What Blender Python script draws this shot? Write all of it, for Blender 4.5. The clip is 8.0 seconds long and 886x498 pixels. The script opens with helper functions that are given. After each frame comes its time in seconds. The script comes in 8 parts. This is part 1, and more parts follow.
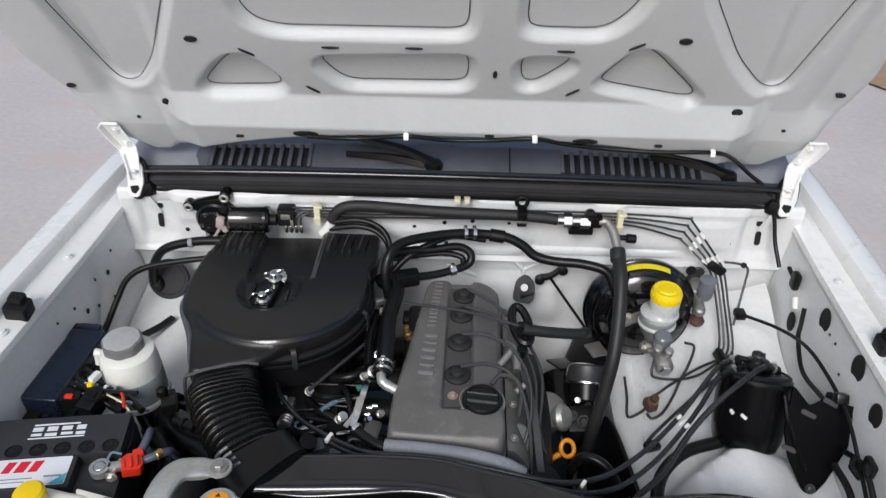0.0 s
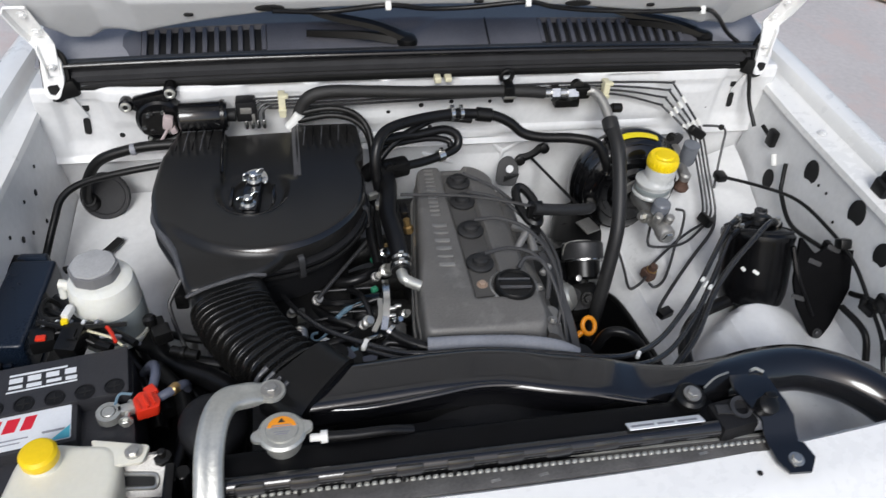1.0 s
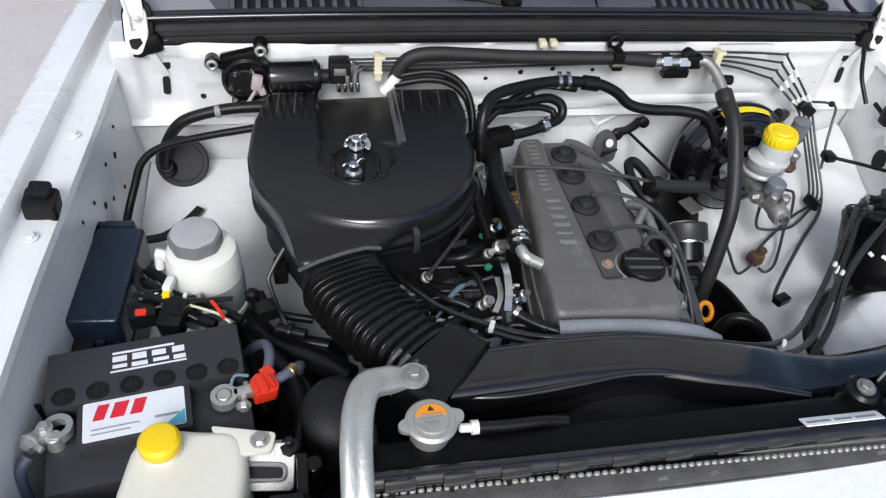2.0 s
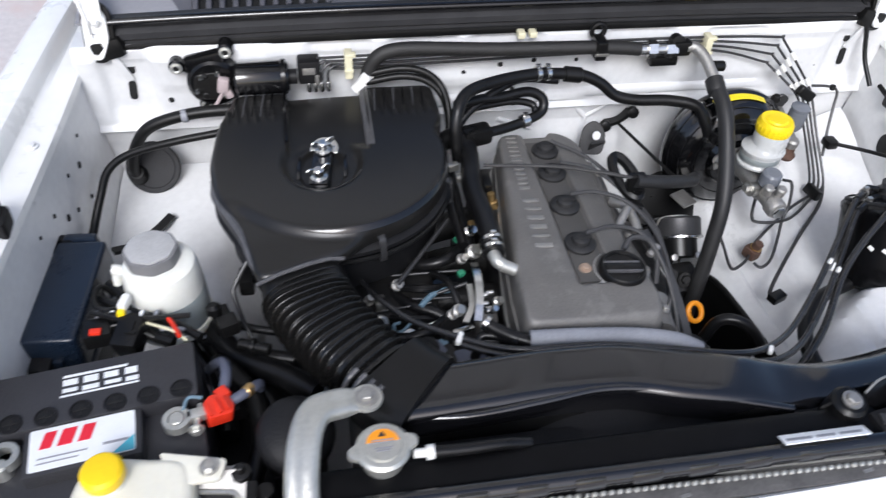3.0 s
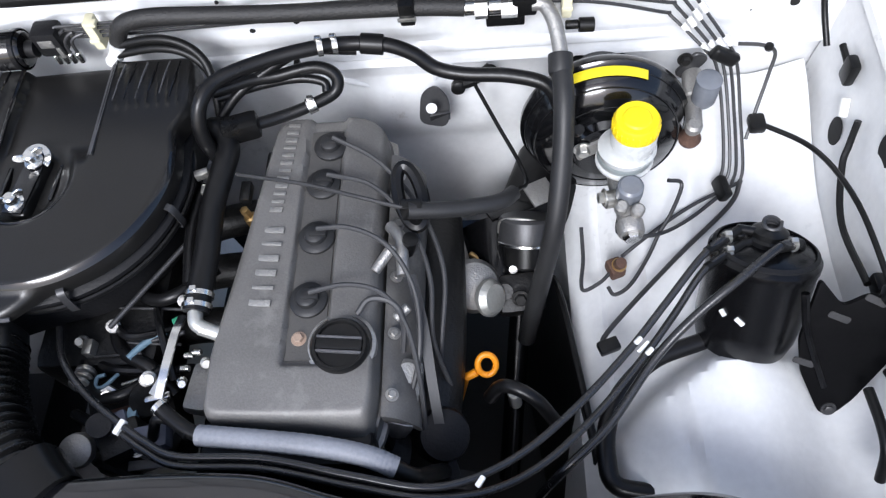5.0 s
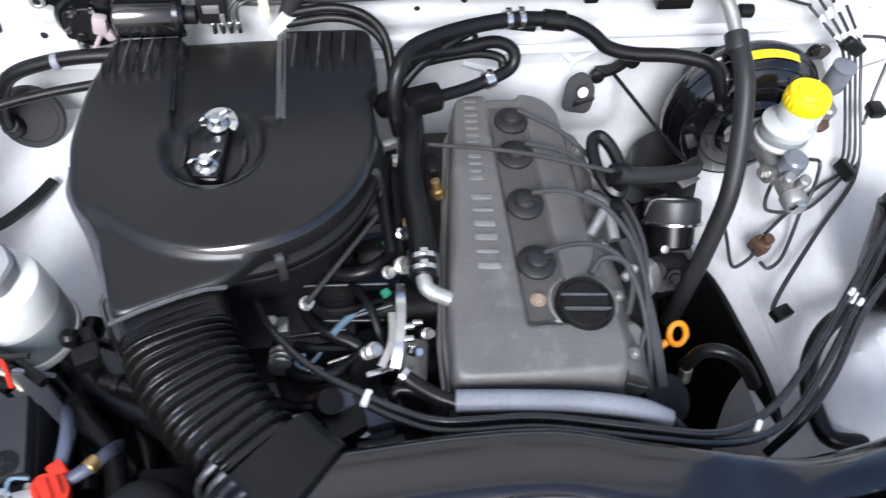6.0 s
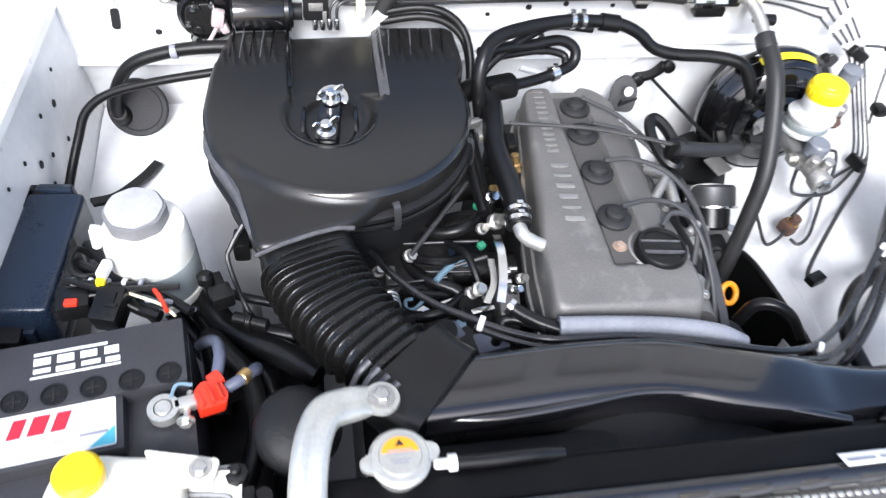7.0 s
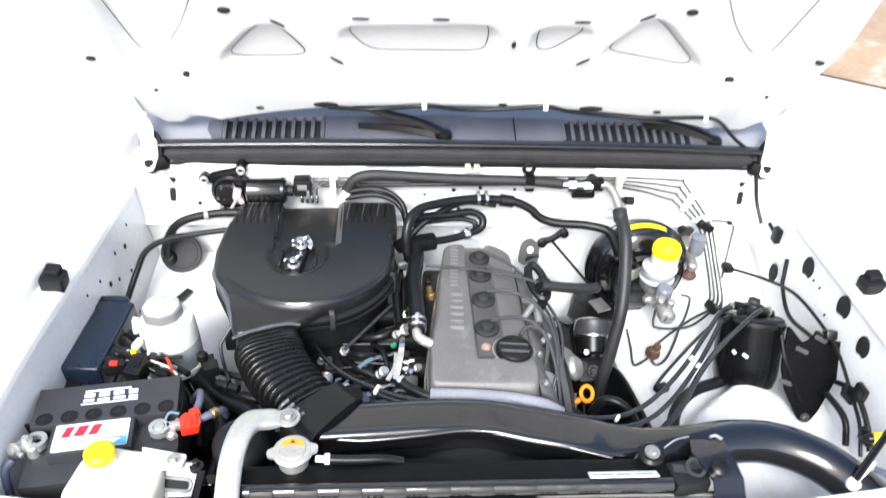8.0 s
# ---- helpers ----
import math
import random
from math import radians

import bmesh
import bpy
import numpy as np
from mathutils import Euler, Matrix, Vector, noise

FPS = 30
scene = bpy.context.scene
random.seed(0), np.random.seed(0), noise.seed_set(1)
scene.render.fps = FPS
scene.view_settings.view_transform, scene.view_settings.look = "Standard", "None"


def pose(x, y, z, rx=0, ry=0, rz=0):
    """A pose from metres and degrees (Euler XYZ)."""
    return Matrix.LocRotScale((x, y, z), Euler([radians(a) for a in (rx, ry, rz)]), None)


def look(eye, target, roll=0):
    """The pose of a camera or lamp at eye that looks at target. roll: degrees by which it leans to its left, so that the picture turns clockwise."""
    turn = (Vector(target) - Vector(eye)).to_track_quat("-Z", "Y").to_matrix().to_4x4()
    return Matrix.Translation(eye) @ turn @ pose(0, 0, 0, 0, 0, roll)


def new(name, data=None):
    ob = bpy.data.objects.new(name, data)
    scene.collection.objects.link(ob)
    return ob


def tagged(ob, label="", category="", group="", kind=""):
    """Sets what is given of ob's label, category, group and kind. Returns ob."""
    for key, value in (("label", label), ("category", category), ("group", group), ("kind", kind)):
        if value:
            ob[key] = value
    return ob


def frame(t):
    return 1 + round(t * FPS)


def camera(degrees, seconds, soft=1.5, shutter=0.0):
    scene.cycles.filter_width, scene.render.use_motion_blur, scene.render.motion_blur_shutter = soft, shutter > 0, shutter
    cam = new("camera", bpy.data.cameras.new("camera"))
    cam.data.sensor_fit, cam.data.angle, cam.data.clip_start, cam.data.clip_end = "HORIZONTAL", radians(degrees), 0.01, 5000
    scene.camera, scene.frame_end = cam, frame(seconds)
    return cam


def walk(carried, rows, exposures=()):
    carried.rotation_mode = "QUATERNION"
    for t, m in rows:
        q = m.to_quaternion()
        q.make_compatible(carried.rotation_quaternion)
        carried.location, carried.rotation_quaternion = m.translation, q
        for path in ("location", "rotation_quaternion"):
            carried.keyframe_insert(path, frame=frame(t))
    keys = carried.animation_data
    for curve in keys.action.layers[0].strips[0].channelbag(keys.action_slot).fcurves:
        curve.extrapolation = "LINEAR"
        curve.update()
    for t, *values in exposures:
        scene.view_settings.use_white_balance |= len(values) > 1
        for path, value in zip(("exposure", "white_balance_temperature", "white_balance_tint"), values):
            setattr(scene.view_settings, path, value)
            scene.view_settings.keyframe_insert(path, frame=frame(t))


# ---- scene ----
cam = camera(61.0, 8.0, 1.25, 0.33)
PATH = [
    (0, (0.009, -0.125, 2.042), (-0.037, 1.513, 0.895), 0.9),
    (0.5, (-0.126, -0.078, 1.986), (0.069, 1.488, 0.757), 3.2),
    (1, (-0.26, -0.042, 1.933), (0.091, 1.416, 0.61), 4.8),
    (1.5, (-0.389, 0.006, 1.885), (-0.024, 1.443, 0.544), 6.0),
    (1.7, (-0.428, 0.028, 1.866), (-0.063, 1.462, 0.52), 6.5),
    (2.8, (-0.415, 0.075, 1.83), (-0.077, 1.494, 0.461), 5.4),
    (3, (-0.342, 0.091, 1.848), (-0.046, 1.496, 0.456), 3.6),
    (3.5, (-0.123, 0.159, 1.875), (-0.033, 1.529, 0.42), 0.9),
    (4, (0.123, 0.28, 1.907), (-0.019, 1.436, 0.28), -7.8),
    (4.2, (0.208, 0.34, 1.913), (0.054, 1.439, 0.249), -9.7),
    (5.3, (0.242, 0.448, 1.883), (0.075, 1.41, 0.137), -10.3),
    (5.5, (0.126, 0.415, 1.87), (0.048, 1.434, 0.151), -4.4),
    (5.8, (-0.073, 0.36, 1.824), (0.034, 1.495, 0.18), 2.4),
    (6, (-0.187, 0.367, 1.819), (0.032, 1.486, 0.175), 5.5),
    (6.3, (-0.3, 0.335, 1.779), (-0.032, 1.509, 0.182), 6.6),
    (6.5, (-0.377, 0.325, 1.754), (-0.055, 1.49, 0.16), 9.8),
    (7, (-0.365, 0.206, 1.802), (-0.043, 1.475, 0.29), 7.6),
    (7.3, (-0.268, 0.024, 1.84), (-0.026, 1.443, 0.451), 4.2),
    (7.5, (-0.236, -0.067, 1.89), (-0.018, 1.422, 0.573), 4.2),
    (8, (-0.175, -0.214, 2.036), (-0.024, 1.407, 0.874), 3.2),
]
EXPOSURES = [(0, 0.0, 6500, 10), (0.5, 0.02, 6460, 10), (1.0, 0.07, 6430, 10), (1.7, 0.22, 6350, 10), (2.8, 0.42, 6250, 12), (3.5, 0.68, 6150, 13), (4.2, 0.85, 6020, 13), (5.3, 0.85, 6080, 12), (6.5, 1.15, 6020, 12), (7.0, 1.47, 6200, 12), (7.4, 1.82, 6250, 11), (7.6, 1.80, 6300, 11), (8.0, 1.6, 6420, 10)]
walk(cam, [(t, look(eye, target, roll)) for t, eye, target, roll in PATH], EXPOSURES)

# ---- light ----
world = bpy.data.worlds.new("sky")
scene.world = world
world.use_nodes = True
wn = world.node_tree.nodes
sky = wn.new("ShaderNodeTexSky")
sky.sky_type = "NISHITA"
sky.sun_disc = False
SUN_ELEVATION, SUN_TURN = 42.0, 194.0
sky.sun_elevation, sky.sun_rotation = radians(SUN_ELEVATION), radians(SUN_TURN)
sky.air_density, sky.dust_density = 1.0, 3.0
wn["Background"].inputs["Strength"].default_value = 0.122
world.node_tree.links.new(sky.outputs["Color"], wn["Background"].inputs["Color"])
sun = new("sun", bpy.data.lights.new("sun", "SUN"))
sun.data.energy, sun.data.angle, sun.data.color = 1.85, radians(24), (0.92, 0.965, 1.0)
# the lamp shines from the azimuth that the sky names (clockwise from +y)
az, el = radians(SUN_TURN), radians(SUN_ELEVATION)
sun_from = Vector((math.sin(az) * math.cos(el), math.cos(az) * math.cos(el), math.sin(el)))
sun.matrix_world = look(sun_from * 30, (0, 0, 0))


# ---- materials ----
def material(name, colour, rough=0.5, metal=0.0, vary=0.12, scale=12.0, fine=160.0, bump=0.15, coat=0.0, wear=None, wear_at=0.62, sub=0.0, by_object=0.0, spec=0.5):
    """A surface with variation at two sizes: broad stains (scale) and fine grain (fine), in colour, gloss and relief."""
    m = bpy.data.materials.new(name)
    m.use_nodes = True
    n, l = m.node_tree.nodes, m.node_tree.links
    b = n["Principled BSDF"]
    tc = n.new("ShaderNodeTexCoord")
    big, small = n.new("ShaderNodeTexNoise"), n.new("ShaderNodeTexNoise")
    big.inputs["Scale"].default_value, small.inputs["Scale"].default_value = scale, fine
    big.inputs["Detail"].default_value, small.inputs["Detail"].default_value = 6, 3
    for t in (big, small):
        l.new(tc.outputs["Object"], t.inputs["Vector"])
    mixed = n.new("ShaderNodeMix")
    mixed.data_type = "FLOAT"
    mixed.inputs[0].default_value = 0.4
    l.new(big.outputs["Fac"], mixed.inputs[2])
    l.new(small.outputs["Fac"], mixed.inputs[3])
    ramp = n.new("ShaderNodeValToRGB")
    ramp.color_ramp.elements[0].position, ramp.color_ramp.elements[1].position = 0.3, 0.7
    ramp.color_ramp.elements[0].color = (*[c * (1 - vary) for c in colour], 1)
    ramp.color_ramp.elements[1].color = (*[min(1, c * (1 + vary * 0.6)) for c in colour], 1)
    l.new(mixed.outputs[0], ramp.inputs[0])
    out = ramp.outputs["Color"]
    if wear:
        w = n.new("ShaderNodeTexNoise")
        w.inputs["Scale"].default_value, w.inputs["Detail"].default_value, w.inputs["Roughness"].default_value = scale * 2.3, 9, 0.68
        l.new(tc.outputs["Object"], w.inputs["Vector"])
        wr = n.new("ShaderNodeValToRGB")
        wr.color_ramp.elements[0].position, wr.color_ramp.elements[1].position = wear_at, wear_at + 0.12
        l.new(w.outputs["Fac"], wr.inputs[0])
        mx = n.new("ShaderNodeMix")
        mx.data_type = "RGBA"
        l.new(wr.outputs["Color"], mx.inputs[0])
        l.new(out, mx.inputs[6])
        mx.inputs[7].default_value = (*wear, 1)
        out = mx.outputs[2]
    if by_object:
        info = n.new("ShaderNodeObjectInfo")
        hsv = n.new("ShaderNodeHueSaturation")
        mr = n.new("ShaderNodeMapRange")
        mr.inputs["To Min"].default_value, mr.inputs["To Max"].default_value = 1 - by_object, 1 + by_object
        l.new(info.outputs["Random"], mr.inputs["Value"])
        l.new(mr.outputs["Result"], hsv.inputs["Value"])
        l.new(out, hsv.inputs["Color"])
        out = hsv.outputs["Color"]
    l.new(out, b.inputs["Base Color"])
    rr = n.new("ShaderNodeMapRange")
    rr.inputs["To Min"].default_value, rr.inputs["To Max"].default_value = max(0.04, rough - 0.1), min(1, rough + 0.12)
    l.new(mixed.outputs[0], rr.inputs["Value"])
    l.new(rr.outputs["Result"], b.inputs["Roughness"])
    b.inputs["Metallic"].default_value = metal
    b.inputs["Coat Weight"].default_value = coat
    b.inputs["Specular IOR Level"].default_value = spec
    if sub:
        b.inputs["Subsurface Weight"].default_value = sub
        b.inputs["Subsurface Radius"].default_value = (0.01, 0.009, 0.007)
    if bump:
        bp = n.new("ShaderNodeBump")
        bp.inputs["Strength"].default_value, bp.inputs["Distance"].default_value = bump, 0.002
        l.new(small.outputs["Fac"], bp.inputs["Height"])
        l.new(bp.outputs["Normal"], b.inputs["Normal"])
    return m


PAINT = material("white paint", (0.86, 0.86, 0.845), 0.28, vary=0.05, scale=5, fine=60, bump=0.03, coat=0.4)
PAINT_BAY = material("white bay paint", (0.74, 0.745, 0.745), 0.30, vary=0.10, scale=7, fine=90, bump=0.06, wear=(0.42, 0.40, 0.36), wear_at=0.68)
# The body's white, greyed so the hood's shade sits in the colour.
HOOD_GREYED = material("greyed hood white", (0.55, 0.558, 0.56), 0.4, vary=0.06, scale=6, fine=90, bump=0.05)
PLASTIC = material("black plastic", (0.0065, 0.0065, 0.0066), 0.29, vary=0.3, scale=14, fine=500, bump=0.05, spec=0.31)
PLASTIC_GLOSS = material("glossy black plastic", (0.005, 0.005, 0.006), 0.13, vary=0.3, scale=9, fine=300, bump=0.03, spec=0.7)
PLASTIC_DULL = material("dull black plastic", (0.010, 0.010, 0.011), 0.5, vary=0.3, scale=14, fine=260, bump=0.3, spec=0.25)
COWL_MAT = material("grey cowl plastic", (0.098, 0.098, 0.112), 0.38, vary=0.35, scale=9, fine=420, bump=0.25, wear=(0.075, 0.075, 0.09), wear_at=0.6)
RUBBER = material("black rubber", (0.007, 0.007, 0.007), 0.38, vary=0.35, scale=25, fine=400, bump=0.08, spec=0.28)
HOSE = material("hose rubber", (0.007, 0.007, 0.0075), 0.30, vary=0.35, scale=30, fine=400, bump=0.07, spec=0.32)
FOAM = material("foam sleeve", (0.017, 0.0165, 0.016), 0.55, vary=0.3, scale=30, fine=400, bump=0.5)
LOOM = material("grey loom", (0.26, 0.27, 0.30), 0.5, vary=0.2, scale=20, fine=300, bump=0.2)
BLUEBLACK = material("blue black plastic", (0.009, 0.016, 0.030), 0.28, vary=0.2, scale=16, fine=400, bump=0.15, spec=0.42)
BATTERY_MAT = material("battery plastic", (0.034, 0.034, 0.038), 0.45, vary=0.25, scale=14, fine=330, bump=0.2, spec=0.42)
PAINTED_BLACK = material("black painted steel", (0.004, 0.004, 0.0045), 0.2, vary=0.3, scale=20, fine=200, bump=0.04, spec=0.35)
CAST = material("cast aluminium", (0.42, 0.41, 0.39), 0.5, 0.85, vary=0.25, scale=20, fine=350, bump=0.5)
# Black lifted a little: part of the lid's grey reflection is in the colour.
LID_MAT = material("lifted black lid plastic", (0.0108, 0.0104, 0.0100), 0.31, vary=0.35, scale=10, fine=420, bump=0.06, spec=0.46)
COVER_MAT = material("grey coated cover", (0.150, 0.145, 0.138), 0.46, 0.25, vary=0.3, scale=9, fine=420, bump=0.2, wear=(0.195, 0.19, 0.18), wear_at=0.55)
# Darker copy of the cover grey: recess shade put into the colour.
COVER_DARK = material("darkened cover recess", (0.082, 0.079, 0.075), 0.55, 0.2, vary=0.25, scale=14, fine=380, bump=0.15)
STEEL = material("zinc plated steel", (0.62, 0.61, 0.57), 0.32, 0.9, vary=0.2, scale=30, fine=260, bump=0.15)
BRIGHT = material("bright metal", (0.75, 0.75, 0.73), 0.2, 1.0, vary=0.12, scale=30, fine=260, bump=0.08)
BRACKET_MAT = material("galvanised bracket", (0.58, 0.58, 0.54), 0.42, 0.75, vary=0.2, scale=18, fine=240, bump=0.2)
BRASS = material("brass", (0.60, 0.40, 0.17), 0.35, 0.9, vary=0.25, scale=40, fine=260, bump=0.2)
RUSTY = material("rusty fitting", (0.13, 0.075, 0.055), 0.7, 0.4, vary=0.4, scale=60, fine=300, bump=0.5)
PIPE_MAT = material("coated pipe", (0.06, 0.06, 0.062), 0.4, 0.5, vary=0.25, scale=30, fine=260, bump=0.1)
IRON = material("dark engine metal", (0.012, 0.0115, 0.011), 0.45, 0.3, vary=0.4, scale=22, fine=200, bump=0.5)
DARK = material("dark cavity", (0.008, 0.008, 0.008), 0.8, vary=0.2)
RESERVOIR = material("milky reservoir plastic", (0.78, 0.78, 0.72), 0.35, vary=0.08, scale=9, fine=150, bump=0.06, sub=0.25)
FLUID_BAND = material("fluid seen through plastic", (0.25, 0.28, 0.28), 0.35, vary=0.12, scale=9, fine=150, bump=0.06, sub=0.2)
TANK_MAT = material("washer tank plastic", (0.76, 0.74, 0.64), 0.38, vary=0.06, scale=9, fine=150, bump=0.08, sub=0.25)
# Paler copy of the cap grey: light on the top put into the colour.
CAP_TOP = material("lit grey cap top", (0.40, 0.40, 0.40), 0.55, vary=0.18, scale=40, fine=300, bump=0.25)
# Bright edge lines put into the colour, paler than the plastic beside them.
PALE_EDGE = material("pale black plastic edge", (0.085, 0.085, 0.09), 0.34, vary=0.5, scale=60, fine=400, bump=0.1, spec=0.6)
SEAL_MAT = material("dusty seal rubber", (0.030, 0.030, 0.032), 0.55, vary=0.35, scale=20, fine=300, bump=0.15, spec=0.3)
GREY_HOSE = material("greyed refrigerant hose", (0.019, 0.019, 0.0195), 0.46, vary=0.3, scale=25, fine=300, bump=0.12, spec=0.4)
SATIN_HOSE = material("satin grey hose rubber", (0.015, 0.015, 0.016), 0.24, vary=0.3, scale=30, fine=300, bump=0.08, spec=0.75)
TAN = material("tan coated nut", (0.34, 0.25, 0.19), 0.45, 0.2, vary=0.2, scale=40, fine=260, bump=0.2)
SKY_GLOSS = material("polished black plastic", (0.005, 0.005, 0.006), 0.13, vary=0.3, scale=9, fine=300, bump=0.02, spec=0.85, coat=0.25)
TANK_BLACK = material("dark moulded tank", (0.004, 0.004, 0.0045), 0.42, vary=0.3, scale=20, fine=300, bump=0.06, spec=0.12)
CLEAR_GREY = material("smoky clear plastic", (0.16, 0.172, 0.195), 0.2, vary=0.12, scale=20, fine=150, bump=0.05, sub=0.2)
CAP_GREY = material("grey cap plastic", (0.17, 0.17, 0.175), 0.5, vary=0.12, scale=20, fine=300, bump=0.2)
YELLOW = material("yellow plastic", (0.90, 0.66, 0.005), 0.42, vary=0.07, scale=20, fine=300, bump=0.12)
AMBER = material("amber plastic", (0.93, 0.63, 0.005), 0.42, vary=0.07, scale=20, fine=300, bump=0.12)
ORANGE = material("orange plastic", (0.85, 0.30, 0.01), 0.4, vary=0.08, scale=20, fine=300, bump=0.1)
RED = material("red plastic", (0.72, 0.035, 0.012), 0.4, vary=0.12, scale=30, fine=300, bump=0.15)
CREAM = material("cream clip plastic", (0.72, 0.68, 0.48), 0.5, vary=0.1, scale=30, fine=300, bump=0.1)
WHITE_PLASTIC = material("white plastic", (0.78, 0.78, 0.75), 0.45, vary=0.08, scale=30, fine=300, bump=0.1)
GREEN = material("green plastic", (0.03, 0.22, 0.12), 0.4, vary=0.1)
TEAL = material("grey blue hose", (0.13, 0.21, 0.27), 0.45, vary=0.2)
SLATE = material("slate cable", (0.09, 0.10, 0.14), 0.45, vary=0.2)
PAPER = material("label paper", (0.78, 0.80, 0.82), 0.35, vary=0.06, scale=30, fine=300, bump=0.04)
INK_RED = material("red ink", (0.70, 0.02, 0.04), 0.4, vary=0.1)
INK_BLUE = material("cyan ink", (0.10, 0.50, 0.62), 0.4, vary=0.1)
INK_GREY = material("grey ink", (0.30, 0.30, 0.33), 0.4, vary=0.1)
INK_BLACK = material("black ink", (0.02, 0.02, 0.02), 0.4, vary=0.1)
LABEL_YELLOW = material("yellow label", (0.80, 0.66, 0.02), 0.35, vary=0.1, scale=40)
CONCRETE = material("concrete", (0.60, 0.555, 0.53), 0.85, vary=0.18, scale=0.8, fine=30, bump=0.5, wear=(0.60, 0.50, 0.465), wear_at=0.52)
# Body white of the tray, with its shadow put into the grey.
TRAY_SHADE = material("shaded cowl tray white", (0.28, 0.28, 0.30), 0.5, vary=0.15, scale=8, fine=200, bump=0.1)
DIRT = material("reddish dirt", (0.36, 0.25, 0.16), 0.95, vary=0.3, scale=1.5, fine=25, bump=0.6, wear=(0.50, 0.40, 0.34), wear_at=0.55)
LEAD = material("grey ignition lead", (0.04, 0.04, 0.042), 0.5, vary=0.2, scale=30, fine=300, bump=0.1)
RES_GREY = material("greyish clear reservoir", (0.50, 0.51, 0.50), 0.25, vary=0.1, scale=20, fine=150, bump=0.05, sub=0.2)
CORE_MAT = material("dusty core metal", (0.13, 0.125, 0.12), 0.6, 0.3, vary=0.4, scale=30, fine=300, bump=0.3)
SATIN_BLACK = material("satin black steel", (0.005, 0.005, 0.0055), 0.5, vary=0.3, scale=20, fine=200, bump=0.1, spec=0.03)
BELLOWS = material("satin bellows rubber", (0.007, 0.0068, 0.0066), 0.25, vary=0.3, scale=30, fine=400, bump=0.04, spec=0.5)
BOOSTER_BLACK = material("glossy black enamel", (0.004, 0.004, 0.0045), 0.12, vary=0.3, scale=14, fine=200, bump=0.02, spec=0.6, coat=0.3)
PINKISH = material("pale pink connector plastic", (0.46, 0.38, 0.38), 0.45, vary=0.15, scale=30, fine=300, bump=0.1)
TYRE = material("tyre rubber", (0.02, 0.02, 0.02), 0.8, vary=0.2)


# ---- mesh helpers ----
def V(*a):
    return Vector(a)


def joined(*parts_):
    out = bmesh.new()
    for b in parts_:
        me = bpy.data.meshes.new("tmp")
        b.to_mesh(me)
        b.free()
        out.from_mesh(me)
        bpy.data.meshes.remove(me)
    return out


def moved(bm, m):
    bmesh.ops.transform(bm, matrix=m, verts=bm.verts)
    return bm


def bevelled(bm, width, seg=2, angle=30):
    es = [e for e in bm.edges if len(e.link_faces) == 2 and e.calc_face_angle(0) > radians(angle)]
    if width > 0 and es:
        bmesh.ops.bevel(bm, geom=es, offset=width, segments=seg, profile=0.6, affect="EDGES", clamp_overlap=True)
    return bm


def box(c, s, bev=0.003, rot=(0, 0, 0), seg=2):
    """A rounded box: centre, size, edge radius, turn in degrees."""
    bm = bmesh.new()
    bmesh.ops.create_cube(bm, size=1)
    bmesh.ops.scale(bm, vec=s, verts=bm.verts)
    bevelled(bm, min(bev, 0.45 * min(s)), seg)
    return moved(bm, pose(*c, *rot))


def axis_matrix(at, axis):
    return Matrix.Translation(at) @ Vector(axis).normalized().to_track_quat("Z", "Y").to_matrix().to_4x4()


def lathe(profile, at=(0, 0, 0), axis=(0, 0, 1), segs=28):
    """A turned body: (radius, height) from one end to the other, round an axis."""
    bm = bmesh.new()
    rings = []
    for r, z in profile:
        if r <= 1e-6:
            rings.append([bm.verts.new((0, 0, z))])
        else:
            rings.append([bm.verts.new((r * math.cos(2 * math.pi * i / segs), r * math.sin(2 * math.pi * i / segs), z)) for i in range(segs)])
    for a, b in zip(rings, rings[1:]):
        for i in range(segs):
            j = (i + 1) % segs
            if len(a) == 1 and len(b) == 1:
                continue
            if len(a) == 1:
                bm.faces.new((a[0], b[j], b[i]))
            elif len(b) == 1:
                bm.faces.new((a[i], a[j], b[0]))
            else:
                bm.faces.new((a[i], a[j], b[j], b[i]))
    for ring in (rings[0], rings[-1]):
        if len(ring) > 1:
            bm.faces.new(ring)
    bmesh.ops.recalc_face_normals(bm, faces=bm.faces)
    return moved(bm, axis_matrix(at, axis))


def rod(a, b, r, segs=14, bev=0.0012):
    a, b = Vector(a), Vector(b)
    d = (b - a).length
    bev = min(bev, r * 0.5, d * 0.4)
    return lathe([(0, 0), (r - bev, 0), (r, bev), (r, d - bev), (r - bev, d), (0, d)], a, b - a, segs)


def spline(pts, res=6, closed=False):
    """Catmull-Rom through the points."""
    p = [Vector(q) for q in pts]
    n = len(p)
    out = []
    for i in range(n if closed else n - 1):
        p0 = p[(i - 1) % n] if closed or i > 0 else p[0] * 2 - p[1]
        p1, p2 = p[i], p[(i + 1) % n]
        p3 = p[(i + 2) % n] if closed or i + 2 < n else p[-1] * 2 - p[-2]
        for k in range(res):
            t = k / res
            out.append(0.5 * ((2 * p1) + (p2 - p0) * t + (2 * p0 - 5 * p1 + 4 * p2 - p3) * t * t + (3 * p1 - p0 - 3 * p2 + p3) * t ** 3))
    if not closed:
        out.append(p[-1].copy())
    return out


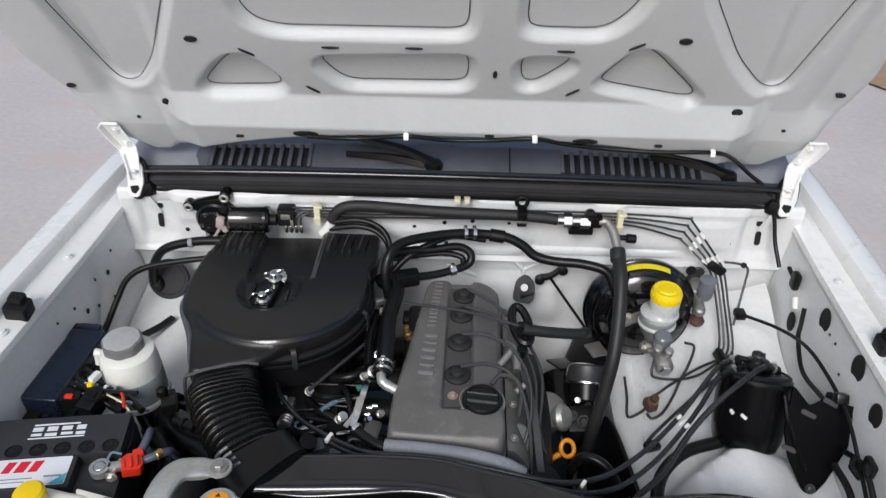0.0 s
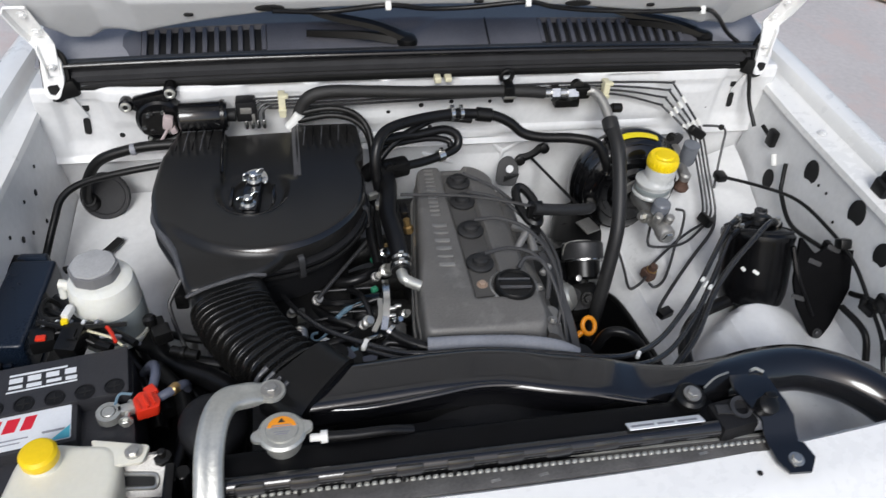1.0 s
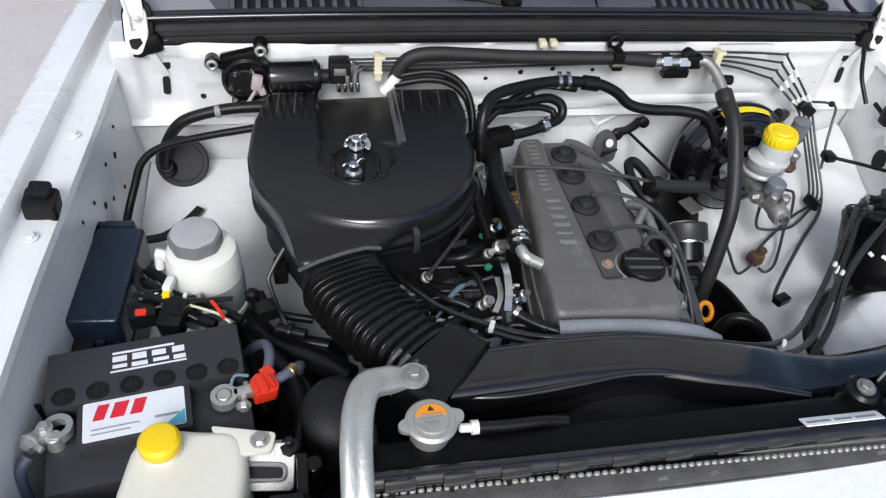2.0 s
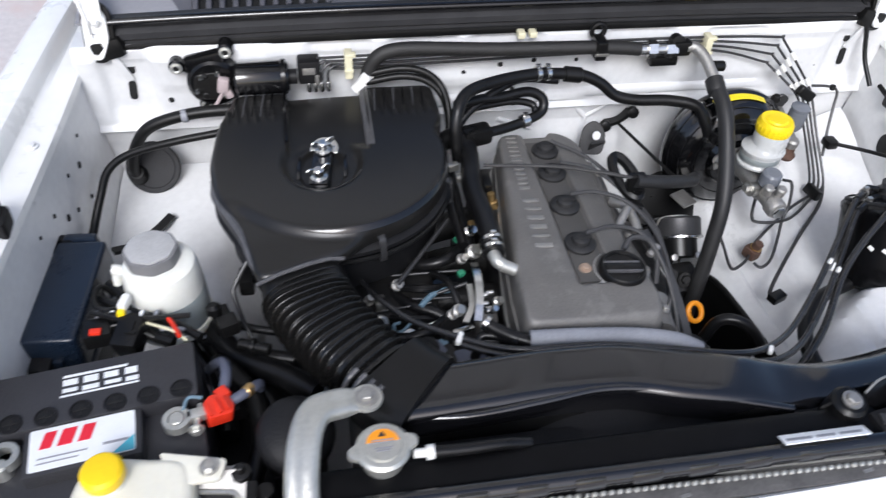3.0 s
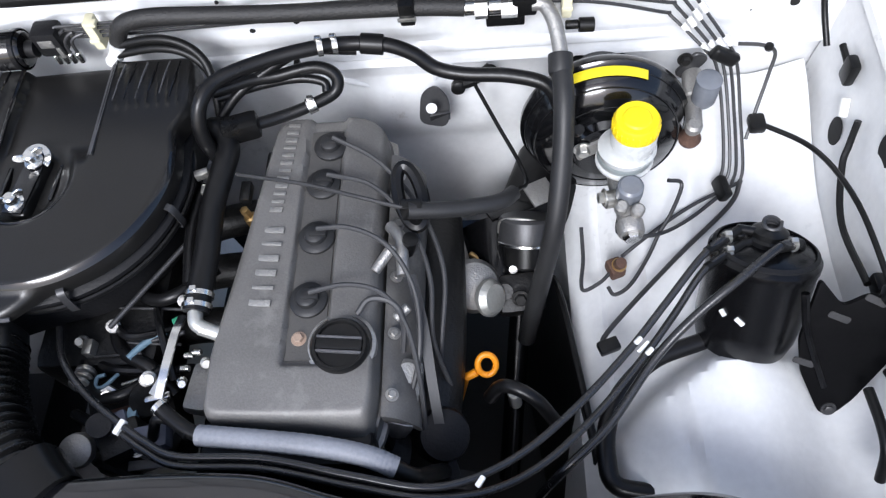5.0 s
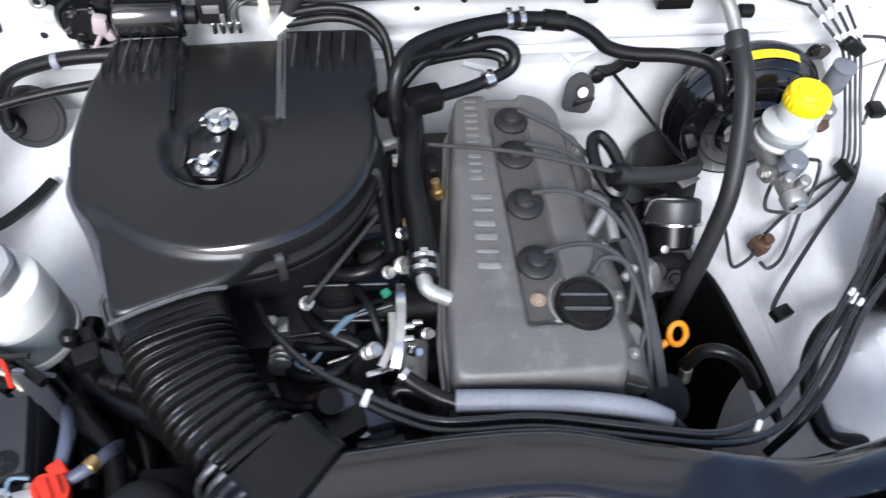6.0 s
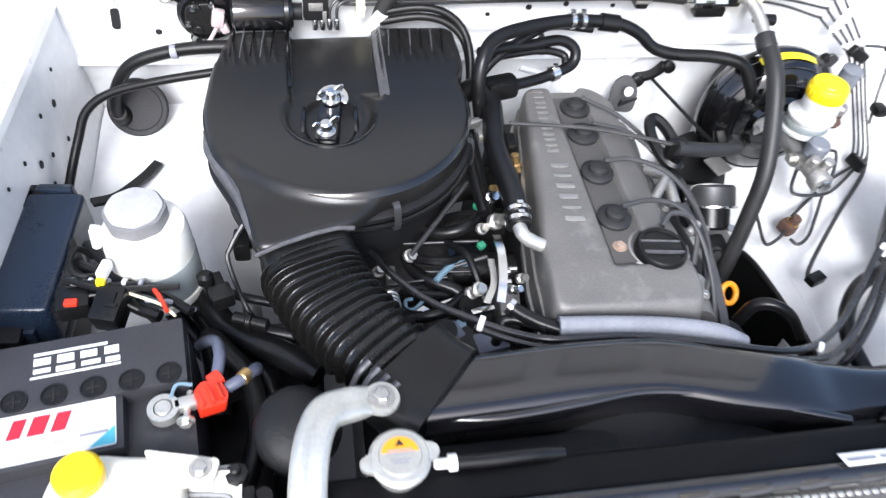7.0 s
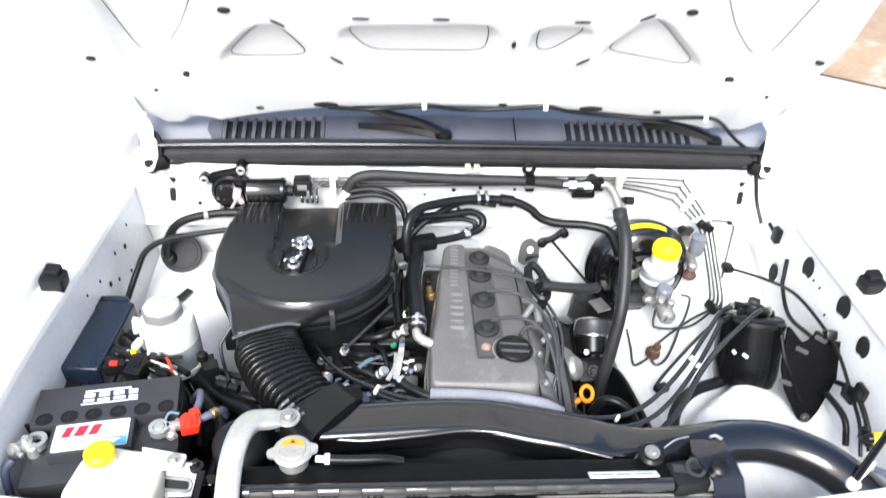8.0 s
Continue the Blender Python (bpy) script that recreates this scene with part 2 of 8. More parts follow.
def sweep(line, section, closed=False):
    """A section (list of (a, b), or a function of the fraction along the line) carried along a line of points."""
    bm = bmesh.new()
    n = len(line)
    rings = []
    up = None
    for i, q in enumerate(line):
        if closed:
            d = line[(i + 1) % n] - line[i - 1]
        else:
            d = line[min(i + 1, n - 1)] - line[max(i - 1, 0)]
        d = d.normalized()
        if up is None:
            up = Vector((0, 0, 1)) if abs(d.z) < 0.9 else Vector((0, 1, 0))
        up = (up - d * up.dot(d)).normalized()
        side = d.cross(up)
        sec = section(i / max(1, n - 1)) if callable(section) else section
        rings.append([bm.verts.new(q + side * a + up * b) for a, b in sec])
    k = len(rings[0])
    for i in range(n if closed else n - 1):
        a, b = rings[i], rings[(i + 1) % n]
        for j in range(k):
            bm.faces.new((a[j], a[(j + 1) % k], b[(j + 1) % k], b[j]))
    if not closed:
        bm.faces.new(rings[0])
        bm.faces.new(rings[-1])
    bmesh.ops.recalc_face_normals(bm, faces=bm.faces)
    return bm


def circle(r, n=10, ry=None):
    ry = r if ry is None else ry
    return [(r * math.cos(2 * math.pi * i / n), ry * math.sin(2 * math.pi * i / n)) for i in range(n)]


def tube(pts, r, segs=10, res=6, closed=False):
    """A round hose or wire through the points; r may be a function of the fraction along it."""
    line = spline(pts, res, closed)
    return sweep(line, (lambda f: circle(r(f), segs)) if callable(r) else circle(r, segs), closed)


def strip(pts, width, thick, res=5):
    h, w = thick / 2, width / 2
    return sweep(spline(pts, res), [(-w, -h), (w, -h), (w, h), (-w, h)])


def prism(outline, z0, z1, bev=0.003, seg=2, m=None):
    """An outline (x, y) raised from z0 to z1 with rounded edges."""
    bm = bmesh.new()
    lo = [bm.verts.new((x, y, z0)) for x, y in outline]
    hi = [bm.verts.new((x, y, z1)) for x, y in outline]
    n = len(lo)
    bm.faces.new(lo)
    bm.faces.new(hi)
    for i in range(n):
        bm.faces.new((lo[i], lo[(i + 1) % n], hi[(i + 1) % n], hi[i]))
    bmesh.ops.recalc_face_normals(bm, faces=bm.faces)
    bevelled(bm, bev, seg, 40)
    return moved(bm, m) if m else bm


def rounded(poly, r, n=4):
    """A polygon with rounded corners."""
    out = []
    k = len(poly)
    for i in range(k):
        p, a, b = Vector(poly[i]), Vector(poly[i - 1]), Vector(poly[(i + 1) % k])
        da, db = (a - p), (b - p)
        ra = min(r, da.length * 0.45)
        rb = min(r, db.length * 0.45)
        s, e = p + da.normalized() * ra, p + db.normalized() * rb
        for j in range(n + 1):
            t = j / n
            q = s * (1 - t) ** 2 + p * 2 * t * (1 - t) + e * t * t
            out.append((q.x, q.y))
    return out


def loft(rings, capped=True, close=True):
    bm = bmesh.new()
    vs = [[bm.verts.new(q) for q in ring] for ring in rings]
    k = len(vs[0])
    for a, b in zip(vs, vs[1:]):
        for j in range(k if close else k - 1):
            bm.faces.new((a[j], a[(j + 1) % k], b[(j + 1) % k], b[j]))
    if capped:
        bm.faces.new(vs[0])
        bm.faces.new(vs[-1])
    bmesh.ops.recalc_face_normals(bm, faces=bm.faces)
    return bm


def sheet(f, nu, nv, thick=0.0):
    """A surface f(u, v), u and v from 0 to 1; with thickness it is a closed shell (thick: an offset vector)."""
    bm = bmesh.new()
    g = [[bm.verts.new(f(i / nu, j / nv)) for j in range(nv + 1)] for i in range(nu + 1)]
    for i in range(nu):
        for j in range(nv):
            bm.faces.new((g[i][j], g[i + 1][j], g[i + 1][j + 1], g[i][j + 1]))
    if thick:
        t = Vector(thick)
        h = [[bm.verts.new(v.co + t) for v in row] for row in g]
        for i in range(nu):
            for j in range(nv):
                bm.faces.new((h[i][j], h[i][j + 1], h[i + 1][j + 1], h[i + 1][j]))
        for i in range(nu):
            bm.faces.new((g[i][0], h[i][0], h[i + 1][0], g[i + 1][0]))
            bm.faces.new((g[i][nv], g[i + 1][nv], h[i + 1][nv], h[i][nv]))
        for j in range(nv):
            bm.faces.new((g[0][j], g[0][j + 1], h[0][j + 1], h[0][j]))
            bm.faces.new((g[nu][j], h[nu][j], h[nu][j + 1], g[nu][j + 1]))
        bmesh.ops.recalc_face_normals(bm, faces=bm.faces)
    return bm


def linked(name, bm, mat, sharp=38):
    for f in bm.faces:
        f.smooth = True
    for e in bm.edges:
        if len(e.link_faces) == 2 and e.calc_face_angle(0) > radians(sharp):
            e.smooth = False
    me = bpy.data.meshes.new(name)
    bm.to_mesh(me)
    bm.free()
    me.materials.append(mat)
    return new(name, me)


def thing(name, label, category, at=(0, 0, 0), group="", kind=""):
    ob = new(name)
    ob.location = at
    ob.empty_display_size = 0.02
    return tagged(ob, label, category, group, kind)


def part(name, bm, mat, parent, label="", sharp=38):
    """One mesh, in world coordinates, under a thing or under a part of it."""
    ob = linked(name, bm, mat, sharp)
    ob.parent = parent
    if parent.type == "EMPTY":
        ob.matrix_parent_inverse = Matrix.Translation(-Vector(parent.location))
    if label:
        ob["label"] = label
    return ob


def single(name, bm, mat, label, category, group="", kind="", sharp=38):
    return tagged(linked(name, bm, mat, sharp), label, category, group, kind)


def bolt_bm(at, axis=(0, 0, 1), r=0.007, h=0.006, washer=True):
    """A hexagon head on its washer."""
    bms = [lathe([(0, 0), (r, 0), (r, h * 0.85), (r * 0.85, h), (0, h)], at, axis, 6)]
    if washer:
        bms.append(lathe([(0, -0.001), (r * 1.5, -0.001), (r * 1.5, 0.001), (0, 0.001)], at, axis, 18))
    return joined(*bms)


def bars(parent, name, mat, m, rows):
    """Writing that cannot be read, as flat bars: (x, y, width, height) on the plane of m."""
    for x, y, w, h in rows:
        part(name, moved(box((x, y, 0), (w, h, 0.0008), 0), m), mat, parent)


def smooth(a, b, x):
    t = min(1.0, max(0.0, (x - a) / (b - a)))
    return t * t * (3 - 2 * t)


# ---- the ground ----
def ground_point(u, v):
    x, y = (u - 0.5) * 600, (v - 0.5) * 600
    return V(x, y, 0.012 * math.sin(x * 0.05) * math.sin(y * 0.04))


single("ground", sheet(ground_point, 60, 60), CONCRETE, "worn pale grey concrete yard with brownish stains", "ground", kind="structure")


def dirt_point(u, v):
    along, out = (u - 0.4) * 50, 45 * v ** 2
    wob = 0.10 * math.sin(along * 2.1) + 0.05 * math.sin(along * 5.3)
    return V(3.2 + 0.63 * along + 0.776 * (out + wob), 4.65 - 0.776 * along + 0.63 * (out + wob), 0.02 + 0.10 * smooth(0, 0.6, out) + 0.05 * math.sin(along * 1.3 + out) * smooth(0.2, 2, out))


single("dirt_verge", sheet(dirt_point, 140, 60), DIRT, "reddish bare dirt beside the concrete", "ground", kind="structure")

# ---- the truck's body ----
truck = thing("pickup_truck", "white pickup truck with its hood propped open", "pickup truck", (0, 0.8, 0))


def splay(side, y):
    """The bay is not quite square to the walk: how far each wall stands out from its mean line."""
    d = 1.12 - max(0.55, y)
    return 0.011 + 0.058 * d if side < 0 else -0.004 - 0.015 * d


def fender_bm(side):
    """The fender's crown, gutter and outer skin, drawn along y."""
    sec = [(0.702, 1.176), (0.704, 1.188), (0.712, 1.192), (0.738, 1.193), (0.746, 1.199), (0.748, 1.214), (0.755, 1.223), (0.772, 1.227),
           (0.792, 1.224), (0.806, 1.214), (0.816, 1.196), (0.826, 1.15), (0.842, 1.0), (0.846, 0.85), (0.838, 0.7), (0.82, 0.7),
           (0.826, 0.85), (0.822, 1.0), (0.806, 1.14), (0.79, 1.19), (0.76, 1.203), (0.742, 1.18)]
    rings = []
    for i in range(26):
        y = 0.34 + i * 0.045
        lift = 0.0 if y > 0.75 else -0.16 * (0.75 - y) ** 1.6
        tuck = -0.02 * smooth(1.0, 1.6, y) - 0.10 * smooth(0.62, 0.30, y) ** 2
        rings.append([V(side * (x + splay(side, y) + tuck * smooth(0.72, 0.76, x)), y, z + lift + 0.012 * smooth(1.0, 1.4, y)) for x, z in sec])
    return loft(rings)


def inner_wall_bm(side):
    """The apron's upright wall below the gutter, slightly bellied."""
    def f(u, v):
        y, z = 0.40 + u * 0.81, 0.86 + v * 0.322
        x = 0.701 - 0.010 * math.sin(math.pi * v) - 0.028 * (1 - v) ** 2
        x += 0.006 * smooth(0.44, 0.5, v) * smooth(0.0, 0.08, u)
        return V(side * (x + splay(side, y)), y, z)
    return sheet(f, 60, 24, (side * 0.003, 0, 0))


def wheelhouse_bm(side):
    """The apron's floor over the wheel, rolling down to the frame rail."""
    def f(u, v):
        x, y = 0.335 + u * (0.345 + splay(side, 0.36 + v * 0.845)), 0.36 + v * 0.845
        if side < 0:
            z = 0.955 - 0.10 * (1 - smooth(0.40, 0.52, x)) + 0.025 * math.exp(-((x - 0.56) / 0.1) ** 2 - ((y - 0.99) / 0.16) ** 2) + 0.05 * smooth(1.0, 1.2, y)
        else:
            z = 0.875 + 0.065 * smooth(0.33, 0.44, x) + 0.030 * smooth(0.6, 0.7, x) + 0.052 * smooth(0.65, 0.52, x) * smooth(0.345, 0.385, x) * smooth(0.0, -0.04, y - 0.812 + 0.6 * max(0, 0.5 - x)) * (1 + 0.06 * math.sin(19 * x + 1) * math.sin(23 * y)) - 0.010 * math.exp(-((x - 0.41) / 0.018) ** 2 - ((y - 0.715) / 0.02) ** 2) - 0.018 * math.exp(-((x - 0.45) / 0.05) ** 2 - ((y - 0.86) / 0.09) ** 2) + 0.012 * smooth(0.425, 0.44, x + 0.10 * (y - 0.9)) + 0.008 * math.exp(-((x - 0.50 - 0.2 * (y - 1.0)) / 0.012) ** 2) * smooth(0.9, 0.95, y) + 0.07 * smooth(1.0, 1.2, y)
        z += 0.010 * smooth(0.336, 0.346, x) * smooth(0.385, 0.372, x) * (side > 0) + 0.004 * math.sin(y * 26) * smooth(0.45, 0.5, x) - 0.10 * smooth(0.50, 0.36, y)
        return V(side * x, y, z)
    top = sheet(f, 50, 70, (0, 0, -0.003))
    edge = sheet(lambda u, v: V(side * (0.335 - 0.05 * u * u), 0.36 + v * 0.845, f(0, v).z - 0.02 * u - 0.40 * u ** 1.6), 10, 40, (0.003 * side, 0, 0))
    return joined(top, edge)


for side in (-1, 1):
    fender = part("fender", fender_bm(side), PAINT, truck, "white painted fender")
    for y in (0.56, 0.80, 1.02):
        part("bolt", bolt_bm((side * (0.724 + splay(side, y)), y, 1.1945), r=0.006, h=0.005), PAINT_BAY, fender)
    apron = part("inner_fender", inner_wall_bm(side), PAINT_BAY, truck, "white painted inner fender wall with holes")
    part("wheelhouse", wheelhouse_bm(side), PAINT_BAY, truck, "white painted wheelhouse panel")
    spots = ((1.085, 1.11, 0.006), (1.075, 1.055, 0.004), (1.02, 1.075, 0.004), (1.04, 1.125, 0.0035), (0.985, 1.09, 0.006), (0.99, 1.05, 0.0035), (0.955, 1.12, 0.0035), (0.945, 1.075, 0.0045), (0.90, 1.13, 0.003), (1.12, 1.14, 0.003)) if side < 0 else ((1.072, 1.050, 0.021), (0.977, 1.134, 0.024), (0.836, 1.146, 0.025), (0.745, 1.128, 0.022), (0.945, 1.128, 0.003), (0.919, 1.129, 0.003), (0.87, 1.10, 0.003))
    for y, z, r in spots:
        v = (z - 0.86) / 0.322
        x = 0.701 - 0.010 * math.sin(math.pi * v) - 0.028 * (1 - v) ** 2 + 0.006 * smooth(0.44, 0.5, v) + splay(side, y)
        part("rubber_plug" if r > 0.02 else "hole", moved(lathe([(0, 0.0), (r, 0.0), (r, 0.0012), (r * 0.9, 0.002), (0, 0.0015)], segs=20), Matrix.Translation((side * x, y, z)) @ pose(0, 0, 0, 0, -90 * side, 0) @ Matrix.Diagonal((1.12 if r > 0.02 else 1, 0.8, 1, 1))), DARK, apron)
    # rubber hood rest on the gutter
    rest = pose(side * (0.735 if side > 0 else 0.722) + side * splay(side, 0.835), 0.835 if side > 0 else 0.852, 1.190, 8, -6 * side, 0)
    part("hood_bumper", joined(prism(rounded([(-0.020, -0.017), (0.020, -0.017), (0.020, 0.017), (-0.020, 0.017)], 0.006), 0, 0.030, 0.004, 2, rest), prism(rounded([(-0.013, -0.006), (0.013, -0.006), (0.013, 0.016), (-0.013, 0.016)], 0.005), 0.028, 0.043, 0.004, 2, rest)), PLASTIC_DULL, fender, "black rubber hood rest")

# firewall: upper panel with its top flange, step and lower panel
FW_SEC = [(1.262, 1.236), (1.212, 1.238), (1.206, 1.232), (1.203, 1.215), (1.205, 1.205), (1.2085, 1.18), (1.2085, 1.125), (1.205, 1.098), (1.199, 1.088), (1.212, 1.078), (1.216, 1.05), (1.212, 0.9), (1.16, 0.72)]


def firewall_point(u, v):
    x = -0.712 + u * 1.424
    k = v * (len(FW_SEC) - 1)
    i = min(len(FW_SEC) - 2, int(k))
    (y0, z0), (y1, z1) = FW_SEC[i], FW_SEC[i + 1]
    y, z = y0 + (y1 - y0) * (k - i), z0 + (z1 - z0) * (k - i)
    e = 0.0
    # pressed pads and beads
    for cx, cz, wx, wz, h in ((-0.30, 1.218, 0.05, 0.014, -0.008), (-0.16, 1.218, 0.055, 0.014, -0.009), (-0.02, 1.218, 0.06, 0.014, -0.009), (0.22, 1.218, 0.06, 0.014, -0.009), (0.40, 1.216, 0.05, 0.012, -0.007), (-0.5, 1.20, 0.09, 0.035, 0.007), (0.44, 1.16, 0.13, 0.03, 0.006), (-0.08, 1.11, 0.2, 0.008, 0.006), (0.30, 1.115, 0.16, 0.007, 0.006), (0.14, 0.98, 0.09, 0.05, 0.012), (0.0, 1.15, 0.16, 0.012, 0.005), (0.638, 1.165, 0.036, 0.052, -0.011), (-0.638, 1.165, 0.036, 0.052, -0.011)):
        e += h * smooth(wx * 1.25, wx * 0.85, abs(x - cx)) * smooth(wz * 1.5, wz * 0.7, abs(z - cz))
    return V(x, y - e, z)


firewall = part("firewall", sheet(firewall_point, 220, 96, (0, 0.004, 0)), PAINT_BAY, truck, "white painted firewall panel with pressed pads")
for x, z, r in ((-0.58, 1.139, 0.005), (0.578, 1.146, 0.005), (-0.09, 1.164, 0.005), (-0.026, 1.177, 0.005), (0.033, 1.183, 0.005), (-0.52, 1.105, 0.004), (0.11, 1.18, 0.004), (0.42, 1.12, 0.004), (-0.12, 1.222, 0.003), (0.21, 1.10, 0.004)):
    part("plug", lathe([(0, 0), (r, 0), (r * 0.8, 0.002), (0, 0.003)], (x, 1.2085 if z < 1.2 else 1.2045, z), (0, -1, 0), 14), DARK, firewall)
for a, b in (((0.108, 1.100), (0.150, 1.054)), ((0.150, 1.054), (0.208, 1.092)), ((0.150, 1.054), (0.150, 0.96)), ((-0.02, 1.06), (0.06, 1.03))):
    part("pressed_bead", rod((a[0], 1.217, a[1]), (b[0], 1.217, b[1]), 0.006, 12), PAINT_BAY, firewall)
for s in (-1, 1):
    for z, h in ((1.194, 0.008), (1.155, 0.017)):
        part("slot", moved(prism(rounded([(-0.006, -h), (0.006, -h), (0.006, h), (-0.006, h)], 0.006), 0, 0.0016, 0, 1), pose(s * (0.632 + (1.194 - z) * 0.15), 1.2185, z, 90, 0, 0) @ pose(0, 0, 0, 0, 0, s * 6)), DARK, firewall)
    part("hinge_strap", strip([(s * 0.655, 1.205, 1.235), (s * 0.645, 1.209, 1.205), (s * 0.635, 1.2145, 1.176)], 0.012, 0.003), PAINT_BAY, firewall)

# weatherstrip on the cowl's front edge
SEAL = [(-0.022, -0.024), (0.0, -0.026), (0.012, -0.020), (0.010, -0.008), (0.016, -0.004), (0.016, 0.006), (0.008, 0.012), (0.010, 0.022), (0.004, 0.029), (-0.006, 0.029), (-0.012, 0.018), (-0.022, 0.01)]


def seal_line():
    return [V(-0.665 + i * 1.33 / 40, 1.222 + 0.006 * abs(-1 + i / 20) ** 2, 1.262 - 0.012 * abs(-1 + i / 20) ** 2.5) for i in range(41)]


strip_thing = thing("hood_weatherstrip", "long black rubber weatherstrip along the cowl edge", "weatherstrip", (0, 1.222, 1.236))
part("seal_profile", sweep(seal_line(), SEAL), SEAL_MAT, strip_thing)
part("seal_bulb", sweep([q + V(0, -0.013, 0.026) for q in seal_line()], circle(0.0075, 12, 0.006)), PLASTIC_GLOSS, strip_thing, "glossy bulb of the seal")
part("seal_lip", sweep([q + V(0, -0.015, -0.019) for q in seal_line()], circle(0.004, 8, 0.007)), RUBBER, strip_thing)
for s in (-1, 1):
    part("seal_end", box((s * 0.655, 1.214, 1.236), (0.05, 0.03, 0.034), 0.01, (0, s * 14, 0)), RUBBER, strip_thing)

# cowl: grey plastic cover with louvres, over the painted tray
part("cowl_tray", sheet(lambda u, v: V(-0.70 + 1.4 * u, 1.232 + 0.30 * v, 1.268 + 0.06 * v), 40, 10, (0, 0, -0.004)), TRAY_SHADE, truck, "white cowl tray coloured grey as in shade")
cowl = thing("cowl_cover", "dark grey plastic windscreen cowl cover with louvred vents", "cowl cover", (0, 1.3, 1.27))


def cowl_z(x, y):
    base = 1.283 + 0.42 * (y - 1.238) - 0.5 * max(0, y - 1.30)
    side_drop = 0.014 * (smooth(0.525, 0.565, abs(x)))
    return base - side_drop - 0.008 * (abs(x) / 0.5) ** 2


VENTS = ((-0.520, -0.312, 10), (0.215, 0.505, 14))


def cowl_point(u, v):
    x, y = -0.56 + 1.12 * u, 1.232 + 0.26 * v
    z = cowl_z(x, y) - 0.012 * smooth(0.03, 0.0, v)
    for a, b, n in VENTS:
        z -= 0.012 * smooth(a - 0.004, a, x) * smooth(b + 0.004, b, x) * smooth(1.244, 1.246, y) * smooth(1.300, 1.298, y)
    z -= 0.010 * smooth(0.075, 0.02, abs(x + 0.10 - (y - 1.26) * 1.2)) * smooth(1.25, 1.27, y) * smooth(1.315, 1.29, y)
    return V(x, y, z)


panel = part("cover_panel", sheet(cowl_point, 260, 56, (0, 0, -0.003)), COWL_MAT, cowl)
for a, b, n in VENTS:
    for i in range(n + 1):
        x = a + (b - a) * i / n
        zz = cowl_z(x, 1.272)
        part("louvre", box((x, 1.272, zz - 0.004), (0.0085, 0.056, 0.011), 0.002, (22.8, 0, 0)), COWL_MAT, panel)
    # Dark sheet below the louvres paints the shade in the gaps between them.
    part("vent_shade", sheet(lambda u, v: V(a + (b - a) * u, 1.245 + 0.054 * v, cowl_z(a + (b - a) * u, 1.245 + 0.054 * v) - 0.0085), 12, 4, (0, 0, -0.001)), DARK, panel)
part("seam_strip", box((0.106, 1.268, cowl_z(0.106, 1.268) + 0.001), (0.003, 0.07, 0.004), 0.001, (22.8, 0, 0)), PLASTIC_DULL, panel)


def wiper(line, blade, label):
    px, py, pz = line[0]
    w = thing("windscreen_wiper", label, "wiper", (px, py, pz - 0.012), "windscreen wipers")
    part("pivot_cap", lathe([(0, 0), (0.018, 0), (0.019, 0.006), (0.015, 0.016), (0.007, 0.020), (0, 0.020)], (px, py, pz - 0.012), (0, -0.2, 1), 20), PLASTIC, w)
    part("arm", sweep(spline([V(*q) for q in line], 8), lambda f: [(-0.014 + 0.004 * f, -0.004), (0.014 - 0.004 * f, -0.004), (0.012 - 0.005 * f, 0.005), (0, 0.009), (-0.012 + 0.005 * f, 0.005)]), PLASTIC, w)
    part("blade", sweep(spline([V(*q) for q in blade], 8), lambda f: [(-0.010 + 0.007 * f, -0.006), (0.010 - 0.007 * f, -0.006), (0.005 - 0.003 * f, 0.006), (-0.005 + 0.003 * f, 0.006)]), RUBBER, w)


wiper([(-0.051, 1.248, 1.298), (-0.11, 1.270, 1.314), (-0.196, 1.300, 1.322), (-0.33, 1.36, 1.345)], [(-0.070, 1.250, 1.295), (-0.14, 1.258, 1.302), (-0.235, 1.266, 1.303)], "black wiper arm and blade lying on the cowl cover")
wiper([(0.56, 1.262, 1.282), (0.49, 1.285, 1.300), (0.40, 1.305, 1.312), (0.28, 1.36, 1.335)], [(0.545, 1.266, 1.284), (0.47, 1.278, 1.298), (0.40, 1.285, 1.302)], "black wiper arm and blade beside the cowl vent")



# ---- the hood, open about sixty degrees ----
HO, HD, HN = V(0, 1.22, 1.382), V(0, -0.507, 0.862).normalized(), V(0, -0.862, -0.507).normalized()
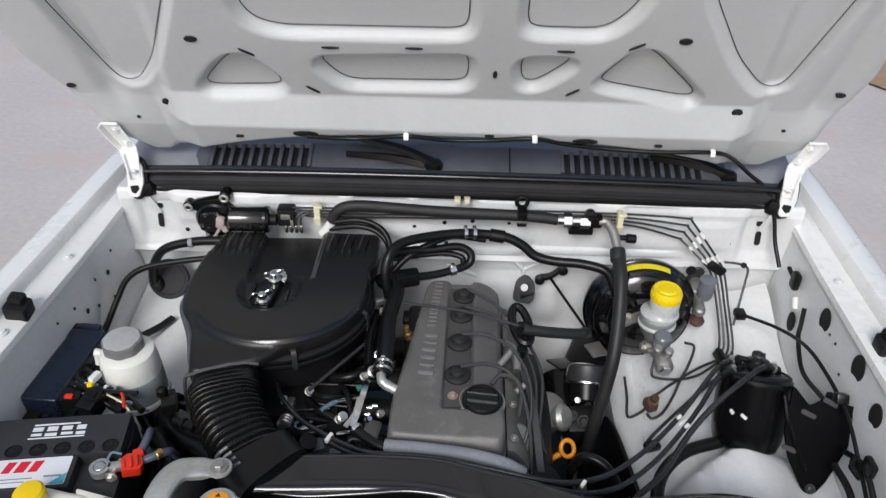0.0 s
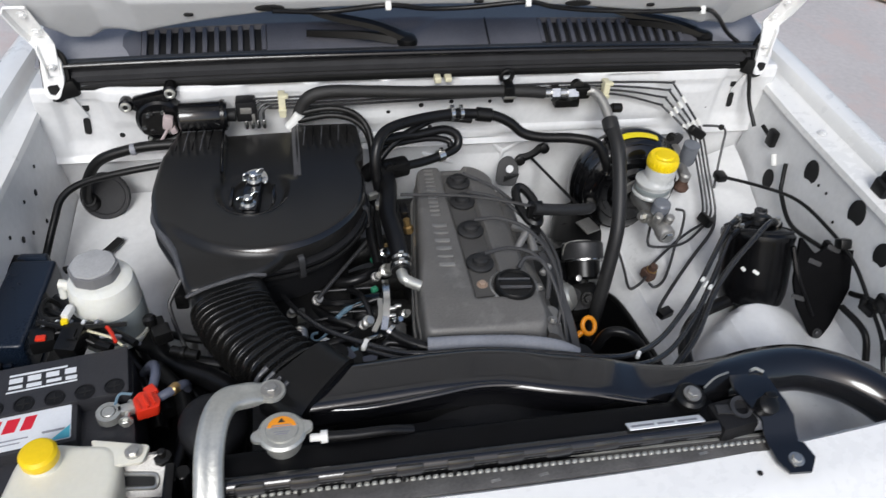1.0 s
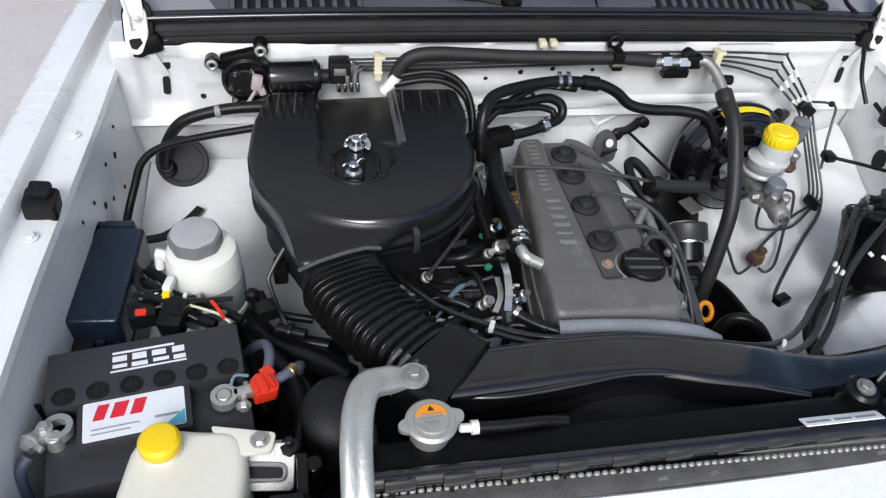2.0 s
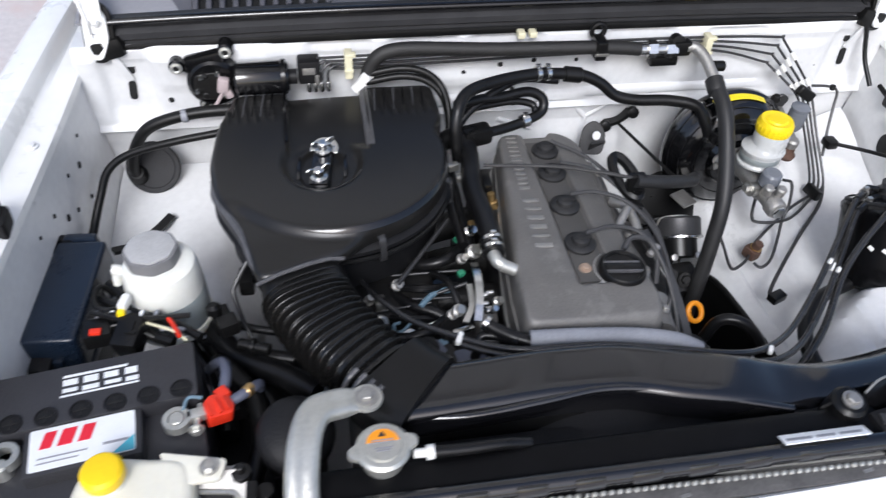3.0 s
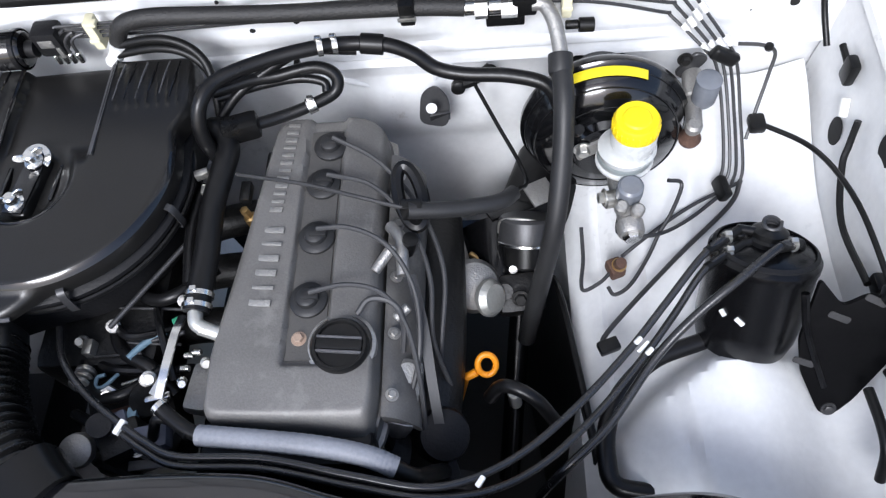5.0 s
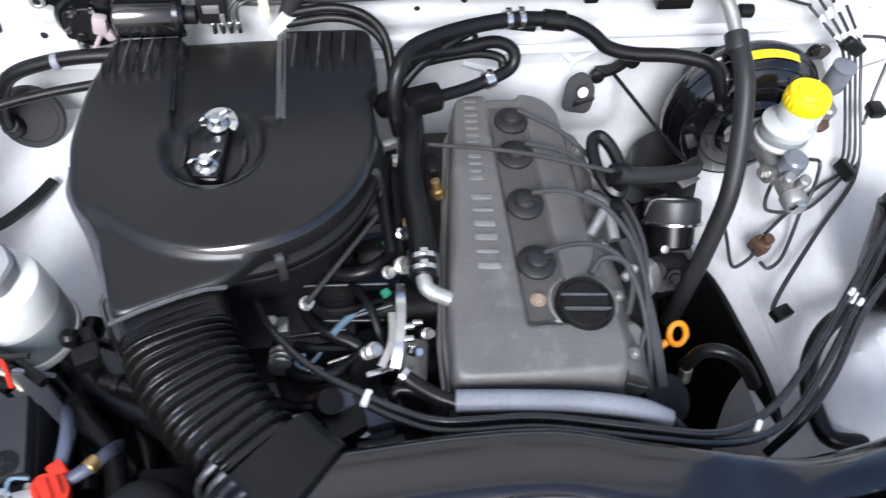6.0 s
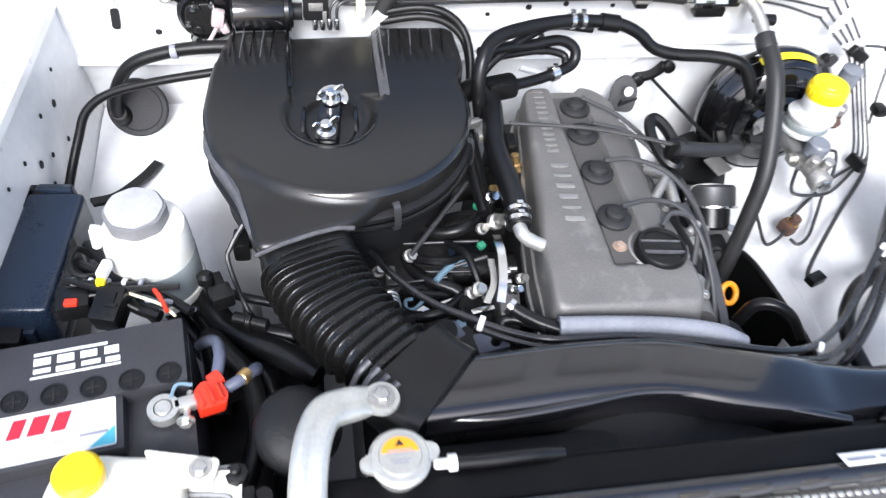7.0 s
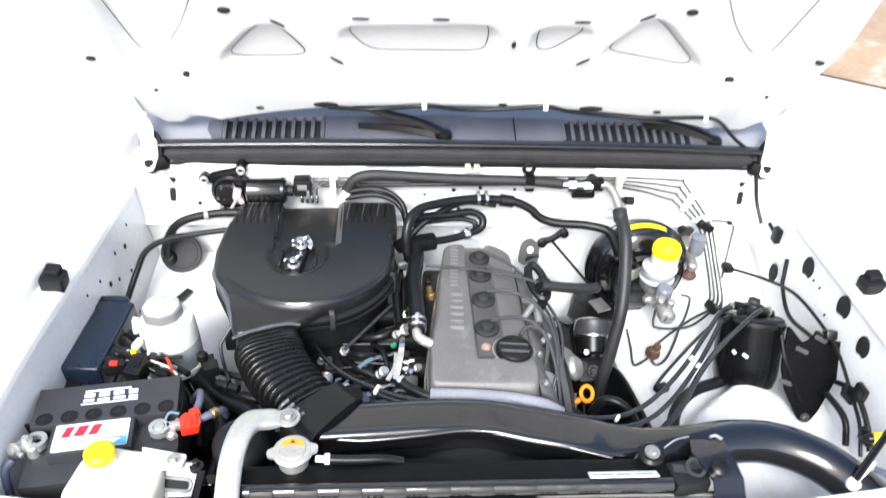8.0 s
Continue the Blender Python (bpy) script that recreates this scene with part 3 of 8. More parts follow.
POCKETS = [
    [(-0.36, 0.56), (-0.36, 0.345), (-0.343, 0.295), (-0.30, 0.278), (0.0, 0.280), (0.012, 0.30), (0.012, 0.56)],
    [(0.105, 0.56), (0.105, 0.305), (0.118, 0.288), (0.232, 0.288), (0.268, 0.335), (0.29, 0.42), (0.29, 0.56)],
    [(-0.253, 0.205), (-0.208, 0.138), (0.0, 0.142), (0.013, 0.158), (0.013, 0.207), (0.0, 0.218)],
    [(0.103, 0.217), (0.108, 0.150), (0.135, 0.147), (0.188, 0.205), (0.182, 0.218)],
    [(-0.375, 0.208), (-0.41, 0.20), (-0.470, 0.126), (-0.458, 0.112), (-0.335, 0.118), (-0.325, 0.135)],
    [(0.298, 0.246), (0.325, 0.238), (0.425, 0.128), (0.412, 0.114), (0.255, 0.150), (0.248, 0.165)],
    [(0.530, 0.155), (0.556, 0.146), (0.573, 0.16), (0.600, 0.38), (0.62, 0.62), (0.36, 0.62), (0.37, 0.42), (0.388, 0.365), (0.47, 0.225)],
    [(-0.590, 0.126), (-0.615, 0.117), (-0.633, 0.13), (-0.675, 0.33), (-0.70, 0.62), (-0.43, 0.62), (-0.44, 0.42), (-0.545, 0.19)],
    [(-0.62, 0.68), (0.62, 0.68), (0.58, 0.92), (-0.58, 0.92)],
]


def outside(px, py, poly):
    """Distance of points from a polygon's inside (0 within it)."""
    best = np.full(px.shape, 1e9)
    inside = np.zeros(px.shape, bool)
    for i in range(len(poly)):
        (x0, y0), (x1, y1) = poly[i - 1], poly[i]
        ex, ey = x1 - x0, y1 - y0
        t = np.clip(((px - x0) * ex + (py - y0) * ey) / (ex * ex + ey * ey), 0, 1)
        best = np.minimum(best, np.hypot(px - x0 - t * ex, py - y0 - t * ey))
        cross = ((y0 > py) != (y1 > py)) & (px < (x1 - x0) * (py - y0) / (y1 - y0 + 1e-12) + x0)
        inside ^= cross
    return np.where(inside, 0, best)


def hood_at(u, v, h):
    return HO + V(1, 0, 0) * u + HD * v + HN * h


def hood_half(v):
    return 0.64 + 0.066 * smooth(-0.10, -0.02, v) + 0.05 * smooth(-0.03, 0.2, v) - 0.03 * smooth(0.5, 1.05, v)


def hood_edge(U):
    return 0.030 - 0.128 * np.minimum(1, np.abs(U) / 0.93) ** 2.6


def hood_relief(X, Vv, v0):
    """How far the pressed inner panel stands out: pockets, the sloped band above the lower edge and the side channels."""
    Hh = np.zeros_like(X)
    for poly in POCKETS:
        d = outside(X, Vv, rounded(poly, 0.03, 4))
        t = np.clip((d - 0.004) / 0.014, 0, 1)
        Hh = np.minimum(Hh, -0.019 * (1 - (0.45 * t + 0.55 * t * t * (3 - 2 * t))))
    band = np.clip((0.110 - Vv) / 0.058, 0, 1) * np.clip((0.58 - np.abs(X)) / 0.07, 0, 1)
    Hh += 0.036 * band
    Hh -= 0.012 * np.exp(-((np.abs(X) - 0.655) / 0.022) ** 2) * np.clip((Vv - 0.02) / 0.08, 0, 1)
    Hh -= 0.012 * np.clip((np.abs(X) - 0.545 + 0.10 * Vv) / 0.02, 0, 1) * np.clip(Vv / 0.08, 0, 1)
    Hh -= 0.008 * np.clip(1 - (Vv - v0) / 0.012, 0, 1) ** 2
    return Hh


def hood_bm():
    nu, nv = 300, 230
    a = np.linspace(-1, 1, nu + 1)
    b = np.linspace(0, 1, nv + 1) ** 1.15
    U, W = np.meshgrid(a, b, indexing="ij")
    v0 = hood_edge(U)
    Vv = v0 + W * (1.03 - v0)
    half = np.vectorize(hood_half)(Vv)
    X = U * half - 0.0095 - 0.12 * np.maximum(Vv, 0)
    Hh = hood_relief(X, Vv, v0)
    edge = np.clip((np.abs(U) - 0.97) / 0.03, 0, 1)
    Hh -= 0.012 * edge ** 2
    bm = bmesh.new()
    g = [[bm.verts.new(hood_at(X[i, j], Vv[i, j], Hh[i, j])) for j in range(nv + 1)] for i in range(nu + 1)]
    for i in range(nu):
        for j in range(nv):
            bm.faces.new((g[i][j], g[i + 1][j], g[i + 1][j + 1], g[i][j + 1]))
    # outer skin, a little crowned
    h = [[bm.verts.new(hood_at(X[i, j], Vv[i, j], -0.034 - 0.02 * (1 - U[i, j] ** 2) * 0.5)) for j in range(nv + 1)] for i in range(nu + 1)]
    for i in range(nu):
        for j in range(nv):
            bm.faces.new((h[i][j], h[i][j + 1], h[i + 1][j + 1], h[i + 1][j]))
    for i in range(nu):
        bm.faces.new((g[i][0], h[i][0], h[i + 1][0], g[i + 1][0]))
        bm.faces.new((g[i][nv], g[i + 1][nv], h[i + 1][nv], h[i][nv]))
    for j in range(nv):
        bm.faces.new((g[0][j], g[0][j + 1], h[0][j + 1], h[0][j]))
        bm.faces.new((g[nu][j], h[nu][j], h[nu][j + 1], g[nu][j + 1]))
    bmesh.ops.recalc_face_normals(bm, faces=bm.faces)
    return bm


hood = part("hood", hood_bm(), HOOD_GREYED, truck, "white hood underside with pressed stiffening frame", 60)
for poly in POCKETS[:-1]:
    ring = [hood_at(x, y, -0.0185) for x, y in rounded(poly, 0.03, 4)]
    # Dark tube added round each pocket in place of the shaded gap.
    part("gap_line", sweep(ring, circle(0.0010, 6), True), PIPE_MAT, hood)


def raised(u, v):
    """A place on the pressed panel for a place on its mean plane: out along the slope of the band."""
    w, h = v, 0.0
    for _ in range(12):
        h = float(hood_relief(np.array([u]), np.array([w]), hood_edge(u / hood_half(v)))[0])
        w = 0.5 * w + 0.5 * (v + 1.5 * max(0.0, h))
    return w, h


def hood_spot(u, v, ru, rv, turn=0, name="hole", h=0.0):
    v, h = raised(u, v)
    h += 0.001
    m = Matrix.Translation(hood_at(u, v, h)) @ Matrix((V(1, 0, 0), HD, HN)).transposed().to_4x4() @ pose(0, 0, 0, 0, 0, turn) @ Matrix.Diagonal((ru, rv, 1, 1))
    part(name, moved(lathe([(0, -0.004), (1, -0.004), (1, 0.0012), (0.9, 0.0018), (0, 0.0012)], segs=18), m), DARK, hood)


for u, v, ru, rv in ((-0.555, 0.074, 0.010, 0.007), (0.507, 0.09, 0.010, 0.007), (0.363, 0.282, 0.011, 0.007), (-0.453, 0.258, 0.011, 0.007), (-0.728, 0.104, 0.009, 0.006), (0.683, 0.132, 0.009, 0.006), (-0.424, -0.032, 0.008, 0.004), (0.057, -0.008, 0.009, 0.004), (0.379, -0.026, 0.008, 0.004), (-0.63, 0.02, 0.004, 0.003), (0.62, 0.03, 0.004, 0.003)):
    hood_spot(u, v, ru, rv, h=0.004 if v < 0.1 and abs(u) < 0.5 else -0.004)
for u, v, turn in ((-0.366, 0.228, -35), (-0.22, 0.245, 0), (-0.079, 0.248, 0), (0.174, 0.25, 0), (0.288, 0.266, 35), (-0.268, 0.128, -40), (0.201, 0.139, 40)):
    hood_spot(u, v, 0.015, 0.0020, turn, "slot", h=-0.002)
hood_spot(0.06, 0.184, 0.004, 0.009, 0, "slot", h=0.001)
for u, v in ((-0.294, -0.018), (0.239, -0.018)):
    hood_spot(u, v, 0.024, 0.008, 0, "rubber_plug", h=0.002)

# washer hose along the hood's lower edge
hose = [(-0.29, -0.016), (-0.20, -0.020), (-0.10, -0.006), (-0.03, -0.016), (0.05, -0.014), (0.14, -0.003), (0.20, -0.018), (0.28, -0.030), (0.38, -0.037), (0.48, -0.033), (0.53, -0.05)]
wh = thing("washer_hose", "thin black washer hose clipped along the hood edge", "hose", hood_at(0, -0.01, 0))


def on_hood(u, v, lift):
    v, h = raised(u, v)
    return hood_at(u, v, h + lift)


tail = [V(0.590, 1.232, 1.300), V(0.630, 1.222, 1.270), V(0.650, 1.205, 1.225), V(0.660, 1.185, 1.17), V(0.668, 1.15, 1.13)]
part("tube", tube([on_hood(u, v, 0.008) for u, v in hose] + tail, 0.0042, 10, 5), HOSE, wh)
for u, v in ((-0.10, -0.006), (0.142, -0.003), (0.483, -0.034)):
    c = on_hood(u, v, 0.009)
    part("clip", box(c, (0.010, 0.010, 0.015), 0.002, (-30, 0, 0)), WHITE_PLASTIC, wh)

# hinges
for s in (-1, 1):
    centres = [(hood_at(s * 0.694, 0.004, 0.006), 0.034), (hood_at(s * 0.686, -0.03, 0.012), 0.032), (hood_at(s * 0.676, -0.06, 0.018), 0.028), (V(s * 0.664, 1.213, 1.318), 0.026), (V(s * 0.661, 1.204, 1.29), 0.020), (V(s * 0.662, 1.202, 1.265), 0.018)]
    h = part("hood_hinge", loft([[c + V(-w / 2, 0, 0), c + V(w / 2, 0, 0), c + V(w / 2, 0.003, -0.003), c + V(-w / 2, 0.003, -0.003)] for c, w in centres]), PAINT, truck, "white painted folded hood hinge")
    part("hinge_flange", loft([[c + V(s * w / 2, 0, 0), c + V(s * (w / 2 + 0.003), 0, 0), c + V(s * (w / 2 + 0.003), -d, -0.3 * d), c + V(s * w / 2, -d, -0.3 * d)] for (c, w), d in zip(centres, (0.013, 0.013, 0.012, 0.011, 0.010, 0.008))]), PAINT, h)
    part("hinge_lip", rod(centres[0][0] + V(-0.017, -0.002, 0.001), centres[0][0] + V(0.017, -0.002, 0.001), 0.003, 8), PAINT, h)
    part("hinge_foot", prism(rounded([(-0.017, -0.040), (0.007, -0.043), (0.022, -0.009), (0.021, 0.030), (0.004, 0.043), (-0.016, 0.026)], 0.010), 0, 0.006, 0.002, 2, pose(s * 0.668, 1.212, 1.262, 78, 0, s * 14)), PAINT, h)
    part("hinge_gasket", prism(rounded([(-0.022, -0.048), (0.012, -0.050), (0.029, -0.010), (0.027, 0.036), (0.004, 0.050), (-0.021, 0.031)], 0.014), -0.006, 0.001, 0.002, 2, pose(s * 0.668, 1.214, 1.262, 78, 0, s * 14)), RUBBER, h, "black rubber gasket")
    for q, r in ((hood_at(s * 0.688, -0.012, 0.009), 0.006), (hood_at(s * 0.677, -0.046, 0.018), 0.006), (V(s * 0.661, 1.199, 1.285), 0.005)):
        part("bolt", bolt_bm(q, HN, r, 0.005), PAINT, h)

# ---- the truck's nose: radiator support, header panel, wheels ----


def header_point(u, v):
    x = -0.80 + 1.6 * u
    bow = 0.085 * (abs(x) / 0.8) ** 2.4
    prof = [(0.4115, 1.112), (0.4110, 1.130), (0.4065, 1.1345), (0.36, 1.129), (0.30, 1.108), (0.262, 1.075), (0.25, 1.03)]
    k = v * (len(prof) - 1)
    i = min(len(prof) - 2, int(k))
    y = prof[i][0] + (prof[i + 1][0] - prof[i][0]) * (k - i)
    z = prof[i][1] + (prof[i + 1][1] - prof[i][1]) * (k - i)
    return V(x, y + bow, z - 0.02 * (abs(x) / 0.8) ** 4)


header = part("header_panel", sheet(header_point, 80, 30, (0, 0.004, -0.006)), PAINT, truck, "white header panel above the grille")
for x, y in ((0.270, 0.384), (-0.04, 0.386)):
    part("hole", lathe([(0, 0), (0.0035, 0), (0.0035, 0.0012), (0, 0.0015)], (x, y, 1.1322), (0, 0, 1), 16), DARK, header)
support = part("radiator_support", joined(box((0, 0.425, 0.80), (1.34, 0.03, 0.12), 0.008), box((-0.53, 0.44, 0.95), (0.24, 0.02, 0.34), 0.006), box((0.555, 0.44, 0.93), (0.24, 0.02, 0.34), 0.006)), PAINT_BAY, truck, "white radiator support")
part("grille", joined(*[box((0, 0.295, 0.82 + i * 0.032), (1.1, 0.03, 0.014), 0.004) for i in range(6)], box((0, 0.33, 0.90), (1.14, 0.02, 0.24), 0.004)), PLASTIC, truck, "dark plastic grille")
for s in (-1, 1):
    part("headlamp", prism(rounded([(-0.12, -0.08), (0.12, -0.08), (0.13, 0.08), (-0.12, 0.08)], 0.03), -0.03, 0.03, 0.01, 2, pose(s * 0.68, 0.335, 0.92, 90, 0, s * 16)), PLASTIC_GLOSS, truck)
part("bumper", box((0, 0.26, 0.60), (1.66, 0.12, 0.18), 0.03, seg=4), PAINT, truck)
part("frame_rail", joined(box((-0.40, 1.0, 0.52), (0.08, 1.6, 0.13), 0.01), box((0.40, 1.0, 0.52), (0.08, 1.6, 0.13), 0.01), box((0, 0.62, 0.46), (0.8, 0.14, 0.08), 0.01), box((0, 1.05, 0.42), (0.84, 0.9, 0.01), 0.002), box((0, 1.10, 0.48), (0.8, 0.12, 0.08), 0.01)), PAINTED_BLACK, truck, "black chassis frame")
for s in (-1, 1):
    w = part("wheel", lathe([(0.0, -0.11), (0.19, -0.11), (0.2, -0.09), (0.2, 0.09), (0.19, 0.11), (0, 0.06)], (s * 0.72, 0.95, 0.34), (s, 0, 0), 40), STEEL, truck)
    part("tyre", lathe([(0.2, -0.10), (0.27, -0.115), (0.325, -0.10), (0.345, -0.06), (0.345, 0.06), (0.325, 0.10), (0.27, 0.115), (0.2, 0.10), (0.2, -0.10)], (s * 0.72, 0.95, 0.345), (s, 0, 0), 48), TYRE, w)
    part("axle", rod((s * 0.3, 0.95, 0.40), (s * 0.7, 0.95, 0.36), 0.03), PAINTED_BLACK, truck)


def resample(poly, n):
    p = [Vector((*q, 0)) if len(q) == 2 else Vector(q) for q in poly]
    seg = [(p[(i + 1) % len(p)] - p[i]).length for i in range(len(p))]
    total, out, i, acc = sum(seg), [], 0, 0.0
    for k in range(n):
        d = total * k / n
        while acc + seg[i] < d:
            acc += seg[i]
            i += 1
        out.append(p[i].lerp(p[(i + 1) % len(p)], (d - acc) / seg[i]))
    return out


def form(outline, centre, top, bottom, edge=0.012, rings=34, n=150, skirt=()):
    """A moulded body: a top surface top(x, y) over an outline, its rim rounded off by edge, and a side wall down to bottom.
    skirt: (depth below the rim, how far it stands out)."""
    o = resample(outline, n)
    c = Vector((*centre, 0))
    bm = bmesh.new()
    mid = bm.verts.new((c.x, c.y, top(c.x, c.y)))
    last = None
    steps = [(k / rings) ** 0.8 for k in range(1, rings + 1)]
    allrings = []
    for s in steps:
        ring = []
        for q in o:
            d = q - c
            p = c + d * s
            gap = d.length * (1 - s)
            drop = 0.0 if gap > edge else edge - math.sqrt(max(0, edge ** 2 - (edge - gap) ** 2))
            ring.append(bm.verts.new((p.x, p.y, top(p.x, p.y) - drop)))
        allrings.append(ring)
    for depth, out in skirt:
        ring = []
        for v, q in zip(allrings[len(steps) - 1], o):
            d = (q - c).normalized()
            ring.append(bm.verts.new((q.x + d.x * out, q.y + d.y * out, v.co.z - depth)))
        allrings.append(ring)
    allrings.append([bm.verts.new((v.co.x, v.co.y, bottom)) for v in allrings[-1]])
    for i in range(n):
        bm.faces.new((mid, allrings[0][i], allrings[0][(i + 1) % n]))
    for a, b in zip(allrings, allrings[1:]):
        for i in range(n):
            j = (i + 1) % n
            bm.faces.new((a[i], b[i], b[j], a[j]))
    bm.faces.new(allrings[-1])
    bmesh.ops.recalc_face_normals(bm, faces=bm.faces)
    return bm


def arc(cx, cy, r, a0, a1, n):
    return [(cx + r * math.cos(radians(a0 + (a1 - a0) * i / n)), cy + r * math.sin(radians(a0 + (a1 - a0) * i / n))) for i in range(n + 1)]


# ---- air cleaner ----
cleaner = thing("air_cleaner", "black moulded air cleaner housing with two wing nuts", "air cleaner", (-0.33, 0.98, 1.06))
CX, CY, CR = -0.325, 0.985, 0.167
LID = rounded([(-0.472, 1.150), (-0.30, 1.158), (-0.155, 1.156), (-0.152, 1.06)] + arc(CX, CY, CR, 18, -78, 16) + [(-0.326, 0.790), (-0.434, 0.757), (-0.459, 0.842), (-0.492, 0.908), (-0.503, 0.98), (-0.496, 1.06)], 0.016, 3)


def lid_top(x, y):
    z = 1.176 + 0.004 * smooth(0.9, 1.1, y)
    # channel from the back edge to the wing nuts
    z -= 0.014 * smooth(-0.396, -0.389, x) * smooth(-0.266, -0.276, x) * smooth(0.985, 1.025, y)
    # well round the wing nuts
    d = math.hypot((x + 0.343) / 0.055, (y - 0.972) / 0.062)
    z -= 0.013 * smooth(1.15, 0.85, d) * smooth(1.03, 0.985, y)
    d2 = math.hypot((x + 0.343) / 0.034, (y - 0.967) / 0.048)
    z -= 0.007 * smooth(1.1, 0.9, d2)
    # the round lid stands above the duct
    r = math.hypot(x - CX, y - CY)
    z -= 0.011 * smooth(CR - 0.010, CR + 0.006, r) * smooth(0.90, 0.86, y)
    z -= 0.007 * smooth(0.83, 0.74, y)
    # short ribs at the back
    if y > 1.06 and (x < -0.408 or x > -0.258):
        z += 0.0028 * smooth(1.065, 1.08, y) * smooth(1.148, 1.135, y) * max(0, math.sin((x + 0.47 + 0.12 * (y - 1.1)) * 2 * math.pi / 0.0135)) ** 1.5
    return z


def bead(pts, r=0.0026):
    return part("lid_bead", tube(pts, r, 8, 6), PLASTIC_GLOSS, cleaner)


lid = part("lid", form(LID, (-0.352, 0.955), lid_top, 1.146, 0.011, 70, 240), LID_MAT, cleaner, sharp=50)


def rim_facet(a):
    """The bevel between the lid's flat top and its side, at one place round the rim; it runs out at both ends."""
    k = max(0.12, min(1.0, (30 - a) / 30, (a + 112) / 26))
    c, w = V(CX, CY, 0), V(math.cos(radians(a)), math.sin(radians(a)), 0)
    return [c + w * (CR - 0.0028 + 0.0030 * k * u) + V(0, 0, 1.1735 - 0.0034 * k * u + 0.0007 * (1 - u * u) * k) for u in (-1, -0.5, 0, 0.5, 1)] + [c + w * (CR - 0.006) + V(0, 0, 1.162)]


part("rim_bevel", loft([rim_facet(20 - i * 2.2) for i in range(59)]), PLASTIC_GLOSS, cleaner)
part("channel_chamfer", loft([[V(-0.263, y, 1.1815), V(-0.275, y, 1.1715), V(-0.275, y, 1.166), V(-0.263, y, 1.176)] for y in (1.154, 1.10, 1.05, 1.02, 1.0)]), PALE_EDGE, cleaner, "pale grey chamfer of the lid channel")
bead([V(-0.393, 1.153, 1.180), V(-0.393, 1.08, 1.1795), V(-0.392, 1.02, 1.1775)], 0.0026)
bead([V(-0.343 + 0.060 * math.cos(a), 0.972 + 0.066 * math.sin(a), 1.1745) for a in [radians(205 + 13 * i) for i in range(11)]], 0.002)
part("shoulder_bead", tube([V(-0.499, 0.95, 1.168), V(-0.488, 0.906, 1.166), V(-0.456, 0.842, 1.160), V(-0.432, 0.764, 1.152)], lambda f: 0.0058 * max(0.15, min(1, 4 * f, 8 * (1 - f))), 8, 6), PALE_EDGE, cleaner, "pale grey shoulder of the duct")
for i in range(11):
    x = -0.466 + i * 0.0135 if i < 5 else -0.2505 + (i - 5) * 0.0152
    part("rear_rib", tube([(x, 1.146, 1.1795), (x - 0.002, 1.12, 1.1815), (x - 0.005, 1.085, 1.1805)], lambda f: 0.0018 * (1 - 0.5 * f), 6, 4), PALE_EDGE if i % 2 else PLASTIC_GLOSS, cleaner)
for x in (-0.310, -0.377):
    part("well_rib", box((x, 0.970, 1.160), (0.005, 0.052, 0.012), 0.002, (0, 0, -3)), PLASTIC_GLOSS, cleaner)
BOWL = rounded([(-0.45, 1.13), (-0.165, 1.135)] + arc(CX, CY, CR - 0.008, 15, -85, 16) + [(-0.425, 0.79), (-0.486, 0.92), (-0.488, 1.04)], 0.02, 3)
part("bowl", form(BOWL, (-0.335, 0.97), lambda x, y: 1.147, 1.055, 0.004, 6, 120, ((0.008, 0.012), (0.014, 0.012), (0.020, 0.0), (0.05, -0.004))), PLASTIC_DULL, cleaner)
part("seam_rib", sweep([V(*q, 1.121) for q in arc(CX, CY, CR + 0.003, 60, -95, 40)], circle(0.004, 8)), PLASTIC, cleaner)
part("stud_pedestal", form(rounded([(-0.362, 0.925), (-0.335, 0.921), (-0.325, 1.010), (-0.352, 1.014)], 0.01, 3), (-0.344, 0.968), lambda x, y: 1.1692, 1.14, 0.004, 8, 60), PLASTIC, cleaner)
for x, y in ((-0.340, 0.997), (-0.349, 0.937)):
    nut = part("wing_nut", joined(lathe([(0, 0), (0.012, 0), (0.012, 0.002), (0.008, 0.003), (0.008, 0.014), (0.006, 0.016), (0, 0.016)], (x, y, 1.174 if y > 0.97 else 1.172), segs=18), *[moved(prism(rounded([(0.004, 0), (0.015, 0.002), (0.020, 0.010), (0.014, 0.014), (0.004, 0.010)], 0.003), -0.0015, 0.0015, 0.0007, 1), pose(x, y, 1.181 if y > 0.97 else 1.179, 90, 0, 25 + 180 * k)) for k in (0, 1)]), BRIGHT, cleaner, "bright zinc wing nut")
part("retainer_plate", joined(box((-0.345, 0.967, 1.1705), (0.026, 0.088, 0.003), 0.001, (0, 0, -8))), PLASTIC_GLOSS, cleaner)
part("crescent_plate", prism(arc(0, 0, 0.021, -20, 200, 14) + arc(0, 0, 0.012, 200, -20, 10), 0, 0.003, 0.0006, 1, pose(-0.338, 1.000, 1.1735, 16, 0, -14)), BRIGHT, cleaner, "bright crescent plate")
for a in (-72, -18, 205):
    p, q = V(*arc(CX, CY, CR + 0.007, a, a, 1)[0], 1.15), V(*arc(CX, CY, CR + 0.010, a, a, 1)[0], 1.118)
    part("spring_clip", strip([p + (V(CX, CY, 1.15) - p) * 0.08 + V(0, 0, 0.006), p, q, q + (V(CX, CY, q.z) - q) * 0.05], 0.009, 0.0016), PIPE_MAT, cleaner)
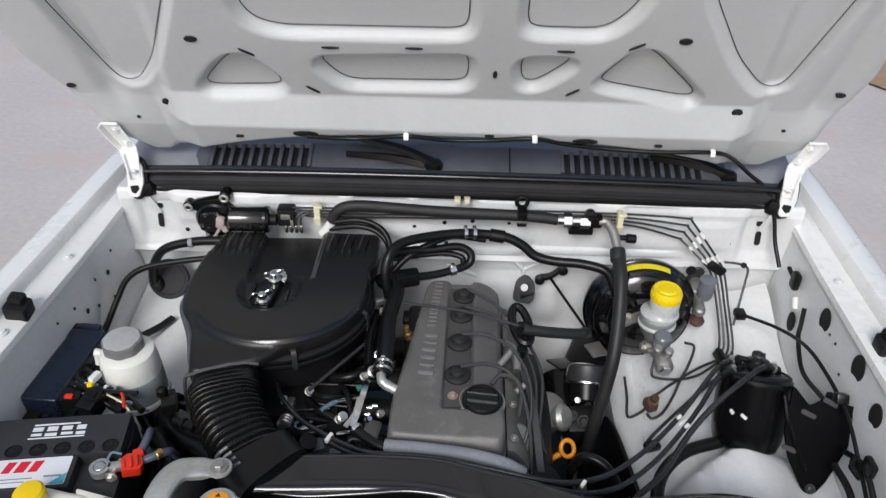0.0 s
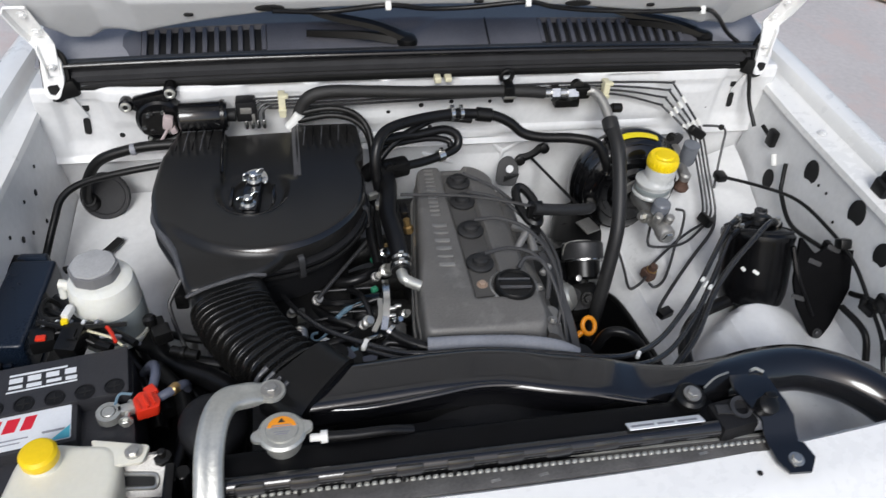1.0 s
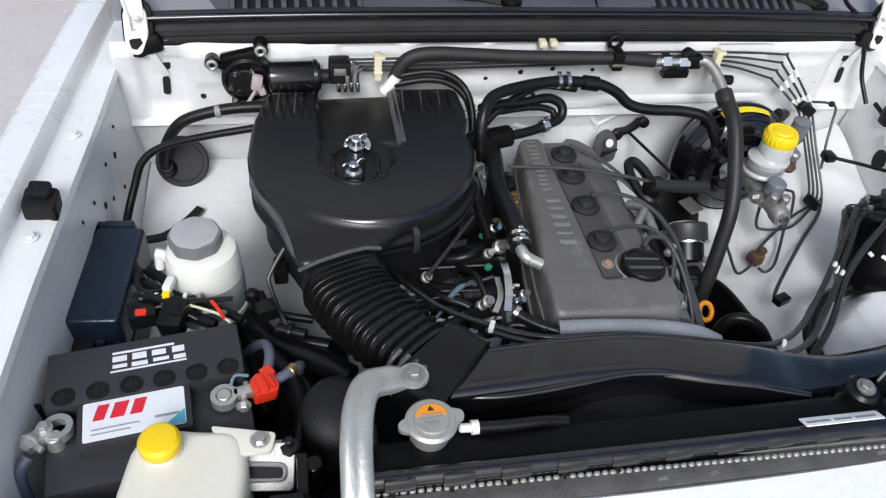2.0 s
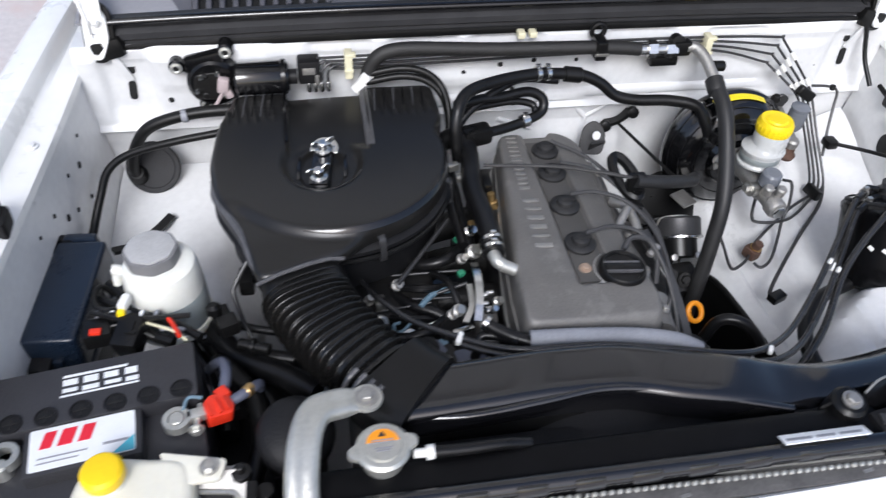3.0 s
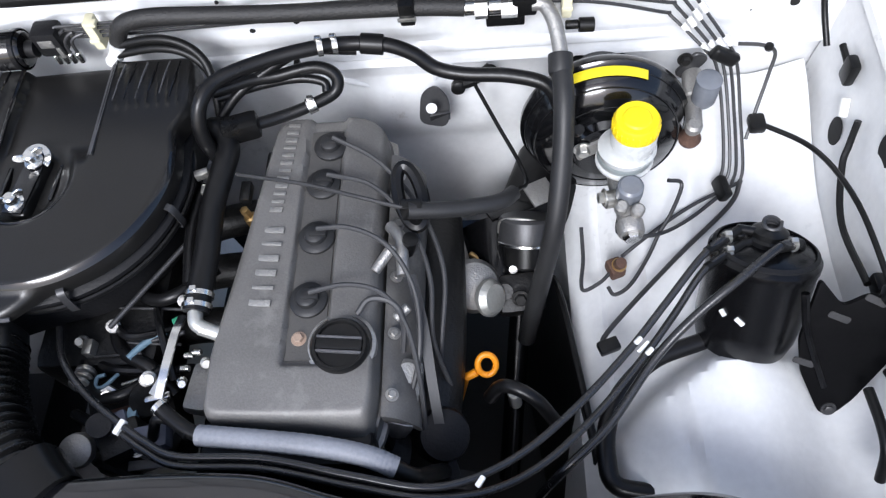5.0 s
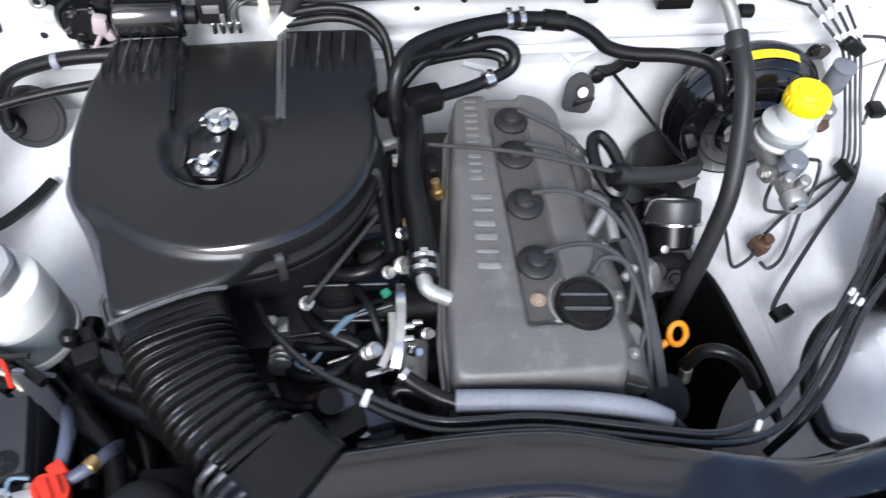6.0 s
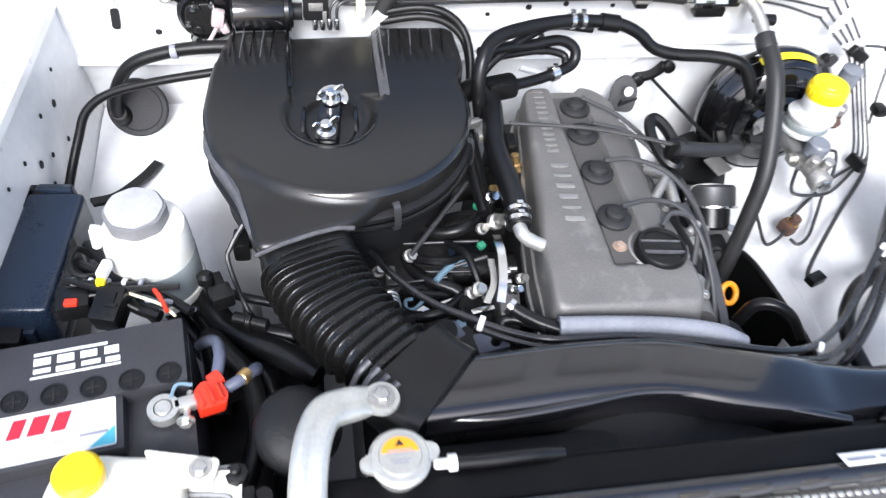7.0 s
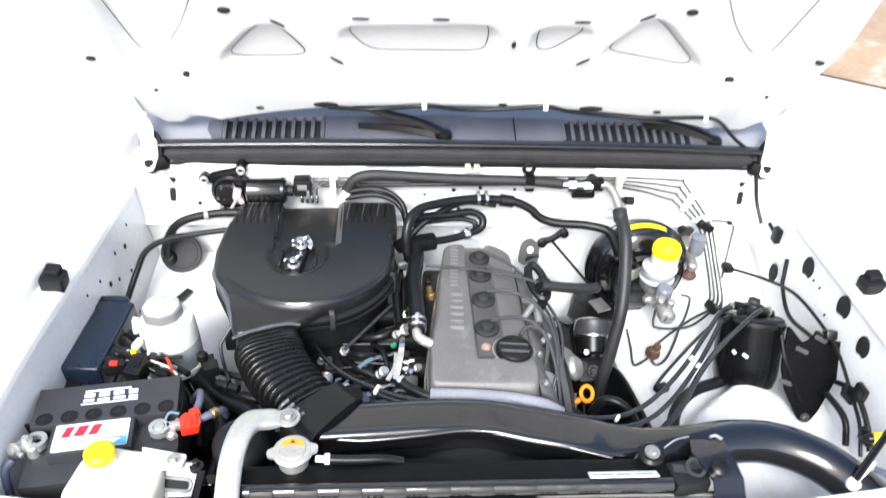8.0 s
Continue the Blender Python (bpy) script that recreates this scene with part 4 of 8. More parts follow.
part("duct_lip", sweep([V(-0.436, 0.757, 1.152), V(-0.408, 0.764, 1.1605), V(-0.37, 0.777, 1.162), V(-0.345, 0.785, 1.160), V(-0.325, 0.791, 1.152)], circle(0.0028, 8)), PALE_EDGE, cleaner)
part("duct_sleeve", sweep([V(-0.381, 0.778, 1.123), V(-0.371, 0.745, 1.124)], [(0.054 * math.copysign(abs(math.cos(2 * math.pi * i / 28)) ** 0.5, math.cos(2 * math.pi * i / 28)), 0.034 * math.copysign(abs(math.sin(2 * math.pi * i / 28)) ** 0.5, math.sin(2 * math.pi * i / 28))) for i in range(28)]), PLASTIC, cleaner)
# wire bail below the duct
part("support_stay", tube([(-0.452, 0.865, 1.10), (-0.474, 0.84, 1.075), (-0.478, 0.825, 1.06), (-0.455, 0.77, 1.03), (-0.415, 0.72, 1.00)], 0.0032, 8), PIPE_MAT, cleaner)

# corrugated duct
bel = thing("corrugated_air_duct", "black corrugated rubber air duct between cleaner and intake", "air duct", (-0.34, 0.68, 1.1))


def bellows_section(f):
    n = 14.0
    ridge = 0.5 + 0.5 * math.cos(2 * math.pi * n * f)
    k = 1 - 0.16 * (1 - ridge ** 4) if 0.012 < f < 0.988 else 1.0
    w, h = (0.059 - 0.009 * f) * k, (0.039 - 0.002 * f) * (1 - (1 - k) * 1.3)
    out = []
    for i in range(28):
        a = 2 * math.pi * i / 28
        c, s = math.cos(a), math.sin(a)
        out.append((w * math.copysign(abs(c) ** 0.7, c), h * math.copysign(abs(s) ** 0.7, s)))
    return out


bl = spline([(-0.377, 0.757, 1.122), (-0.360, 0.712, 1.127), (-0.330, 0.660, 1.131), (-0.291, 0.610, 1.132)], 120)
part("bellows", sweep(bl, bellows_section), BELLOWS, bel, sharp=60)
part("collar", sweep([V(-0.290, 0.610, 1.132), V(-0.268, 0.585, 1.131), V(-0.25, 0.570, 1.130)], lambda f: [(0.062 * math.copysign(abs(math.cos(2 * math.pi * i / 24)) ** 0.6, math.cos(2 * math.pi * i / 24)), 0.036 * math.copysign(abs(math.sin(2 * math.pi * i / 24)) ** 0.6, math.sin(2 * math.pi * i / 24))) for i in range(24)]), PLASTIC, bel)

for i in range(4):
    c = V(-0.337 + 0.0085 * i, 0.590 - 0.0088 * i, 1.138)
    part("collar_rib", tube([c + V(-0.006, -0.005, -0.022), c + V(-0.005, -0.004, 0.004), c + V(0.002, 0.002, 0.022), c + V(0.014, 0.011, 0.029)], 0.0034, 8, 5), PALE_EDGE, bel, "short pale ribs on the collar corner" if i == 0 else "")
# fresh air intake over the fan shroud
intake = thing("fresh_air_intake", "glossy black plastic intake duct over the fan shroud", "air duct", (0.1, 0.55, 1.08))


def intake_section(f):
    g = smooth(0.42, 0.66, f)
    w, h = 0.036 * (1 - g) + 0.035 * g, 0.026 * (1 - g) + 0.034 * g
    e = 0.42 * (1 - g) + 1.0 * g
    out = []
    for i in range(32):
        a = 2 * math.pi * i / 32
        c, s = math.cos(a), math.sin(a)
        out.append((w * math.copysign(abs(c) ** e, c), h * math.copysign(abs(s) ** e, s)))
    return out


il = spline([(-0.275, 0.574, 1.127), (-0.20, 0.577, 1.128), (-0.11, 0.581, 1.129), (-0.02, 0.578, 1.129), (0.05, 0.560, 1.1288), (0.095, 0.550, 1.1275), (0.130, 0.544, 1.1235), (0.165, 0.540, 1.1150), (0.20, 0.537, 1.1110), (0.24, 0.537, 1.1095), (0.31, 0.547, 1.105), (0.38, 0.562, 1.098), (0.45, 0.562, 1.092), (0.52, 0.530, 1.085), (0.57, 0.470, 1.075), (0.60, 0.40, 1.055)], 9)
part("duct", sweep(il, intake_section), SKY_GLOSS, intake, sharp=50)
part("front_lip", tube([(-0.262, 0.546, 1.140), (-0.20, 0.540, 1.142), (-0.12, 0.545, 1.146), (-0.05, 0.551, 1.148), (0.02, 0.542, 1.147), (0.09, 0.522, 1.144), (0.163, 0.502, 1.138)], 0.0055, 10, 8), SKY_GLOSS, intake)
part("front_skirt", sheet(lambda u, v: V(-0.265 + 0.43 * u, 0.546 - 0.044 * smooth(0.55, 1.0, u) + 0.008 * math.sin(math.pi * u) - 0.012 * v, 1.140 + 0.006 * math.sin(math.pi * u) - 0.05 * v), 30, 6, (0, 0.003, 0)), PLASTIC, intake)

# fan shroud and radiator
shroud = thing("fan_shroud", "black plastic fan shroud behind the radiator", "fan shroud", (0, 0.53, 0.75))
part("shroud_panel", joined(box((-0.04, 0.505, 0.91), (0.56, 0.05, 0.36), 0.012), box((-0.10, 0.515, 1.085), (0.40, 0.04, 0.05), 0.01), box((0.20, 0.49, 1.08), (0.10, 0.05, 0.10), 0.01)), PLASTIC_DULL, shroud)
part("shroud_ring", lathe([(0.235, 0), (0.235, 0.09), (0.222, 0.095), (0.218, 0.0), (0.235, 0)], (-0.03, 0.50, 0.88), (0, 1, 0), 48), PLASTIC_DULL, shroud)

rad = thing("radiator", "black radiator with plastic top tank and crimped core seam", "radiator", (-0.06, 0.46, 0.72))
tank = part("top_tank", sweep(spline([(-0.392, 0.467, 1.135), (-0.2, 0.467, 1.137), (0.05, 0.467, 1.137), (0.245, 0.467, 1.135)], 10), rounded([(-0.030, -0.03), (0.030, -0.03), (0.026, 0.016), (0.008, 0.018), (-0.018, 0.018), (-0.026, 0.012)], 0.010, 3)), TANK_BLACK, rad)
part("tank_bead", rod((-0.375, 0.447, 1.150), (0.235, 0.443, 1.152), 0.0105, 16), SKY_GLOSS, tank)
for i in range(10):
    x = -0.345 + i * 0.061
    part("tank_lug", box((x, 0.4395, 1.1525), (0.034, 0.012, 0.015), 0.004, (-24, 0, 0)), SKY_GLOSS, tank)
for i in range(5):
    x = -0.352 + i * 0.061
    part("tank_rib", box((x, 0.440, 1.146), (0.005, 0.014, 0.020), 0.002, (-20, 0, 0)), PLASTIC, tank)
part("core", box((-0.05, 0.455, 0.92), (0.70, 0.036, 0.38), 0.004), IRON, rad)
part("core_header", box((-0.045, 0.436, 1.124), (0.72, 0.020, 0.012), 0.002), IRON, rad)
tab = box((0, 0, 0), (0.0068, 0.0055, 0.008), 0.0014, (14, 0, 0), 1)
first = part("crimp_tab", moved(tab, Matrix.Translation((-0.395, 0.4415, 1.133))), BRACKET_MAT, rad, "row of bright crimped seam tabs")
for i in range(1, 77):
    o = first.copy()
    scene.collection.objects.link(o)
    o.location = (i * 0.00912, -i * 0.000195, 0)
part("seam_strip", box((-0.048, 0.4432, 1.1325), (0.700, 0.004, 0.0062), 0.0008, (0, 0, -1.2)), BRACKET_MAT, rad, "bright folded seam strip")
con = thing("condenser", "dark finned condenser in front of the radiator", "condenser", (0, 0.412, 0.75))
part("core", box((-0.04, 0.414, 0.93), (0.74, 0.018, 0.38), 0.003), IRON, con)
part("top_band", box((-0.035, 0.4245, 1.1275), (0.735, 0.025, 0.014), 0.002), CORE_MAT, con, "flat dusty top band")
for x in (-0.30, -0.06, 0.0, 0.21):
    part("scuff", box((x, 0.420, 1.1346), (0.012, 0.004, 0.0006), 0, (0, 0, 8)), CAST, con)
part("label_plate", box((0.163, 0.4515, 1.1645), (0.100, 0.016, 0.0016), 0.0005, (-24, 0, 0)), PAPER, rad, "silver rating label")
for i, (w, x) in enumerate(((0.03, 0.132), (0.022, 0.163), (0.026, 0.192))):
    part("label_bar", box((x, 0.4505, 1.1658), (w, 0.004, 0.0008), 0, (-24, 0, 0)), LOOM, rad)
neck = part("filler_neck", lathe([(0.021, -0.03), (0.021, -0.004), (0.025, -0.002), (0.025, 0.001), (0, 0.001)], (-0.306, 0.492, 1.172), (0, 0, 1), 28), BRACKET_MAT, rad)
cap = part("radiator_cap", joined(lathe([(0, 0), (0.026, 0), (0.028, 0.003), (0.028, 0.006), (0.025, 0.009), (0.0195, 0.0095), (0.0185, 0.012), (0, 0.012)], (-0.306, 0.492, 1.174), (0, 0, 1), 40), *[prism(rounded([(0.020, -0.012), (0.036, -0.005), (0.036, 0.005), (0.020, 0.012)], 0.005), 0.001, 0.008, 0.002, 2, pose(-0.306, 0.492, 1.174, 0, 0, a)) for a in (8, 188)]), BRACKET_MAT, rad, "metal pressure cap with an orange warning label")
part("warning_label", prism(arc(0, 0, 0.0168, 8, 172, 14), 0.0121, 0.0127, 0, 1, pose(-0.306, 0.492, 1.174)), ORANGE, cap, "orange half-round warning label")
part("warning_sign", prism([(-0.004, 0.008), (0.004, 0.008), (0, 0.014)], 0.0128, 0.0132, 0, 1, pose(-0.306, 0.492, 1.174)), INK_BLACK, cap)
for y, w in ((0.004, 0.022), (0.0015, 0.024), (-0.005, 0.018), (-0.008, 0.014)):
    part("warning_bar", box((-0.306, 0.492 + y, 1.1868), (w, 0.0012, 0.0006), 0), INK_GREY, cap)
part("overflow_nipple", joined(rod((-0.275, 0.490, 1.164), (-0.256, 0.490, 1.162), 0.005), lathe([(0, 0), (0.008, 0), (0.008, 0.008), (0, 0.008)], (-0.262, 0.490, 1.163), (1, 0, 0), 16)), WHITE_PLASTIC, rad)
part("overflow_hose", tube([(-0.256, 0.490, 1.162), (-0.22, 0.490, 1.160), (-0.18, 0.492, 1.158), (-0.15, 0.494, 1.150)], 0.0065), HOSE, rad)
part("fan_bolt", bolt_bm((0.214, 0.486, 1.170), (0, -0.15, 1), 0.0075, 0.006), CAST, shroud, "large zinc bolt")
part("bolt_boss", lathe([(0, -0.04), (0.020, -0.04), (0.020, -0.004), (0.016, 0), (0, 0)], (0.214, 0.487, 1.168), (0, -0.1, 1), 24), PLASTIC, shroud)

# ---- hood latch stays ----
stay = thing("latch_stay", "galvanised steel stay bolted over the radiator", "bracket", (-0.385, 0.40, 1.13))
part("arm", sweep(spline([(-0.310, 0.549, 1.184), (-0.328, 0.549, 1.184), (-0.347, 0.545, 1.188), (-0.368, 0.534, 1.195), (-0.380, 0.508, 1.196), (-0.386, 0.47, 1.188), (-0.388, 0.43, 1.166), (-0.389, 0.405, 1.143), (-0.389, 0.388, 1.134)], 10), lambda f: [(x * (0.82 + 0.18 * smooth(0.05, 0.25, f)), z * (0.35 + 0.65 * smooth(0.08, 0.22, f) * smooth(0.98, 0.88, f))) for x, z in ((-0.0165, -0.006), (0.0165, -0.006), (0.0165, 0.001), (0.0145, 0.0045), (0.009, 0.0068), (0.003, 0.0052), (-0.003, 0.0052), (-0.009, 0.0068), (-0.0145, 0.0045), (-0.0165, 0.001))]), BRACKET_MAT, stay)
part("eye", lathe([(0, 0), (0.0165, 0), (0.0175, 0.0015), (0.0165, 0.0045), (0, 0.005)], (-0.317, 0.549, 1.182), (0, 0, 1), 26), BRACKET_MAT, stay)
part("bolt", joined(bolt_bm((-0.317, 0.549, 1.1885), (0, 0, 1), 0.0078, 0.006), lathe([(0, 0), (0.0125, 0), (0.0125, 0.0015), (0, 0.002)], (-0.317, 0.549, 1.187), (0, 0, 1), 24)), CAST, stay, "zinc hexagon bolt")
part("foot_bolt", bolt_bm((-0.389, 0.398, 1.139), (0, -0.4, 1), 0.006, 0.005), STEEL, stay)
latch = thing("hood_latch_bracket", "black painted latch bracket beside the radiator", "bracket", (0.30, 0.40, 1.13))
LATCH = [((0.278, 0.509), (0.325, 0.508), 1.168), ((0.272, 0.483), (0.324, 0.487), 1.172), ((0.282, 0.458), (0.329, 0.460), 1.169), ((0.292, 0.440), (0.333, 0.441), 1.162),
         ((0.292, 0.428), (0.333, 0.428), 1.150), ((0.292, 0.414), (0.331, 0.415), 1.146), ((0.293, 0.409), (0.341, 0.411), 1.145), ((0.294, 0.391), (0.346, 0.390), 1.143), ((0.303, 0.374), (0.331, 0.372), 1.142)]
part("folded_arm", loft([[V(*l, z), V(*r, z), V(*r, z - 0.004), V(*l, z - 0.004)] for l, r, z in LATCH]), SKY_GLOSS, latch)
part("side_flange", loft([[V(*r, z), V(r[0] + 0.004, r[1], z), V(r[0] + 0.004, r[1], z - d), V(*r, z - d)] for (l, r, z), d in zip(LATCH[:6], (0.03, 0.04, 0.04, 0.035, 0.02, 0.012))]), SKY_GLOSS, latch)
part("wing", loft([[V(0.232, 0.490, 1.168), V(0.234, 0.494, 1.170), V(0.240, 0.478, 1.13), V(0.238, 0.474, 1.13)], [V(0.252, 0.500, 1.172), V(0.254, 0.504, 1.174), V(0.262, 0.484, 1.135), V(0.260, 0.480, 1.135)], [V(0.278, 0.509, 1.170), V(0.278, 0.513, 1.172), V(0.274, 0.487, 1.14), V(0.274, 0.483, 1.14)]]), PAINTED_BLACK, latch)
part("wing_edge", tube([(0.233, 0.492, 1.171), (0.253, 0.503, 1.175), (0.276, 0.511, 1.172)], 0.0016, 8), CAST, latch, "bare metal edge worn of its paint")
part("edge_wear", tube([(0.309, 0.511, 1.1705), (0.318, 0.513, 1.171), (0.326, 0.506, 1.171)], 0.0022, 8), BRACKET_MAT, latch)
part("striker_box", box((0.262, 0.458, 1.140), (0.055, 0.045, 0.040), 0.008, (0, 0, 8)), PLASTIC_DULL, latch)
part("striker_ring", joined(lathe([(0.010, 0), (0.015, 0), (0.015, 0.006), (0.010, 0.006), (0.010, 0)], (0.272, 0.462, 1.160), (0, -0.3, 1), 22), box((0.252, 0.462, 1.161), (0.026, 0.014, 0.004), 0.002, (0, 0, -8))), PIPE_MAT, latch, "worn metal striker tongue")
part("catch", joined(lathe([(0, 0), (0.013, 0), (0.013, 0.012), (0.008, 0.015), (0, 0.015)], (0.303, 0.456, 1.166), (0, -0.4, 1), 20), box((0.309, 0.462, 1.178), (0.016, 0.010, 0.012), 0.003)), PLASTIC, latch)
part("bolt", bolt_bm((0.319, 0.390, 1.1435), (0, -0.1, 1), 0.0065, 0.005), STEEL, latch, "zinc plated foot bolt")

# ---- engine ----
engine = thing("engine", "four-cylinder engine with grey coated valve cover", "engine", (0, 0.9, 0.45))
part("block", box((0.0, 0.88, 0.78), (0.24, 0.44, 0.36), 0.02), IRON, engine, "dark grimy engine block")
part("cylinder_head", box((0.0, 0.89, 0.99), (0.19, 0.42, 0.10), 0.01), IRON, engine)
part("oil_pan", box((0, 0.90, 0.54), (0.22, 0.42, 0.16), 0.03), IRON, engine)
COVER = rounded([(-0.100, 0.682), (0.082, 0.664), (0.092, 0.70), (0.090, 1.082), (0.07, 1.098), (-0.04, 1.098), (-0.054, 1.080), (-0.098, 0.76)], 0.014, 3)


def cover_top(x, y):
    z = 1.117 - 0.012 * smooth(0.75, 0.66, y) - 0.03 * smooth(0.69, 0.655, y) - 0.018 * (y - 0.9)
    left = -0.010 - 0.01 * (1.08 - y)
    right = 0.037
    inside = smooth(left - 0.003, left + 0.003, x) * smooth(right + 0.003, right - 0.003, x) * smooth(0.736, 0.744, y)
    z -= 0.009 * inside
    z -= 0.016 * smooth(right - 0.002, 0.10, x) * smooth(0.70, 0.80, y)
    z += 0.004 * math.exp(-((x + 0.06) / 0.02) ** 2) * smooth(0.72, 0.78, y)
    return z


cover = part("valve_cover", form(COVER, (0.0, 0.88), cover_top, 1.03, 0.014, 56, 200, ((0.030, 0.002), (0.032, 0.007))), COVER_MAT, engine, "grey coated valve cover with raised lettering", 50)
# Thin sheet on the channel floor; its darker grey carries the recess shade.
part("plug_channel", sheet(lambda u, v: V((-0.010 - 0.01 * (1.08 - (0.762 + 0.31 * v))) + 0.003 + (0.041 + 0.01 * (1.08 - (0.746 + 0.326 * v))) * u, 0.746 + 0.326 * v, 1.1105 - 0.018 * (0.746 + 0.326 * v - 0.9)), 6, 16, (0, 0, -0.002)), COVER_DARK, cover, "sheet that darkens the sunken plug channel")
for x, y in ((0.020, 1.045), (0.015, 0.985), (0.013, 0.905), (0.011, 0.82)):
    b = part("plug_boot", lathe([(0, -0.004), (0.0225, -0.004), (0.0225, 0.003), (0.019, 0.0055), (0.014, 0.0065), (0.0125, 0.012), (0.009, 0.0145), (0, 0.0145)], (x, y, 1.112 - 0.018 * (y - 0.9)), (0, 0, 1), 24), GREY_HOSE, cover, "black rubber spark plug boot")
    part("grip", box((x + 0.004, y, 1.124 - 0.018 * (y - 0.9)), (0.022, 0.010, 0.008), 0.003), GREY_HOSE, b)
for x, y in ((0.004, 0.772),):
    part("cover_nut", bolt_bm((x, y, 1.1105 - 0.018 * (y - 0.9)), (0, 0, 1), 0.006, 0.006), TAN, cover, "tan coated cover nut")
part("gasket_rail", form(rounded([(-0.106, 0.676), (0.090, 0.656), (0.100, 0.69), (0.098, 1.10), (-0.045, 1.106), (-0.062, 1.08), (-0.106, 0.76)], 0.012, 3), (0, 0.88), lambda x, y: 1.045, 1.030, 0.003, 4, 100), CAST, engine)
# raised lettering as plain bars
for i in range(6):
    y = 0.815 + i * 0.0200
    xs = -0.045 + 0.05 * (y - 0.81)
    part("raised_bar", box((xs, y, cover_top(xs, y) + 0.0008), (0.026, 0.0048 if i in (1, 4) else 0.0085, 0.0022), 0.0008, (0, 0, -4)), CAST, cover)
for i in range(12):
    y = 0.945 + i * 0.0122
    xs = -0.041 + 0.07 * (y - 0.94)
    part("raised_bar", box((xs, y, cover_top(xs, y) + 0.0008), (0.0165, 0.0050 if i % 3 else 0.0072, 0.0018), 0.0008, (0, 0, -4)), CAST, cover)
oc = part("oil_filler_cap", lathe([(0, 0), (0.032, 0), (0.0335, 0.003), (0.0330, 0.012), (0.0305, 0.0155), (0.0275, 0.0155), (0.026, 0.012), (0, 0.011)], (0.053, 0.760, 1.109), (0.03, 0, 1), 44), PLASTIC, engine, "black ribbed oil filler cap")
for k in (-1, 1):
    part("rib", box((0.053, 0.760 + k * 0.0085, 1.1215), (0.052, 0.0030, 0.007), 0.0012, (0, 2, -4)), PALE_EDGE, oc, "pale grip edge")
part("grip_bar", box((0.053, 0.760, 1.1215), (0.053, 0.013, 0.0065), 0.003, (0, 2, -4)), PLASTIC, oc)
part("filler_collar", lathe([(0.034, -0.012), (0.040, -0.010), (0.040, 0.002), (0.036, 0.004), (0.034, -0.01)], (0.053, 0.764, 1.109), (0.03, 0, 1), 36), CAST, engine)
part("breather_pipe", joined(rod((-0.082, 0.780, 1.106), (-0.114, 0.788, 1.119), 0.0088), tube([(-0.106, 0.786, 1.116), (-0.117, 0.792, 1.121), (-0.120, 0.806, 1.123)], 0.0088)), BRACKET_MAT, engine, "bare metal breather pipe")
part("crank_pulley", lathe([(0, 0), (0.07, 0), (0.07, 0.006), (0.062, 0.012), (0.07, 0.018), (0.07, 0.03), (0, 0.03)], (0.0, 0.64, 0.80), (0, -1, 0), 40), IRON, engine)
part("pump_pulley", lathe([(0, 0), (0.055, 0), (0.05, 0.012), (0.055, 0.024), (0, 0.024)], (0.15, 0.66, 0.90), (0, -1, 0), 32), IRON, engine)
part("front_cover", box((-0.01, 0.66, 0.93), (0.20, 0.05, 0.30), 0.02), IRON, engine)
# exhaust side
part("exhaust_heat_shield", sweep(spline([(0.135, 0.70, 0.97), (0.145, 0.80, 0.98), (0.145, 0.92, 0.97), (0.14, 1.02, 0.95)], 8), circle(0.042, 14, 0.034)), IRON, engine, "dull dark heat shield")
part("head_flank", sheet(lambda u, v: V(0.096 + 0.040 * u, 0.69 + 0.36 * v, 1.078 - 0.050 * u * u + 0.006 * math.sin(v * 22) * u), 12, 60, (0, 0, -0.02)), COVER_MAT, engine, "grey cast flank of the cylinder head")
for k in range(5):
    y = 0.715 + 0.075 * k
    part("head_bolt", bolt_bm((0.108, y, 1.078), (0.35, 0, 1), 0.0052, 0.005), CAST, engine)
part("front_casting", joined(box((0.110, 0.730, 1.015), (0.036, 0.085, 0.07), 0.012, (0, 18, -8)), lathe([(0, 0), (0.016, 0), (0.017, 0.010), (0.012, 0.016), (0, 0.016)], (0.117, 0.752, 1.045), (0.4, -0.3, 1), 22)), CAST, engine, "bare cast front corner of the head")
part("lifting_eye", joined(prism(rounded([(-0.024, -0.02), (0.020, -0.02), (0.022, 0.024), (0.0, 0.046), (-0.022, 0.030)], 0.014), 0, 0.005, 0.001, 1, pose(0.150, 1.155, 1.035, 66, 0, -14)), box((0.156, 1.150, 1.030), (0.03, 0.004, 0.03), 0.001, (20, 0, 10))), PIPE_MAT, engine, "dark lifting eye plate")
part("eye_hole", lathe([(0, 0), (0.008, 0), (0.008, 0.0012), (0, 0.0012)], (0.147, 1.1385, 1.0645), (0.1, -1, 0.45), 16), PAINT_BAY, engine)
# Black sheet added below the engine to keep the gaps dark.
single("bay_dark_sheet", box((0, 0.80, 0.60), (0.62, 0.66, 0.006), 0.002), DARK, "added black sheet that darkens the gaps below the engine", "splash shield")

# ---- battery ----
bat = thing("battery", "black car battery with a white and red label", "battery", (-0.62, 0.62, 0.93))
case = part("case", joined(box((-0.623, 0.622, 1.01), (0.222, 0.176, 0.166), 0.006), box((-0.623, 0.669, 1.100), (0.218, 0.080, 0.034), 0.004), box((-0.638, 0.604, 1.098), (0.122, 0.066, 0.030), 0.004)), BATTERY_MAT, bat)
